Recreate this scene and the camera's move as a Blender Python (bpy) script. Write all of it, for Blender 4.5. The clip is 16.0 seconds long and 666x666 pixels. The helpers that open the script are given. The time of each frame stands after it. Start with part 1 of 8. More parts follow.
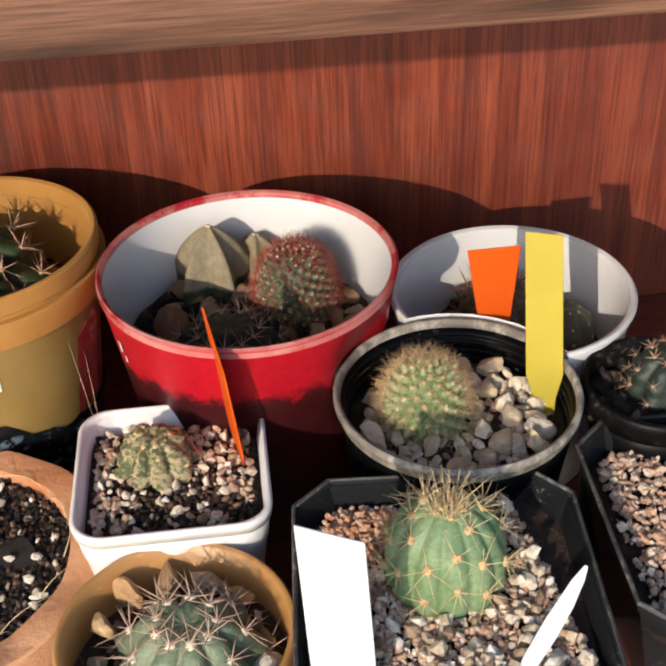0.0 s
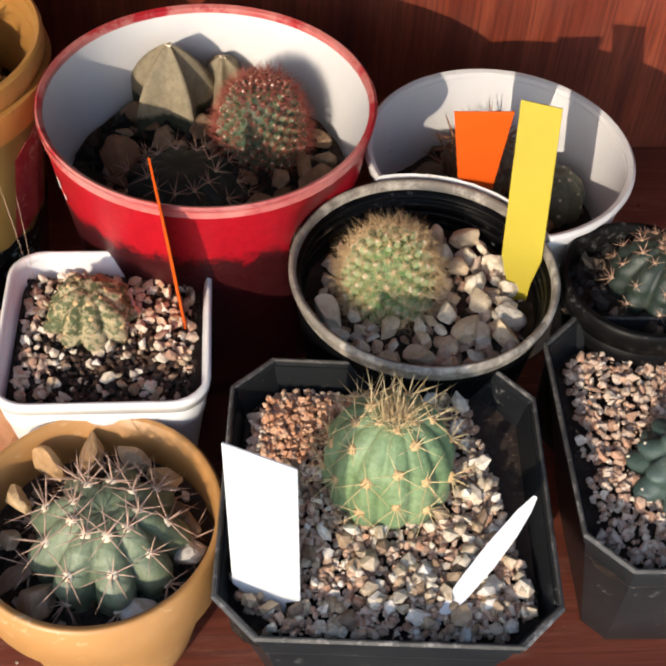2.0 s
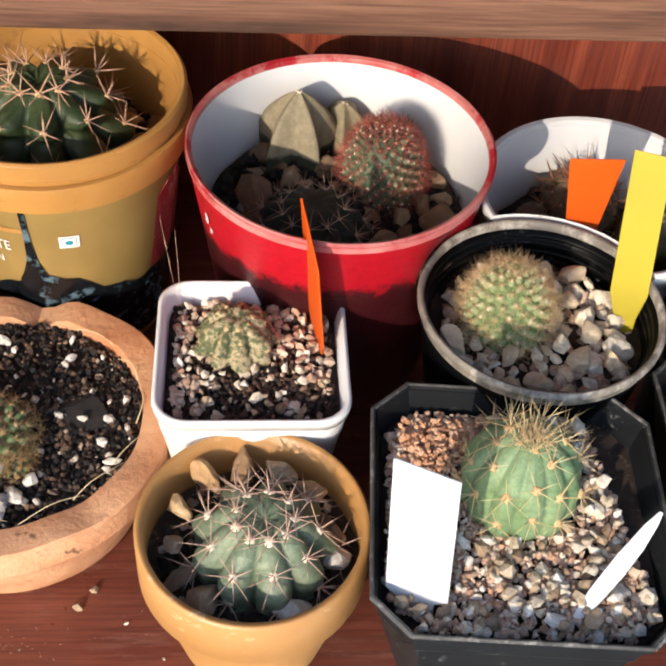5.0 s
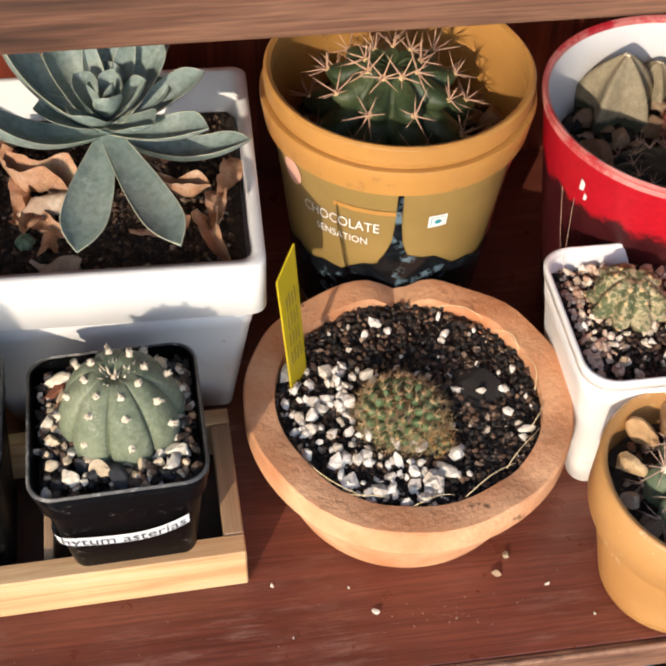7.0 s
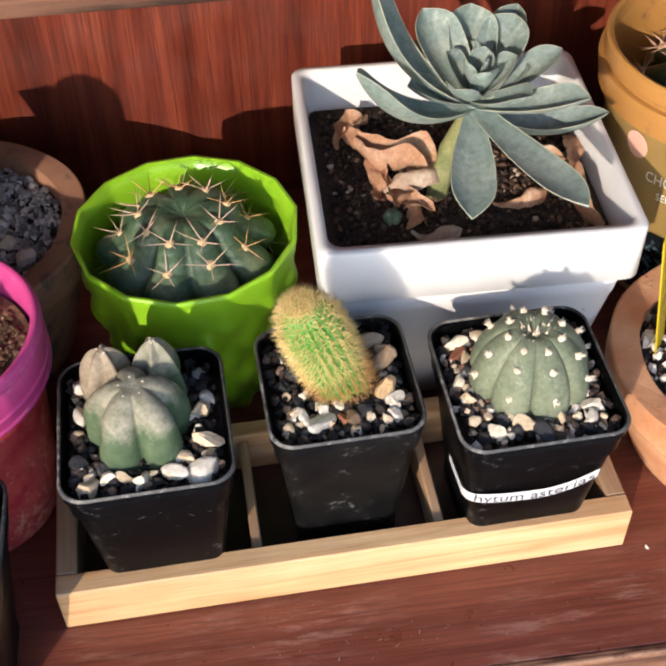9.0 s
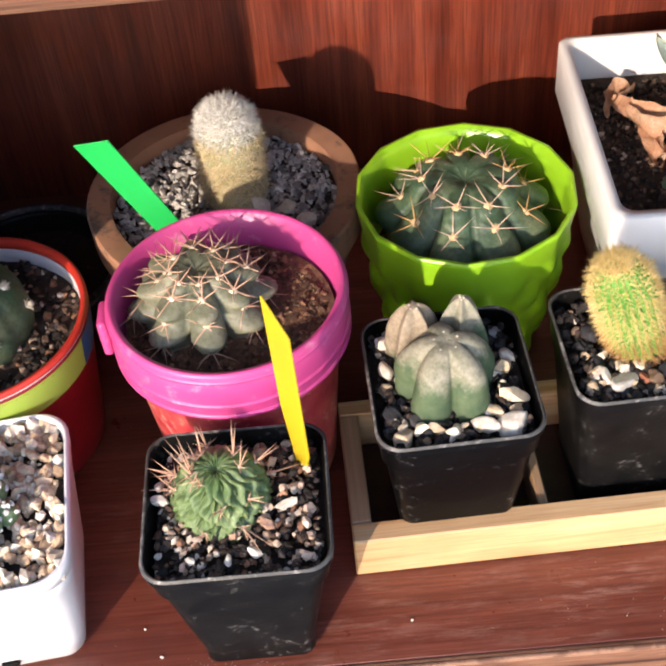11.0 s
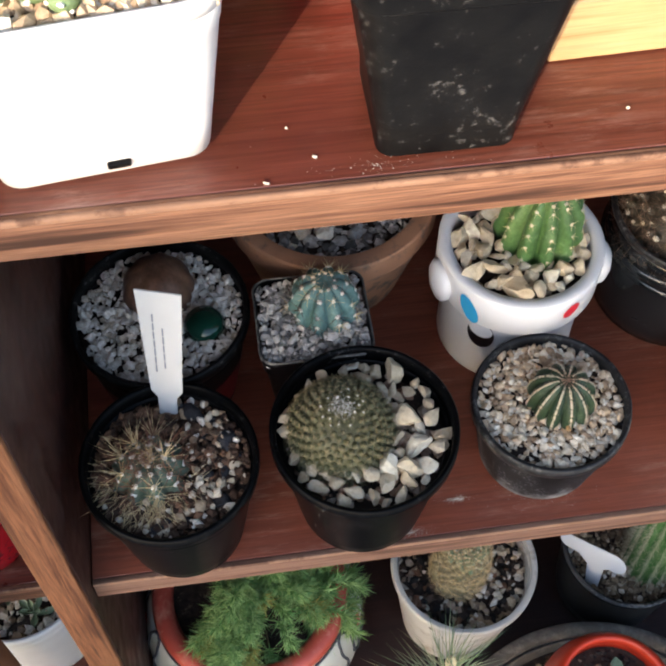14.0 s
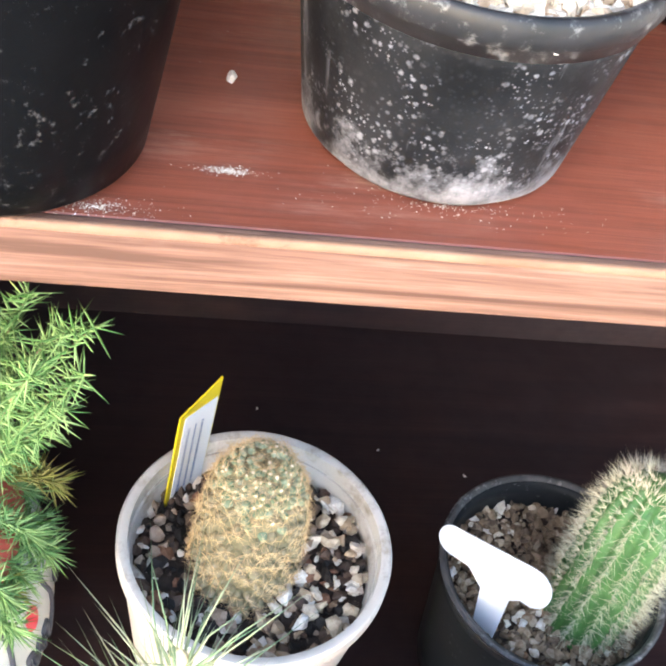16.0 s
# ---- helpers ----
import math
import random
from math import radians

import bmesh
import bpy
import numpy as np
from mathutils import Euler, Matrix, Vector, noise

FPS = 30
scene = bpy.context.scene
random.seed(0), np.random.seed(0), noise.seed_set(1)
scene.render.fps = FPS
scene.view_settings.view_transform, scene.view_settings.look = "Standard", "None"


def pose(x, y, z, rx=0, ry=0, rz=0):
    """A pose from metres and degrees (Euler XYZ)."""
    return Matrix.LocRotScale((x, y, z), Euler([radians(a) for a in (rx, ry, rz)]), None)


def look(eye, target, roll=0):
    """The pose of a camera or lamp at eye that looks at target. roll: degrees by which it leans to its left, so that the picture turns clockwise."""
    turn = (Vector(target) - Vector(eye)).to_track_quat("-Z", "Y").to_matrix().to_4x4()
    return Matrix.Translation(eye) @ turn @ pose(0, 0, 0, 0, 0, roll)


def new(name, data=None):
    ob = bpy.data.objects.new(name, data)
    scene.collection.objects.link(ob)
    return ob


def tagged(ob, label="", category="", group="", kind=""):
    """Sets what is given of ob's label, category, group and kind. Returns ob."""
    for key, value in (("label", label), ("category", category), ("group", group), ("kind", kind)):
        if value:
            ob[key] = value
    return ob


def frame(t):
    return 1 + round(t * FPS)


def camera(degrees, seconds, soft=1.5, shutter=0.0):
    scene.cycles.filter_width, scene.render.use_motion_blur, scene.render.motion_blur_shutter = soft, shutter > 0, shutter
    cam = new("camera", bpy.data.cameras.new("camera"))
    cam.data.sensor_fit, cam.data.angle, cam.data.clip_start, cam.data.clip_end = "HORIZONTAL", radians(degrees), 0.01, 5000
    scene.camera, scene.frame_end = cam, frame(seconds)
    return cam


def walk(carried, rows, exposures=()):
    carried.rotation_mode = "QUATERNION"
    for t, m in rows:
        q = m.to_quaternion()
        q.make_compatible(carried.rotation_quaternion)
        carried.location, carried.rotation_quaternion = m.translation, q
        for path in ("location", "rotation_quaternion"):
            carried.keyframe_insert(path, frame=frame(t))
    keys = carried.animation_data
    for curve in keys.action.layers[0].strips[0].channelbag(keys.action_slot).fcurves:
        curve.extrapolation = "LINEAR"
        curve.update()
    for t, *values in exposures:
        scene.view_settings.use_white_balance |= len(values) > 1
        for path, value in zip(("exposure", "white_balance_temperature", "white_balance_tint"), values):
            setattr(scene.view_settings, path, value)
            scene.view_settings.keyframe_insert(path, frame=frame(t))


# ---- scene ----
cam = camera(32.96, 16.0, soft=2.55)
PATH = [
    (0, (0.4272, -0.2679, 0.3721), (0.5028, 0.5437, -0.2071), -2.35),
    (0.5, (0.4356, -0.2567, 0.3561), (0.5075, 0.4924, -0.3024), -1.47),
    (1, (0.4368, -0.2316, 0.3531), (0.5401, 0.4503, -0.3709), 1.25),
    (1.5, (0.4401, -0.2208, 0.3621), (0.5442, 0.4544, -0.3681), 3.52),
    (2, (0.4410, -0.2109, 0.3792), (0.5226, 0.4547, -0.3626), 4.25),
    (2.5, (0.4432, -0.2050, 0.3924), (0.5234, 0.4726, -0.3386), 4.95),
    (3, (0.4364, -0.2094, 0.3951), (0.5143, 0.4763, -0.3286), 5.09),
    (3.2, (0.4312, -0.2129, 0.3939), (0.5088, 0.4730, -0.3297), 5.18),
    (5.3, (0.3848, -0.2318, 0.4068), (0.4606, 0.4481, -0.3225), 4.56),
    (5.5, (0.3780, -0.2307, 0.4086), (0.4527, 0.4480, -0.3220), 4.15),
    (6, (0.3231, -0.2327, 0.4133), (0.4096, 0.4364, -0.3248), 3.57),
    (6.5, (0.2601, -0.2230, 0.4160), (0.3642, 0.4318, -0.3325), 3.33),
    (7, (0.2174, -0.2227, 0.4056), (0.3283, 0.4357, -0.3389), 1.92),
    (7.5, (0.1895, -0.2272, 0.3912), (0.3014, 0.4538, -0.3325), 0.43),
    (8, (0.1464, -0.2296, 0.3833), (0.2501, 0.4624, -0.3311), -0.14),
    (8.5, (0.1025, -0.2316, 0.3876), (0.1883, 0.4622, -0.3274), -1.00),
    (9, (0.0786, -0.2330, 0.3939), (0.1611, 0.4550, -0.3271), -1.17),
    (9.5, (0.0670, -0.2335, 0.3963), (0.1452, 0.4510, -0.3285), -1.71),
    (10, (0.0356, -0.2334, 0.3973), (0.0943, 0.4547, -0.3259), -2.74),
    (10.2, (0.0244, -0.2360, 0.3992), (0.0652, 0.4531, -0.3243), -3.55),
    (12.3, (-0.0100, -0.2479, 0.3848), (-0.0388, 0.3991, -0.3771), -6.53),
    (12.5, (-0.0134, -0.2613, 0.3669), (-0.0445, 0.3647, -0.4123), -6.77),
    (12.7, (-0.0100, -0.2870, 0.3660), (-0.0363, 0.1945, -0.2680), -6.6),
    (13, (-0.0170, -0.3283, 0.3352), (-0.0496, 0.2437, -0.4844), -6.21),
    (13.5, (-0.0540, -0.3181, 0.2977), (-0.0497, 0.2327, -0.5370), -2.98),
    (14, (-0.1038, -0.2521, 0.2547), (-0.0287, 0.2810, -0.5880), 0.16),
    (14.2, (-0.0910, -0.2450, 0.2250), (0.0000, 0.2543, -0.5817), 1.2),
    (14.5, (-0.0663, -0.2448, 0.1565), (0.0487, 0.2618, -0.6979), 3.70),
    (15, (-0.0359, -0.2283, -0.0077), (0.0785, 0.2974, -0.8506), 5.20),
    (15.3, (-0.0255, -0.2051, -0.0953), (0.0885, 0.3794, -0.8987), 6.01),
    (15.5, (-0.0281, -0.2017, -0.1280), (0.1069, 0.4245, -0.8959), 8.51),
    (16, (-0.0185, -0.2069, -0.1606), (0.1565, 0.4738, -0.8719), 14.12),
]
EXPOSURES = ((0, 1.03, 6200, 11), (0.5, 1.12, 6200, 12), (3, 1.2, 6300, 11), (5.5, 1.33, 6100, 11), (6.5, 1.20, 6500, 12), (7.5, 1.20, 5800, 12), (8, 1.22, 5650, 12), (9, 1.36, 6000, 14), (9.5, 1.36, 6050, 15), (10.2, 1.52, 6200, 16), (12.3, 2.0, 6800, 20), (13, 2.3, 8200, 17), (13.5, 2.2, 8400, 17), (14, 1.80, 6700, 12), (14.2, 1.95, 6700, 12), (14.5, 2.22, 7300, 12), (15, 2.4, 6950, 12), (15.5, 2.9, 6500, 11), (16, 3.4, 6600, 12))
walk(cam, [(t, look(eye, target, roll)) for t, eye, target, roll in PATH], EXPOSURES)

# ---- light: low warm sun from the front left, open sky ----
SUN_ELEV, SUN_AZ = radians(20.5), radians(29.5)   # azimuth from +y towards +x, along the light's way
sun_way = Vector((math.sin(SUN_AZ) * math.cos(SUN_ELEV), math.cos(SUN_AZ) * math.cos(SUN_ELEV), -math.sin(SUN_ELEV)))
world = bpy.data.worlds.new("world")
scene.world = world
world.use_nodes = True
wt = world.node_tree
sky = wt.nodes.new("ShaderNodeTexSky")
sky.sky_type, sky.sun_disc = "NISHITA", False
sky.sun_elevation, sky.sun_rotation = SUN_ELEV, math.atan2(-sun_way.x, -sun_way.y)
wt.links.new(sky.outputs[0], wt.nodes["Background"].inputs[0])
wt.nodes["Background"].inputs[1].default_value = 0.15
sun_data = bpy.data.lights.new("sun", "SUN")
sun_data.energy, sun_data.angle, sun_data.color = 2.0, radians(0.5), (1.0, 0.84, 0.64)
sun = new("sun", sun_data)
sun.matrix_world = look((0, 0, 3), Vector((0, 0, 3)) + sun_way)

# ---- materials ----
def nodes(name, rough=0.6, metal=0.0, spec=0.5):
    m = bpy.data.materials.new(name)
    m.use_nodes = True
    nt = m.node_tree
    b = nt.nodes["Principled BSDF"]
    b.inputs["Roughness"].default_value, b.inputs["Metallic"].default_value = rough, metal
    b.inputs["Specular IOR Level"].default_value = spec
    return m, nt, b


def add(nt, kind, **vals):
    n = nt.nodes.new(kind)
    for k, v in vals.items():
        n.inputs[k].default_value = v
    return n


def ramp(nt, fac, stops, steps=False):
    r = nt.nodes.new("ShaderNodeValToRGB")
    if steps:
        r.color_ramp.interpolation = "CONSTANT"
    els = r.color_ramp.elements
    while len(els) < len(stops):
        els.new(0.5)
    for e, (p, c) in zip(els, stops):
        e.position, e.color = p, (*c, 1) if len(c) == 3 else c
    nt.links.new(fac, r.inputs[0])
    return r.outputs[0]


def coords(nt, scale=(1, 1, 1), rot=(0, 0, 0), space="Object"):
    tc = nt.nodes.new("ShaderNodeTexCoord")
    mp = nt.nodes.new("ShaderNodeMapping")
    mp.inputs["Scale"].default_value, mp.inputs["Rotation"].default_value = scale, rot
    nt.links.new(tc.outputs[space], mp.inputs[0])
    return mp.outputs[0]


def noise_tex(nt, vec, scale, detail=4, rough=0.55, distort=0.0):
    n = add(nt, "ShaderNodeTexNoise", Scale=scale, Detail=detail, Roughness=rough, Distortion=distort)
    nt.links.new(vec, n.inputs["Vector"])
    return n.outputs["Fac"]


def mix(nt, fac, a, b, mode="MIX"):
    n = nt.nodes.new("ShaderNodeMix")
    n.data_type, n.blend_type = "RGBA", mode
    for sock, v in ((0, fac), (6, a), (7, b)):
        if isinstance(v, (int, float)):
            n.inputs[sock].default_value = v
        elif isinstance(v, tuple):
            n.inputs[sock].default_value = (*v, 1)
        else:
            nt.links.new(v, n.inputs[sock])
    return n.outputs[2]


def bump(nt, b, height, strength=0.3, dist=0.001):
    n = add(nt, "ShaderNodeBump", Strength=strength, Distance=dist)
    nt.links.new(height, n.inputs["Height"])
    nt.links.new(n.outputs[0], b.inputs["Normal"])


def surface(name, c1, c2, scale=40, rough=0.6, dirt=None, dirt_scale=90, dirt_amt=(0.55, 0.7), bumps=0.15, spec=0.5, sss=0.0, bump_scale=None):
    """A mottled surface: two tones, and specks or stains of a third."""
    m, nt, b = nodes(name, rough, 0, spec)
    v = coords(nt)
    col = ramp(nt, noise_tex(nt, v, scale, 5), ((0.3, c1), (0.7, c2)))
    if dirt:
        d = noise_tex(nt, v, dirt_scale, 8, 0.7)
        d2 = noise_tex(nt, v, dirt_scale * 0.17, 3)
        mul = add(nt, "ShaderNodeMath")
        mul.operation = "MULTIPLY_ADD"
        nt.links.new(d2, mul.inputs[0])
        mul.inputs[1].default_value = 0.5
        nt.links.new(d, mul.inputs[2])
        f = ramp(nt, mul.outputs[0], ((dirt_amt[0] + 0.25, (0, 0, 0)), (dirt_amt[1] + 0.25, (1, 1, 1))))
        col = mix(nt, f, col, dirt)
    nt.links.new(col, b.inputs["Base Color"])
    if bumps:
        bump(nt, b, noise_tex(nt, v, bump_scale or scale * 4, 6, 0.65), bumps, 0.001)
    if sss:
        b.inputs["Subsurface Weight"].default_value = sss
        b.inputs["Subsurface Radius"].default_value = (0.004, 0.003, 0.001)
        b.inputs["Subsurface Scale"].default_value = 0.5
    return m


def wood(name, axis, c1, c2, c3, rough=0.42, scale=1.0, streak=1.0, wear=None, planks=0):
    """Grain along one axis (0 x, 1 y, 2 z): wide figure, fine pores, faint scratches."""
    m, nt, b = nodes(name, rough, 0, 0.45)
    s = [95 * scale] * 3
    s[axis] = 5.0 * scale
    v = coords(nt, tuple(s))
    s2 = [800 * scale] * 3
    s2[axis] = 22 * scale
    v2 = coords(nt, tuple(s2))
    fig = noise_tex(nt, v, 1.0, 5, 0.6, 0.6)
    col = ramp(nt, fig, ((0.28, c1), (0.5, c2), (0.74, c3)))
    fine = noise_tex(nt, v2, 1.0, 4, 0.65)
    col = mix(nt, ramp(nt, fine, ((0.38, (0.35 * streak,) * 3), (0.56, (0, 0, 0)))), col, tuple(x * 0.35 for x in c1))
    vb = coords(nt)
    blot = noise_tex(nt, vb, 9, 4)
    col = mix(nt, ramp(nt, blot, ((0.35, (0.35, 0.35, 0.35)), (0.65, (0, 0, 0)))), col, tuple(x * 0.6 for x in c1))
    if planks:
        sep = nt.nodes.new("ShaderNodeSeparateXYZ")
        nt.links.new(vb, sep.inputs[0])
        step = add(nt, "ShaderNodeMath")
        step.operation = "MULTIPLY"
        nt.links.new(sep.outputs["X"], step.inputs[0])
        step.inputs[1].default_value = 1 / planks
        low = add(nt, "ShaderNodeMath")
        low.operation = "FLOOR"
        nt.links.new(step.outputs[0], low.inputs[0])
        wn = nt.nodes.new("ShaderNodeTexWhiteNoise")
        wn.noise_dimensions = "1D"
        nt.links.new(low.outputs[0], wn.inputs["W"])
        tone = ramp(nt, wn.outputs["Value"], ((0.0, (0.68, 0.64, 0.64)), (0.5, (0.92, 0.90, 0.90)), (1.0, (1.0, 1.0, 1.0))))
        col = mix(nt, 1.0, col, tone, "MULTIPLY")
    if wear:
        w = noise_tex(nt, coords(nt, (22, 150, 60)), 1.0, 8, 0.8)
        w2 = noise_tex(nt, coords(nt), 16, 4, 0.6)
        both = mix(nt, 1.0, ramp(nt, w, ((0.50, (0, 0, 0)), (0.68, (0.6, 0.6, 0.6)))), ramp(nt, w2, ((0.45, (0, 0, 0)), (0.68, (1, 1, 1)))), "MULTIPLY")
        col = mix(nt, both, col, wear)
        speck = noise_tex(nt, coords(nt), 700, 2, 0.5)
        col = mix(nt, ramp(nt, speck, ((0.76, (0, 0, 0)), (0.80, (0.7, 0.7, 0.7)))), col, (0.5, 0.44, 0.4))
    nt.links.new(col, b.inputs["Base Color"])
    rg = ramp(nt, noise_tex(nt, vb, 60, 5), ((0.3, (rough - 0.12,) * 3), (0.7, (rough + 0.16,) * 3)))
    nt.links.new(rg, b.inputs["Roughness"])
    bump(nt, b, fine, 0.25, 0.0006)
    return m


def ply_edge(name, c_light, c_mid, c_dark, fineness=210):
    """The cut edge of a board: long, slightly wavy layers of light and dark wood."""
    m, nt, b = nodes(name, 0.7, 0, 0.2)
    v = coords(nt, (7, 7, fineness))
    lay = noise_tex(nt, v, 1.0, 4, 0.55, 0.55)
    col = ramp(nt, lay, ((0.33, c_dark), (0.43, c_mid), (0.52, c_light), (0.60, c_mid), (0.66, c_dark), (0.73, c_light)))
    fine = noise_tex(nt, coords(nt, (45, 45, 1500)), 1.0, 5, 0.65, 0.3)
    col = mix(nt, ramp(nt, fine, ((0.36, (0.55, 0.55, 0.55)), (0.58, (0, 0, 0)))), col, c_dark)
    blotch = noise_tex(nt, coords(nt, (16, 16, 60)), 1.0, 5, 0.6)
    col = mix(nt, ramp(nt, blotch, ((0.56, (0, 0, 0)), (0.72, (0.55, 0.55, 0.55)))), col, c_light)
    nt.links.new(col, b.inputs["Base Color"])
    bump(nt, b, lay, 0.3, 0.0008)
    return m


def grains(name, stops, rough=0.8, wet=False):
    """Small stones: each its own tone."""
    m, nt, b = nodes(name, rough, 0, 0.4)
    g = nt.nodes.new("ShaderNodeNewGeometry")
    col = ramp(nt, g.outputs["Random Per Island"], stops, True)
    n = noise_tex(nt, coords(nt), 420, 5, 0.7)
    col = mix(nt, ramp(nt, n, ((0.35, (0.8, 0.8, 0.8)), (0.6, (0, 0, 0)))), col, (0.60, 0.54, 0.48), "MULTIPLY")
    nt.links.new(col, b.inputs["Base Color"])
    bump(nt, b, n, 0.35, 0.0008)
    return m


def stones(name, stops, rough=0.75):
    """Loose pebbles: each object its own tone."""
    m, nt, b = nodes(name, rough, 0, 0.4)
    g = nt.nodes.new("ShaderNodeObjectInfo")
    col = ramp(nt, g.outputs["Random"], stops, True)
    n = noise_tex(nt, coords(nt), 1.6, 6, 0.7)
    col = mix(nt, ramp(nt, n, ((0.4, (0.8, 0.8, 0.8)), (0.62, (0, 0, 0)))), col, (0.74, 0.68, 0.60), "MULTIPLY")
    nt.links.new(col, b.inputs["Base Color"])
    bump(nt, b, n, 0.3, 0.08)
    return m


def droplets(name, dark, grey, chalk, rough=0.5):
    """Dark plastic with dried water drops, streaks and a chalky tide mark at the foot."""
    m, nt, b = nodes(name, rough, 0, 0.14)
    v = coords(nt)
    col = ramp(nt, noise_tex(nt, v, 60, 5), ((0.35, dark), (0.75, grey)))
    patches = ramp(nt, noise_tex(nt, v, 75, 4, 0.6), ((0.45, (0.03, 0.03, 0.03)), (0.64, (1, 1, 1))))
    for scale, rad in ((430, 0.34), (900, 0.30)):
        vo = add(nt, "ShaderNodeTexVoronoi", Scale=scale)
        nt.links.new(v, vo.inputs["Vector"])
        wob = add(nt, "ShaderNodeMath")
        wob.operation = "MULTIPLY_ADD"
        nt.links.new(noise_tex(nt, v, scale * 0.55, 5, 0.7), wob.inputs[0])
        wob.inputs[1].default_value = 1.1
        nt.links.new(vo.outputs["Distance"], wob.inputs[2])
        dot = ramp(nt, wob.outputs[0], ((0.50 + rad * 0.5, (0.8, 0.8, 0.8)), (0.55 + rad, (0, 0, 0))))
        col = mix(nt, mix(nt, 1.0, dot, patches, "MULTIPLY"), col, chalk)
    run = noise_tex(nt, coords(nt, (130, 130, 9)), 1.0, 4, 0.6)
    col = mix(nt, ramp(nt, run, ((0.60, (0, 0, 0)), (0.72, (0.5, 0.5, 0.5)))), col, chalk)
    sep = nt.nodes.new("ShaderNodeSeparateXYZ")
    nt.links.new(v, sep.inputs[0])
    tide = add(nt, "ShaderNodeMath")
    tide.operation = "MULTIPLY_ADD"
    nt.links.new(sep.outputs["Z"], tide.inputs[0])
    tide.inputs[1].default_value = -14
    nt.links.new(noise_tex(nt, v, 95, 7, 0.7), tide.inputs[2])
    col = mix(nt, ramp(nt, tide.outputs[0], ((0.30, (0, 0, 0)), (0.56, (0.85, 0.85, 0.85)))), col, chalk)
    nt.links.new(col, b.inputs["Base Color"])
    bump(nt, b, noise_tex(nt, v, 380, 5, 0.6), 0.08, 0.001)
    return m


M = {}
M["shelf_b"] = wood("shelf_laminate_worn", 0, (0.185, 0.048, 0.027), (0.25, 0.068, 0.038), (0.315, 0.094, 0.054), 0.42, streak=1.0, wear=(0.50, 0.31, 0.22))
M["shelf"] = wood("shelf_laminate", 0, (0.112, 0.028, 0.017), (0.165, 0.045, 0.027), (0.225, 0.068, 0.041), 0.36, streak=1.25, wear=(0.42, 0.26, 0.20))
M["back"] = wood("back_laminate", 2, (0.10, 0.020, 0.011), (0.205, 0.041, 0.020), (0.33, 0.082, 0.038), 0.42, scale=1.1, streak=1.5, planks=0.0635)
# the shade inside the bays is put into the side boards' colour
M["side"] = wood("shaded_side_laminate", 2, (0.030, 0.011, 0.008), (0.050, 0.018, 0.013), (0.075, 0.027, 0.019), 0.45)
M["edge"] = ply_edge("board_edge", (0.235, 0.120, 0.072), (0.150, 0.068, 0.040), (0.042, 0.019, 0.012))
M["edge_top"] = ply_edge("board_edge_dark", (0.185, 0.092, 0.054), (0.120, 0.055, 0.032), (0.034, 0.017, 0.011), 130)
M["edge_side"] = ply_edge("post_edge", (0.22, 0.095, 0.044), (0.155, 0.06, 0.027), (0.05, 0.019, 0.010))
M["edge_pale"] = ply_edge("board_edge_worn", (0.225, 0.128, 0.092), (0.170, 0.090, 0.063), (0.085, 0.043, 0.029))
M["arris"] = surface("worn_arris", (0.19, 0.095, 0.056), (0.27, 0.15, 0.094), 45, 0.8, (0.12, 0.055, 0.032), 70, (0.52, 0.62), 0.2)
M["pine"] = wood("pine_wood", 0, (0.44, 0.215, 0.085), (0.62, 0.40, 0.20), (0.68, 0.48, 0.28), 0.55, scale=1.5, streak=0.6)
M["pine_y"] = wood("pine_wood_cross", 1, (0.30, 0.17, 0.09), (0.43, 0.27, 0.15), (0.52, 0.35, 0.21), 0.55, scale=0.8, streak=0.6)
M["white_glaze"] = surface("white_plastic", (0.64, 0.64, 0.63), (0.73, 0.73, 0.72), 25, 0.35, (0.42, 0.28, 0.17), 70, (0.66, 0.8), 0.03)
M["white_clean"] = surface("white_smooth_plastic", (0.68, 0.68, 0.69), (0.75, 0.75, 0.76), 15, 0.32, (0.5, 0.46, 0.42), 60, (0.68, 0.85), 0.02)
M["black"] = surface("black_plastic", (0.0012, 0.0013, 0.0016), (0.003, 0.0031, 0.0035), 30, 0.34, (0.055, 0.053, 0.052), 420, (0.61, 0.73), 0.08, spec=0.08)
M["black_dusty"] = surface("dusty_black_plastic", (0.002, 0.002, 0.0025), (0.008, 0.0078, 0.0075), 60, 0.42, (0.085, 0.082, 0.08), 360, (0.60, 0.74), 0.10, spec=0.12)
M["smoky"] = surface("smoky_grey_plastic", (0.010, 0.011, 0.013), (0.018, 0.020, 0.021), 30, 0.32, (0.13, 0.13, 0.125), 420, (0.63, 0.74), 0.08, spec=0.15)
M["chalky"] = droplets("chalk_stained_plastic", (0.003, 0.0033, 0.004), (0.016, 0.0165, 0.018), (0.26, 0.26, 0.28))
# the shelf laminate again, with the lower bays' deep shade put into its colour
M["shade_board"] = wood("board_shaded_by_colour", 0, (0.016, 0.007, 0.0065), (0.026, 0.011, 0.0095), (0.04, 0.017, 0.014), 0.5)
M["rim_line"] = surface("worn_black_rim", (0.025, 0.025, 0.025), (0.075, 0.073, 0.07), 120, 0.45, (0.22, 0.21, 0.20), 300, (0.54, 0.68), 0.05, spec=0.4)
M["rim_grey"] = surface("water_marked_grey_rim", (0.006, 0.0065, 0.007), (0.022, 0.022, 0.024), 70, 0.42, (0.17, 0.168, 0.165), 240, (0.53, 0.70), 0.1, spec=0.3)
M["rim_dust"] = surface("chalky_rim", (0.10, 0.09, 0.08), (0.26, 0.23, 0.19), 60, 0.7, (0.45, 0.41, 0.35), 140, (0.48, 0.66), 0.2)
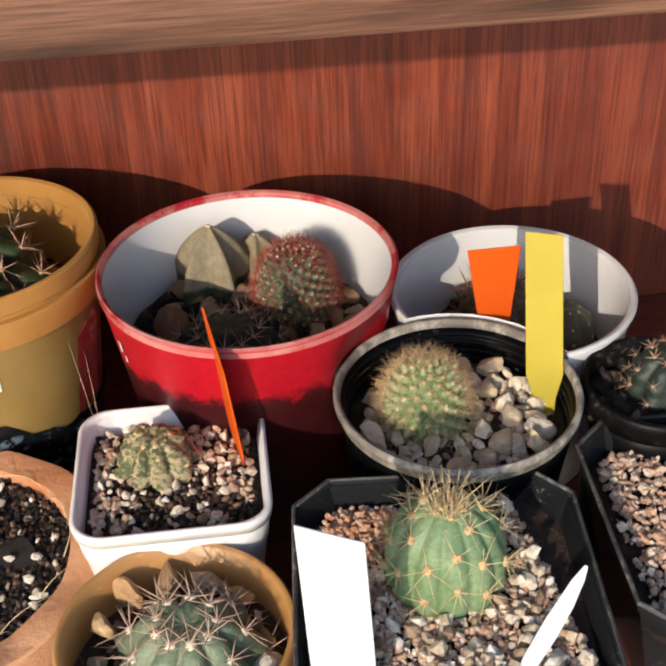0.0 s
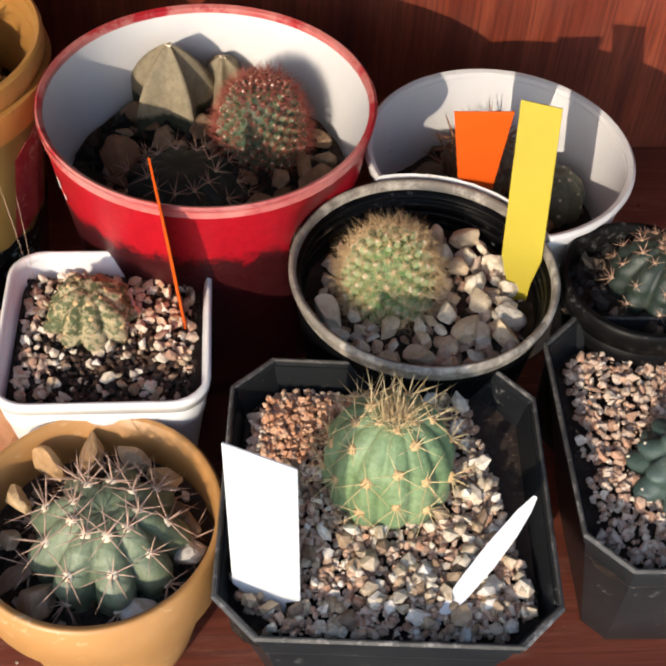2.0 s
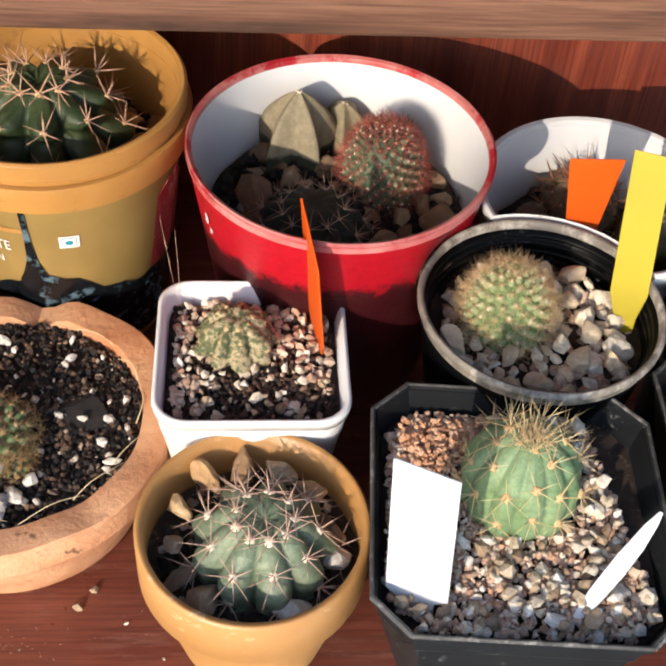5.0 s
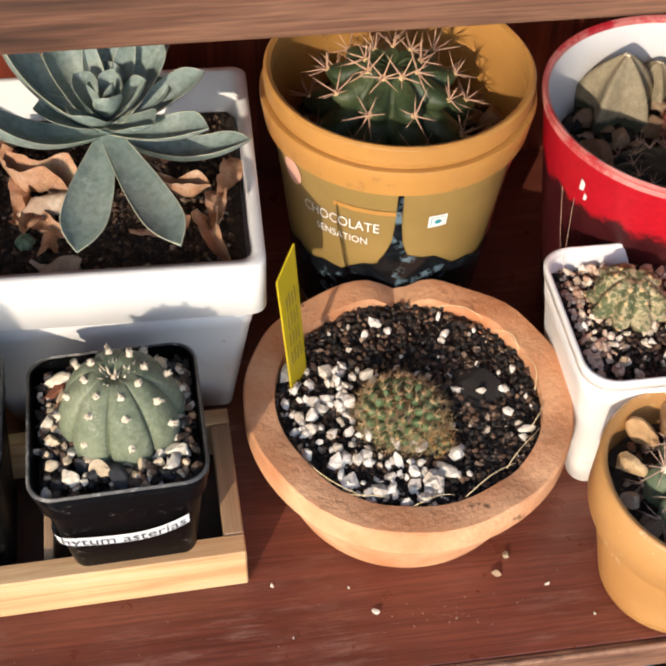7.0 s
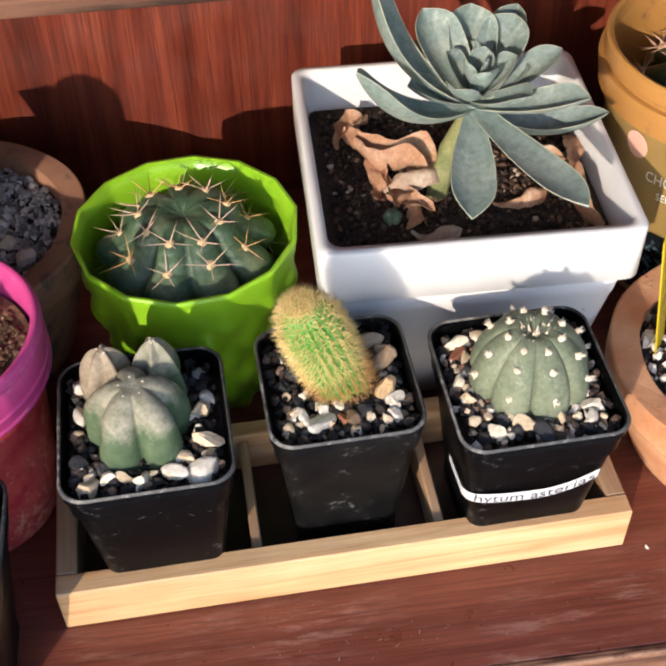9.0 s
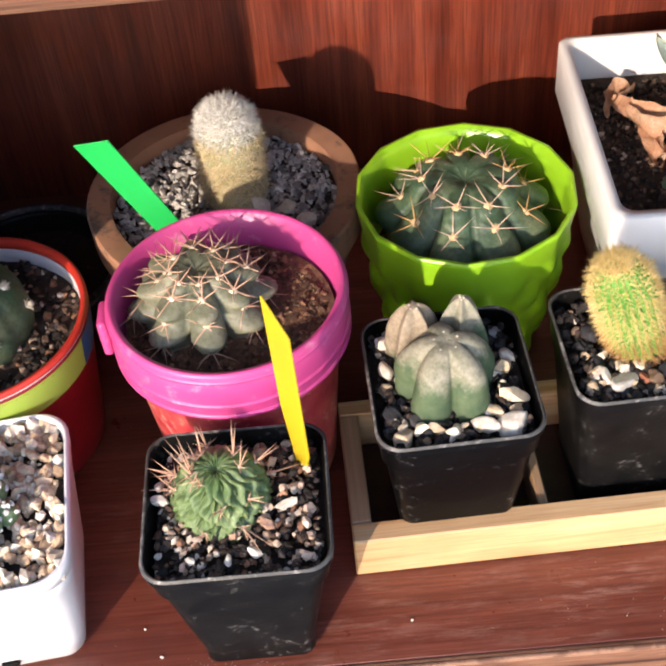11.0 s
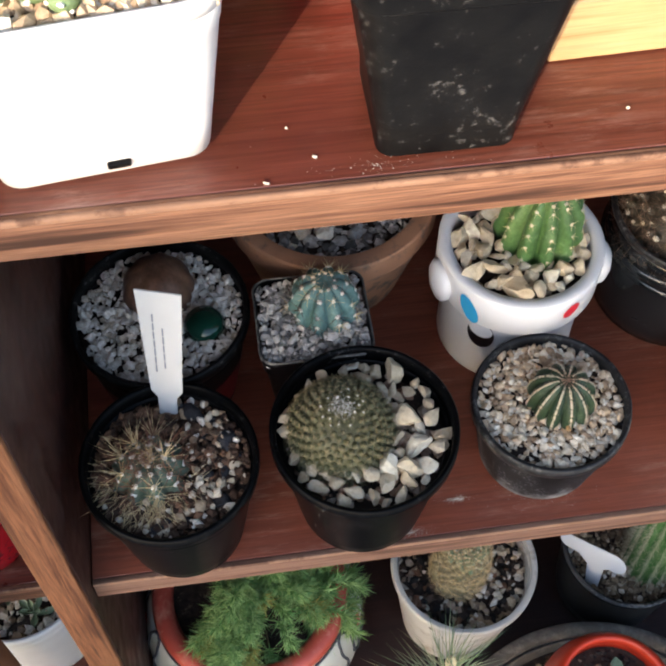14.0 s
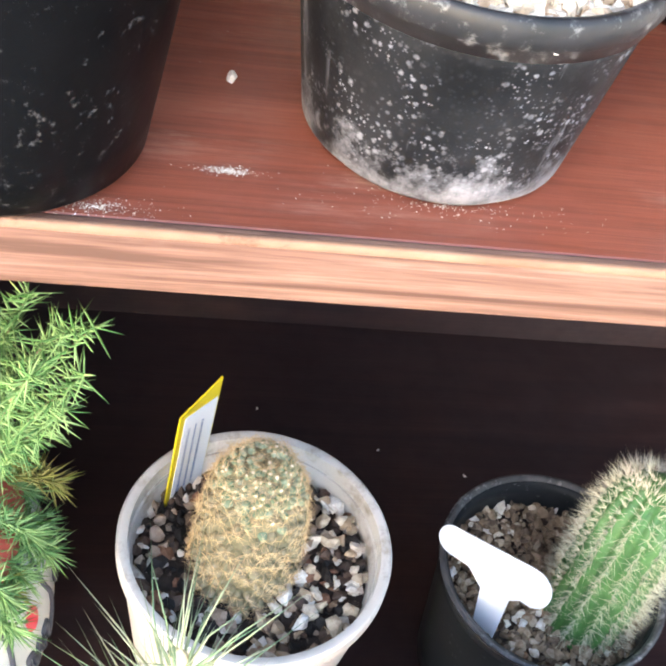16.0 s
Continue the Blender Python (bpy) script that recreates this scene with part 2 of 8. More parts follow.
M["red"] = surface("red_plastic", (0.33, 0.005, 0.014), (0.43, 0.008, 0.018), 20, 0.3, (0.05, 0.007, 0.009), 210, (0.57, 0.65), 0.05)
M["inner_white"] = surface("white_inside", (0.56, 0.56, 0.57), (0.66, 0.66, 0.66), 18, 0.4, (0.36, 0.28, 0.22), 60, (0.62, 0.82), 0.03)
M["rim_pink"] = surface("scuffed_red_rim", (0.40, 0.07, 0.07), (0.52, 0.22, 0.20), 60, 0.4, (0.34, 0.012, 0.022), 34, (0.50, 0.58), 0.03)
M["tan"] = surface("tan_plastic", (0.38, 0.185, 0.055), (0.47, 0.25, 0.085), 22, 0.42, (0.60, 0.45, 0.26), 160, (0.62, 0.74), 0.04)
M["terra"] = surface("terracotta", (0.47, 0.185, 0.075), (0.66, 0.37, 0.20), 38, 0.92, (0.17, 0.085, 0.045), 130, (0.645, 0.715), 1.0, bump_scale=260)
M["terra_old"] = surface("old_terracotta", (0.25, 0.12, 0.068), (0.38, 0.19, 0.105), 30, 0.9, (0.11, 0.08, 0.06), 90, (0.52, 0.66), 0.4)
M["gold"] = surface("ochre_plastic", (0.34, 0.165, 0.042), (0.44, 0.225, 0.060), 20, 0.36, (0.24, 0.12, 0.045), 110, (0.62, 0.76), 0.03)
M["gold_print"] = surface("olive_gold_print", (0.225, 0.150, 0.048), (0.30, 0.200, 0.066), 30, 0.33, bumps=0.02)
M["green"] = surface("lime_plastic", (0.22, 0.46, 0.012), (0.28, 0.54, 0.018), 20, 0.3, bumps=0.03, sss=0.15)
M["pink"] = surface("pink_plastic", (0.47, 0.045, 0.20), (0.56, 0.075, 0.25), 20, 0.42, (0.60, 0.22, 0.36), 130, (0.60, 0.76), 0.04)
M["pink_print"] = surface("red_floral_print", (0.34, 0.010, 0.03), (0.54, 0.09, 0.08), 110, 0.35, (0.62, 0.28, 0.22), 260, (0.54, 0.66), 0.03)
M["soil"] = surface("dark_soil", (0.018, 0.012, 0.009), (0.06, 0.038, 0.026), 220, 0.95, (0.18, 0.13, 0.09), 500, (0.6, 0.7), 0.9, bump_scale=600)
M["soil_brown"] = surface("brown_soil", (0.05, 0.025, 0.014), (0.15, 0.08, 0.045), 240, 0.95, (0.33, 0.18, 0.09), 420, (0.56, 0.68), 0.9, bump_scale=700)
M["orange_tag"] = surface("orange_tag", (0.54, 0.075, 0.006), (0.60, 0.095, 0.008), 25, 0.45, (0.62, 0.22, 0.08), 160, (0.64, 0.76), 0.02, spec=0.15)
M["yellow_tag"] = surface("yellow_tag", (0.44, 0.335, 0.012), (0.49, 0.37, 0.016), 25, 0.45, (0.50, 0.42, 0.06), 130, (0.66, 0.78), 0.02, spec=0.15)
M["mustard_tag"] = surface("mustard_tag", (0.34, 0.27, 0.010), (0.39, 0.31, 0.014), 25, 0.45, (0.43, 0.36, 0.06), 130, (0.66, 0.78), 0.02, spec=0.15)
M["white_tag"] = surface("white_tag", (0.56, 0.58, 0.60), (0.62, 0.635, 0.65), 25, 0.45, bumps=0.01, spec=0.2)
M["green_tag"] = surface("green_tag", (0.01, 0.42, 0.08), (0.015, 0.50, 0.10), 25, 0.4, bumps=0.02)
M["ink"] = surface("dark_ink", (0.03, 0.03, 0.035), (0.06, 0.06, 0.07), 40, 0.6, bumps=0)
M["ink_white"] = surface("white_ink", (0.78, 0.76, 0.70), (0.84, 0.82, 0.78), 40, 0.5, bumps=0)
# the blue-grey patches stand for reflections on the glossy dark print
M["chocolate"] = surface("chocolate_print", (0.002, 0.003, 0.004), (0.010, 0.012, 0.015), 160, 0.16, (0.10, 0.15, 0.18), 130, (0.56, 0.64), 0.02, spec=0.35)
M["ink_blue"] = surface("faded_blue_ink", (0.16, 0.19, 0.25), (0.24, 0.27, 0.33), 60, 0.6, bumps=0)
M["ink_soft"] = surface("brown_ink", (0.13, 0.09, 0.01), (0.20, 0.15, 0.02), 60, 0.6, bumps=0)
M["teal"] = surface("teal_print", (0.01, 0.22, 0.28), (0.015, 0.26, 0.32), 40, 0.4, bumps=0)
M["petal"] = surface("pink_print", (0.66, 0.36, 0.26), (0.74, 0.46, 0.36), 40, 0.4, bumps=0)
M["red_dark"] = surface("deep_red_paint", (0.20, 0.006, 0.010), (0.27, 0.012, 0.016), 30, 0.35, (0.10, 0.006, 0.008), 90, (0.58, 0.72), 0.04)
M["red_rim"] = surface("bright_red_rim", (0.48, 0.035, 0.022), (0.56, 0.05, 0.03), 60, 0.35, bumps=0.03)
M["maroon"] = surface("maroon_plastic", (0.11, 0.006, 0.010), (0.15, 0.010, 0.014), 30, 0.4, bumps=0.03)

M["jar"] = surface("smoked_glass_jar", (0.004, 0.005, 0.006), (0.014, 0.016, 0.018), 40, 0.12, (0.06, 0.06, 0.055), 120, (0.58, 0.74), 0.10, spec=0.6, bump_scale=45)

# ---- helpers for shapes ----
RNG = random.Random(7)


def mesh_of(name, verts, faces, mat=None, smooth=True):
    me = bpy.data.meshes.new(name)
    me.from_pydata([tuple(v) for v in verts], [], faces)
    me.validate()
    if smooth:
        me.polygons.foreach_set("use_smooth", [True] * len(me.polygons))
    if mat:
        me.materials.append(mat)
    me.update()
    return me


def part(name, me, parent=None, label="", m=None, kind=""):
    """Link a mesh as one object under a thing or part."""
    ob = new(name, me)
    if parent is not None:
        ob.parent = parent
    if m is not None:
        ob.matrix_basis = m
    return tagged(ob, label, "", "", kind)


def thing(name, m, label, category, group=""):
    ob = new(name)
    ob.empty_display_size = 0.02
    ob.matrix_basis = m
    return tagged(ob, label, category, group)


def from_bm(name, bm, mat, smooth=False):
    me = bpy.data.meshes.new(name)
    bm.to_mesh(me)
    bm.free()
    if smooth:
        me.polygons.foreach_set("use_smooth", [True] * len(me.polygons))
    me.materials.append(mat)
    return me


def box(name, x0, x1, y0, y1, z0, z1, mat, bev=0.0015, seg=2):
    bm = bmesh.new()
    bmesh.ops.create_cube(bm, size=1, matrix=Matrix.Translation(((x0 + x1) / 2, (y0 + y1) / 2, (z0 + z1) / 2)) @ Matrix.Diagonal((x1 - x0, y1 - y0, z1 - z0, 1)))
    if bev:
        bmesh.ops.bevel(bm, geom=bm.edges[:], offset=bev, segments=seg, affect="EDGES", profile=0.5)
    return from_bm(name, bm, mat, True) if seg > 1 and bev else from_bm(name, bm, mat)


def rings(sections, close_start=True, close_end=True):
    """Faces between rings of equally many points."""
    n = len(sections[0])
    verts = [p for s in sections for p in s]
    faces = [(i * n + j, i * n + (j + 1) % n, (i + 1) * n + (j + 1) % n, (i + 1) * n + j) for i in range(len(sections) - 1) for j in range(n)]
    if close_start:
        faces.append(tuple(range(n))[::-1])
    if close_end:
        faces.append(tuple((len(sections) - 1) * n + j for j in range(n)))
    return verts, faces


def circle(r, z, n, wob=0.0, seed=0.0, cx=0, cy=0):
    out = []
    for j in range(n):
        a = 2 * math.pi * j / n
        k = 1 + wob * (noise.noise((math.cos(a) * 1.3 + seed, math.sin(a) * 1.3, seed * 3.1)))
        out.append((cx + r * k * math.cos(a), cy + r * k * math.sin(a), z))
    return out


def rrect(hx, hy, rad, z, seg):
    """A rectangle with rounded (seg > 1) or cut (seg = 1) corners."""
    out = []
    for cx, cy, a0 in ((1, 1, 0), (-1, 1, 90), (-1, -1, 180), (1, -1, 270)):
        for k in range(seg + 1):
            a = radians(a0 + 90 * k / seg)
            out.append((cx * (hx - rad) + rad * math.cos(a), cy * (hy - rad) + rad * math.sin(a), z))
    return out


def lathe(name, profile, mat, n=72, wob=0.0, seed=0.0, closed=True):
    v, f = rings([circle(r, z, n, wob, seed) for r, z in profile], closed, closed)
    return mesh_of(name, v, f, mat)


def round_pot(name, m, R, h, Rb, mats, label, category="plant pot", wall=0.0022, lip=None, rim_mat=None, soil_z=None, soil_mat="soil", inner=None, group="pots on the shelves", rim_h=0.008, base_z=0.0, wob=0.0, n=72):
    """A turned pot: body, rim and soil. lip: how far the rim stands out from the body."""
    t = thing(name, m, label, category, group)
    lip = 0.002 if lip is None else lip
    zr = h - rim_h
    Rw = R - lip
    body = [(0.001, 0.0), (Rb - 0.003, 0.0), (Rb, 0.003)] + [(Rb + (Rw - Rb) * k / 8, 0.003 + (zr - 0.003) * k / 8) for k in range(1, 9)]
    bi = [(Rw - wall, zr)] + [(Rb - wall + (Rw - Rb) * k / 8, 0.003 + wall + (zr - 0.003) * k / 8) for k in range(7, -1, -1)] + [(0.001, 0.003 + wall)]
    me = lathe("body", body + bi, mats, n, wob, 1.0)
    if inner:
        me.materials.append(inner)
        k0 = len(body)
        for p in me.polygons:
            c = p.center
            if min(p.vertices) >= k0 * n - n and p.index >= (k0) * n - n:
                p.material_index = 1
    part("body", me, t)
    rp = [(Rw - wall, zr - 0.004), (Rw + 0.0002, zr - 0.003), (R - 0.001, zr), (R, zr + 0.001), (R, h - 0.0012), (R - 0.0008, h - 0.0002), (R - wall * 0.6, h), (R - wall - 0.0009, h - 0.0008), (R - wall - 0.0012, zr), (Rw - wall, zr - 0.004)]
    part("rim", lathe("rim", rp, rim_mat or mats, n, wob, 1.0, False), t)
    if soil_z is not None:
        k = (soil_z - 0.003) / max(zr - 0.003, 1e-4)
        rs = Rb + (Rw - Rb) * min(k, 1) - wall * 0.5
        part("soil", soil_disc(rs, soil_z, M[soil_mat]), t, "")
    return t


def soil_disc(r, z, mat, amp=0.0018, n=40, rr=None, dome=0.0):
    secs = []
    for i in range(9):
        f = 1 - i / 8.5
        ring = []
        pts = rr(f) if rr else circle(r * f, 0, n)
        for x, y, _ in pts:
            ring.append((x, y, z + amp * noise.noise((x * 120, y * 120, r * 40 + z * 9)) + amp * 0.6 * noise.noise((x * 300, y * 300, 3)) + dome * (1 - f * f)))
        secs.append(ring)
    v, f = rings(secs, False, True)
    return mesh_of("soil", v, f, mat)


def square_pot(name, m, hx, hy, h, taper, rad, mat, label, seg=6, wall=0.0018, soil_z=0.06, soil_mat="soil", group="pots on the shelves", lip=0.003, lip_h=0.009, rim_mat=None, band=False):
    """A pressed square pot that narrows downwards, with a turned-out band along the rim."""
    t = thing(name, m, label, "plant pot", group)
    def sec(k, z, d=0.0, r=rad):
        return rrect((hx - lip) * (taper + (1 - taper) * k) + d, (hy - lip) * (taper + (1 - taper) * k) + d, r * (0.6 + 0.4 * k), z, seg)
    zr = h - lip_h
    s = [sec(0, 0, -0.004), sec(0, 0.0025)] + [sec(k / 6, 0.0025 + (zr - 0.0025) * k / 6, -0.0014 if band else 0) for k in range(1, 5)] + [sec(0.80, 0.0025 + (zr - 0.0025) * 0.80, -0.0013 if band else 0), sec(0.825, 0.0025 + (zr - 0.0025) * 0.825, 0.0003), sec(1, zr)]
    s += [sec(k / 6, 0.0025 + (zr - 0.0025) * k / 6, -wall, rad - wall) for k in range(6, -1, -1)]
    v, f = rings(s)
    part("body", mesh_of("body", v, f, mat, seg > 1), t)
    s = [sec(1, zr - 0.003, -wall, rad - wall), sec(1, zr - 0.003, 0.0003), sec(1.0, zr, lip), sec(1.02, h - 0.001, lip), sec(1.02, h, lip - 0.0008), sec(1.02, h, lip - wall), sec(1.0, zr, lip - wall - 0.0003), sec(1, zr - 0.003, -wall, rad - wall)]
    v, f = rings(s, False, False)
    part("rim", mesh_of("rim", v, f, mat, seg > 1), t)
    if rim_mat:
        s = [sec(1.02, h - 0.0002, lip - wall - 0.0001), sec(1.02, h + 0.0005, lip - wall * 0.8), sec(1.02, h + 0.0005, lip - 0.0004), sec(1.02, h - 0.0004, lip + 0.0002), sec(1.02, h - 0.0002, lip - wall - 0.0001)]
        v, f = rings(s, False, False)
        part("rim_edge", mesh_of("rim_edge", v, f, rim_mat, seg > 1), t, "thin worn pale edge")
    k = (soil_z - 0.0025) / (zr - 0.0025)
    def rr(q):
        g = taper + (1 - taper) * min(k, 1)
        return rrect(((hx - lip) * g - wall * 0.5) * q, ((hy - lip) * g - wall * 0.5) * q, rad * 0.9 * q, 0, max(seg, 3))
    part("soil", soil_disc(hx, soil_z, M[soil_mat], rr=rr), t)
    return t

# ---- stones, spines, stems, tags ----
def ico(sub=0):
    bm = bmesh.new()
    bmesh.ops.create_icosphere(bm, subdivisions=sub + 1, radius=1)
    v = np.array([tuple(p.co) for p in bm.verts])
    f = np.array([[q.index for q in p.verts] for p in bm.faces])
    bm.free()
    return v, f


ICO, ICOF = ico(0)
ICO1, ICO1F = ico(1)
NPR = np.random.RandomState(5)


def rot_rand(n):
    q = NPR.normal(size=(n, 4))
    q /= np.linalg.norm(q, axis=1)[:, None]
    w, x, y, z = q.T
    return np.stack([np.stack([1 - 2 * (y * y + z * z), 2 * (x * y - z * w), 2 * (x * z + y * w)], 1), np.stack([2 * (x * y + z * w), 1 - 2 * (x * x + z * z), 2 * (y * z - x * w)], 1), np.stack([2 * (x * z - y * w), 2 * (y * z + x * w), 1 - 2 * (x * x + y * y)], 1)], 1)


def chips(name, centres, sizes, mat, flat=0.7, jag=0.22):
    """Many small angular stones joined into one mesh."""
    n = len(centres)
    v = ICO[None] * (1 + NPR.normal(scale=jag, size=(n, len(ICO), 1)))
    v = v * np.stack([NPR.uniform(0.8, 1.25, n), NPR.uniform(0.6, 1.0, n), NPR.uniform(0.45, flat + 0.2, n)], 1)[:, None]
    v = np.einsum("nij,nkj->nki", rot_rand(n), v) * np.array(sizes)[:, None, None] + np.array(centres)[:, None]
    f = (ICOF[None] + (np.arange(n) * len(ICO))[:, None, None]).reshape(-1, 3)
    me = bpy.data.meshes.new(name)
    me.from_pydata(v.reshape(-1, 3).tolist(), [], f.tolist())
    me.materials.append(mat)
    return me


def scatter(inside, bound, n, size, z, mat, holes=(), pile=1.0, name="gravel"):
    """Gravel over a region: inside(x, y) tells what belongs to it."""
    out, sz = [], []
    tries = 0
    while len(out) < n and tries < n * 30:
        tries += 1
        x, y = RNG.uniform(-bound, bound), RNG.uniform(-bound, bound)
        if not inside(x, y) or any((x - a) ** 2 + (y - b) ** 2 < r * r for a, b, r in holes):
            continue
        s = size * RNG.choice((0.45, 0.6, 0.8, 1.0, 1.0, 1.35))
        out.append((x, y, z + s * 0.25 + RNG.random() * size * pile))
        sz.append(s)
    return chips(name, out, sz, mat)


def in_disc(r):
    return lambda x, y: x * x + y * y < r * r


def in_box(hx, hy):
    return lambda x, y: abs(x) < hx and abs(y) < hy


def gravel(pot, inside, bound, n, size, z, mat, holes=(), pile=1.0, label="", name="gravel"):
    return part(name, scatter(inside, bound, n, size, z, mat, holes, pile, name), pot, label, None, "stuff")


def rock_mesh(k, rnd):
    """An angular rock: a ball cut by a few planes, its edges a little worn."""
    r = np.random.RandomState(40 + k)
    v = ICO2.copy()
    for _ in range(13 if not rnd else 9):
        d = r.normal(size=3)
        d /= np.linalg.norm(d)
        lim = r.uniform(0.45, 0.75) if not rnd else r.uniform(0.5, 0.85)
        h = v @ d
        over = np.maximum(h - lim, 0)
        v -= over[:, None] * d * 0.97
    v += r.normal(scale=0.012, size=v.shape)
    v *= np.array([r.uniform(0.95, 1.2), r.uniform(0.75, 1.0), r.uniform(0.6, 0.85)])
    return mesh_of("rock", v, [tuple(f) for f in ICO2F.tolist()], None, bool(rnd))


ICO2, ICO2F = ico(2)
ROCKS = {}
ROCK_STYLES = {
    "pale": (((0.0, (0.62, 0.54, 0.42)), (0.3, (0.74, 0.69, 0.59)), (0.55, (0.54, 0.44, 0.32)), (0.75, (0.78, 0.75, 0.68))), "pale sandy rock bedded in the pot", "rock"),
    "brown": (((0.0, (0.20, 0.13, 0.08)), (0.35, (0.36, 0.26, 0.17)), (0.6, (0.26, 0.15, 0.085)), (0.85, (0.46, 0.35, 0.24))), "brown weathered rock bedded in the pot", "rock"),
    "mixed": (((0.0, (0.022, 0.022, 0.026)), (0.3, (0.07, 0.065, 0.065)), (0.46, (0.60, 0.48, 0.33)), (0.58, (0.74, 0.69, 0.60)), (0.70, (0.035, 0.036, 0.042)), (0.86, (0.26, 0.27, 0.28)), (0.94, (0.34, 0.13, 0.07))), "smooth river pebble on the potting mix", "pebble"),
    "white": (((0.0, (0.66, 0.63, 0.56)), (0.5, (0.72, 0.68, 0.60)), (1.0, (0.60, 0.56, 0.48))), "chalk-white stone on the potting mix", "stone"),
    "cream": (((0.0, (0.74, 0.62, 0.44)), (0.4, (0.82, 0.745, 0.59)), (0.75, (0.66, 0.53, 0.36))), "rounded cream pebble on the potting mix", "pebble"),
}
ROCK_STYLES["ochre"] = (((0.0, (0.46, 0.28, 0.13)), (0.4, (0.58, 0.40, 0.21)), (0.75, (0.36, 0.22, 0.11))), "ochre sandstone chunk bedded in the pot", "rock")
for key, (stops, label, kind) in ROCK_STYLES.items():
    mat = stones(key + "_stone", stops)
    ROCKS[key] = []
    for k in range(5):
        me = rock_mesh(k + 7 * len(ROCKS), key == "mixed" and k < 3)
        me.materials.append(mat)
        ROCKS[key].append(me)


def rock(style, x, y, z, s, flat=1.0):
    ob = new(ROCK_STYLES[style][2], RNG.choice(ROCKS[style]))
    ob.matrix_basis = pose(x, y, z, RNG.uniform(-25, 25), RNG.uniform(-25, 25), RNG.uniform(0, 360)) @ Matrix.Diagonal((s * RNG.uniform(0.9, 1.2), s * RNG.uniform(0.8, 1.0), s * flat, 1))
    return tagged(ob, ROCK_STYLES[style][1], ROCK_STYLES[style][2], style + " stones in pots")


def rocks(style, cx, cy, z, n, size, inside, bound, holes=(), gap=0.8, rise=0.35):
    """Loose stones that lie side by side in a pot."""
    got = []
    for _ in range(n * 60):
        if len(got) >= n:
            break
        x, y, s = RNG.uniform(-bound, bound), RNG.uniform(-bound, bound), size * RNG.choice((0.6, 0.75, 0.9, 1.05, 1.25, 1.35))
        if not inside(x, y) or any((x - a) ** 2 + (y - b) ** 2 < (r + s * 0.6) ** 2 for a, b, r in holes):
            continue
        if any((x - a) ** 2 + (y - b) ** 2 < ((s + r) * gap) ** 2 for a, b, r in got):
            continue
        got.append((x, y, s))
        rock(style, cx + x, cy + y, z + s * rise, s)


def cones(items, sides=4):
    """Thin curved spines: (root, way, length, thickness, bend)."""
    verts, faces = [], []
    for o, d, ln, th, bend in items:
        d = Vector(d).normalized()
        a = d.orthogonal().normalized()
        b = d.cross(a)
        base = len(verts)
        for k, (f, w) in enumerate(((0, 1.0), (0.5, 0.7))):
            c = Vector(o) + d * ln * f + Vector(bend) * f * f
            for j in range(sides):
                t = 2 * math.pi * j / sides
                verts.append(c + (a * math.cos(t) + b * math.sin(t)) * th * w)
        verts.append(Vector(o) + d * ln + Vector(bend))
        for j in range(sides):
            j2 = (j + 1) % sides
            faces.append((base + j, base + j2, base + sides + j2, base + sides + j))
            faces.append((base + sides + j, base + sides + j2, base + 2 * sides))
    return verts, faces


def rand_dir(tilt, az):
    return Vector((math.sin(tilt) * math.cos(az), math.sin(tilt) * math.sin(az), math.cos(tilt)))


def cluster(name, mat, wool, radial=8, length=0.009, central=1, clen=0.008, th=0.00026, spread=(60, 85), puff=0.0011, droop=0.0015, seed=1, dark=None):
    """One areole: a tuft of wool with spines round it, pointing along z."""
    r = random.Random(seed)
    items = []
    for k in range(radial):
        d = rand_dir(radians(r.uniform(*spread)), 2 * math.pi * (k + r.uniform(-0.3, 0.3)) / radial)
        items.append(((0, 0, 0.0002), d, length * r.uniform(0.7, 1.1), th, (0, 0, r.uniform(-0.3, 1) * droop)))
    for k in range(central):
        d = rand_dir(radians(r.uniform(4, 35)), r.uniform(0, 6.3))
        items.append(((0, 0, 0.0002), d, clen * r.uniform(0.75, 1.15), th * 1.25, (0, 0, 0)))
    v, f = cones(items)
    n0, nf = len(v), len(f)
    if puff:
        pv = ICO1 * np.array([puff, puff, puff * 0.6]) * (1 + np.random.RandomState(seed).normal(scale=0.15, size=(len(ICO1), 1)))
        v += [Vector(p) for p in pv]
        f += [tuple(int(q) + n0 for q in t) for t in ICO1F]
    # every spine grows out of the same cushion
    c = len(v)
    v.append(Vector((0, 0, -0.0003)))
    f += [(9 * k, 9 * k + 1, c) for k in range(len(items))] + ([(n0, n0 + 1, c)] if puff else [])
    me = mesh_of(name, v, f, mat)
    if puff:
        me.materials.append(wool)
        for p in me.polygons[nf:]:
            p.material_index = 1
    return me


def frame_to(o, n, spin=0.0, s=1.0):
    """A pose at o whose z axis follows n."""
    return Matrix.Translation(o) @ Vector(n).normalized().to_track_quat("Z", "Y").to_matrix().to_4x4() @ Matrix.Rotation(spin, 4, "Z") @ Matrix.Scale(s, 4)


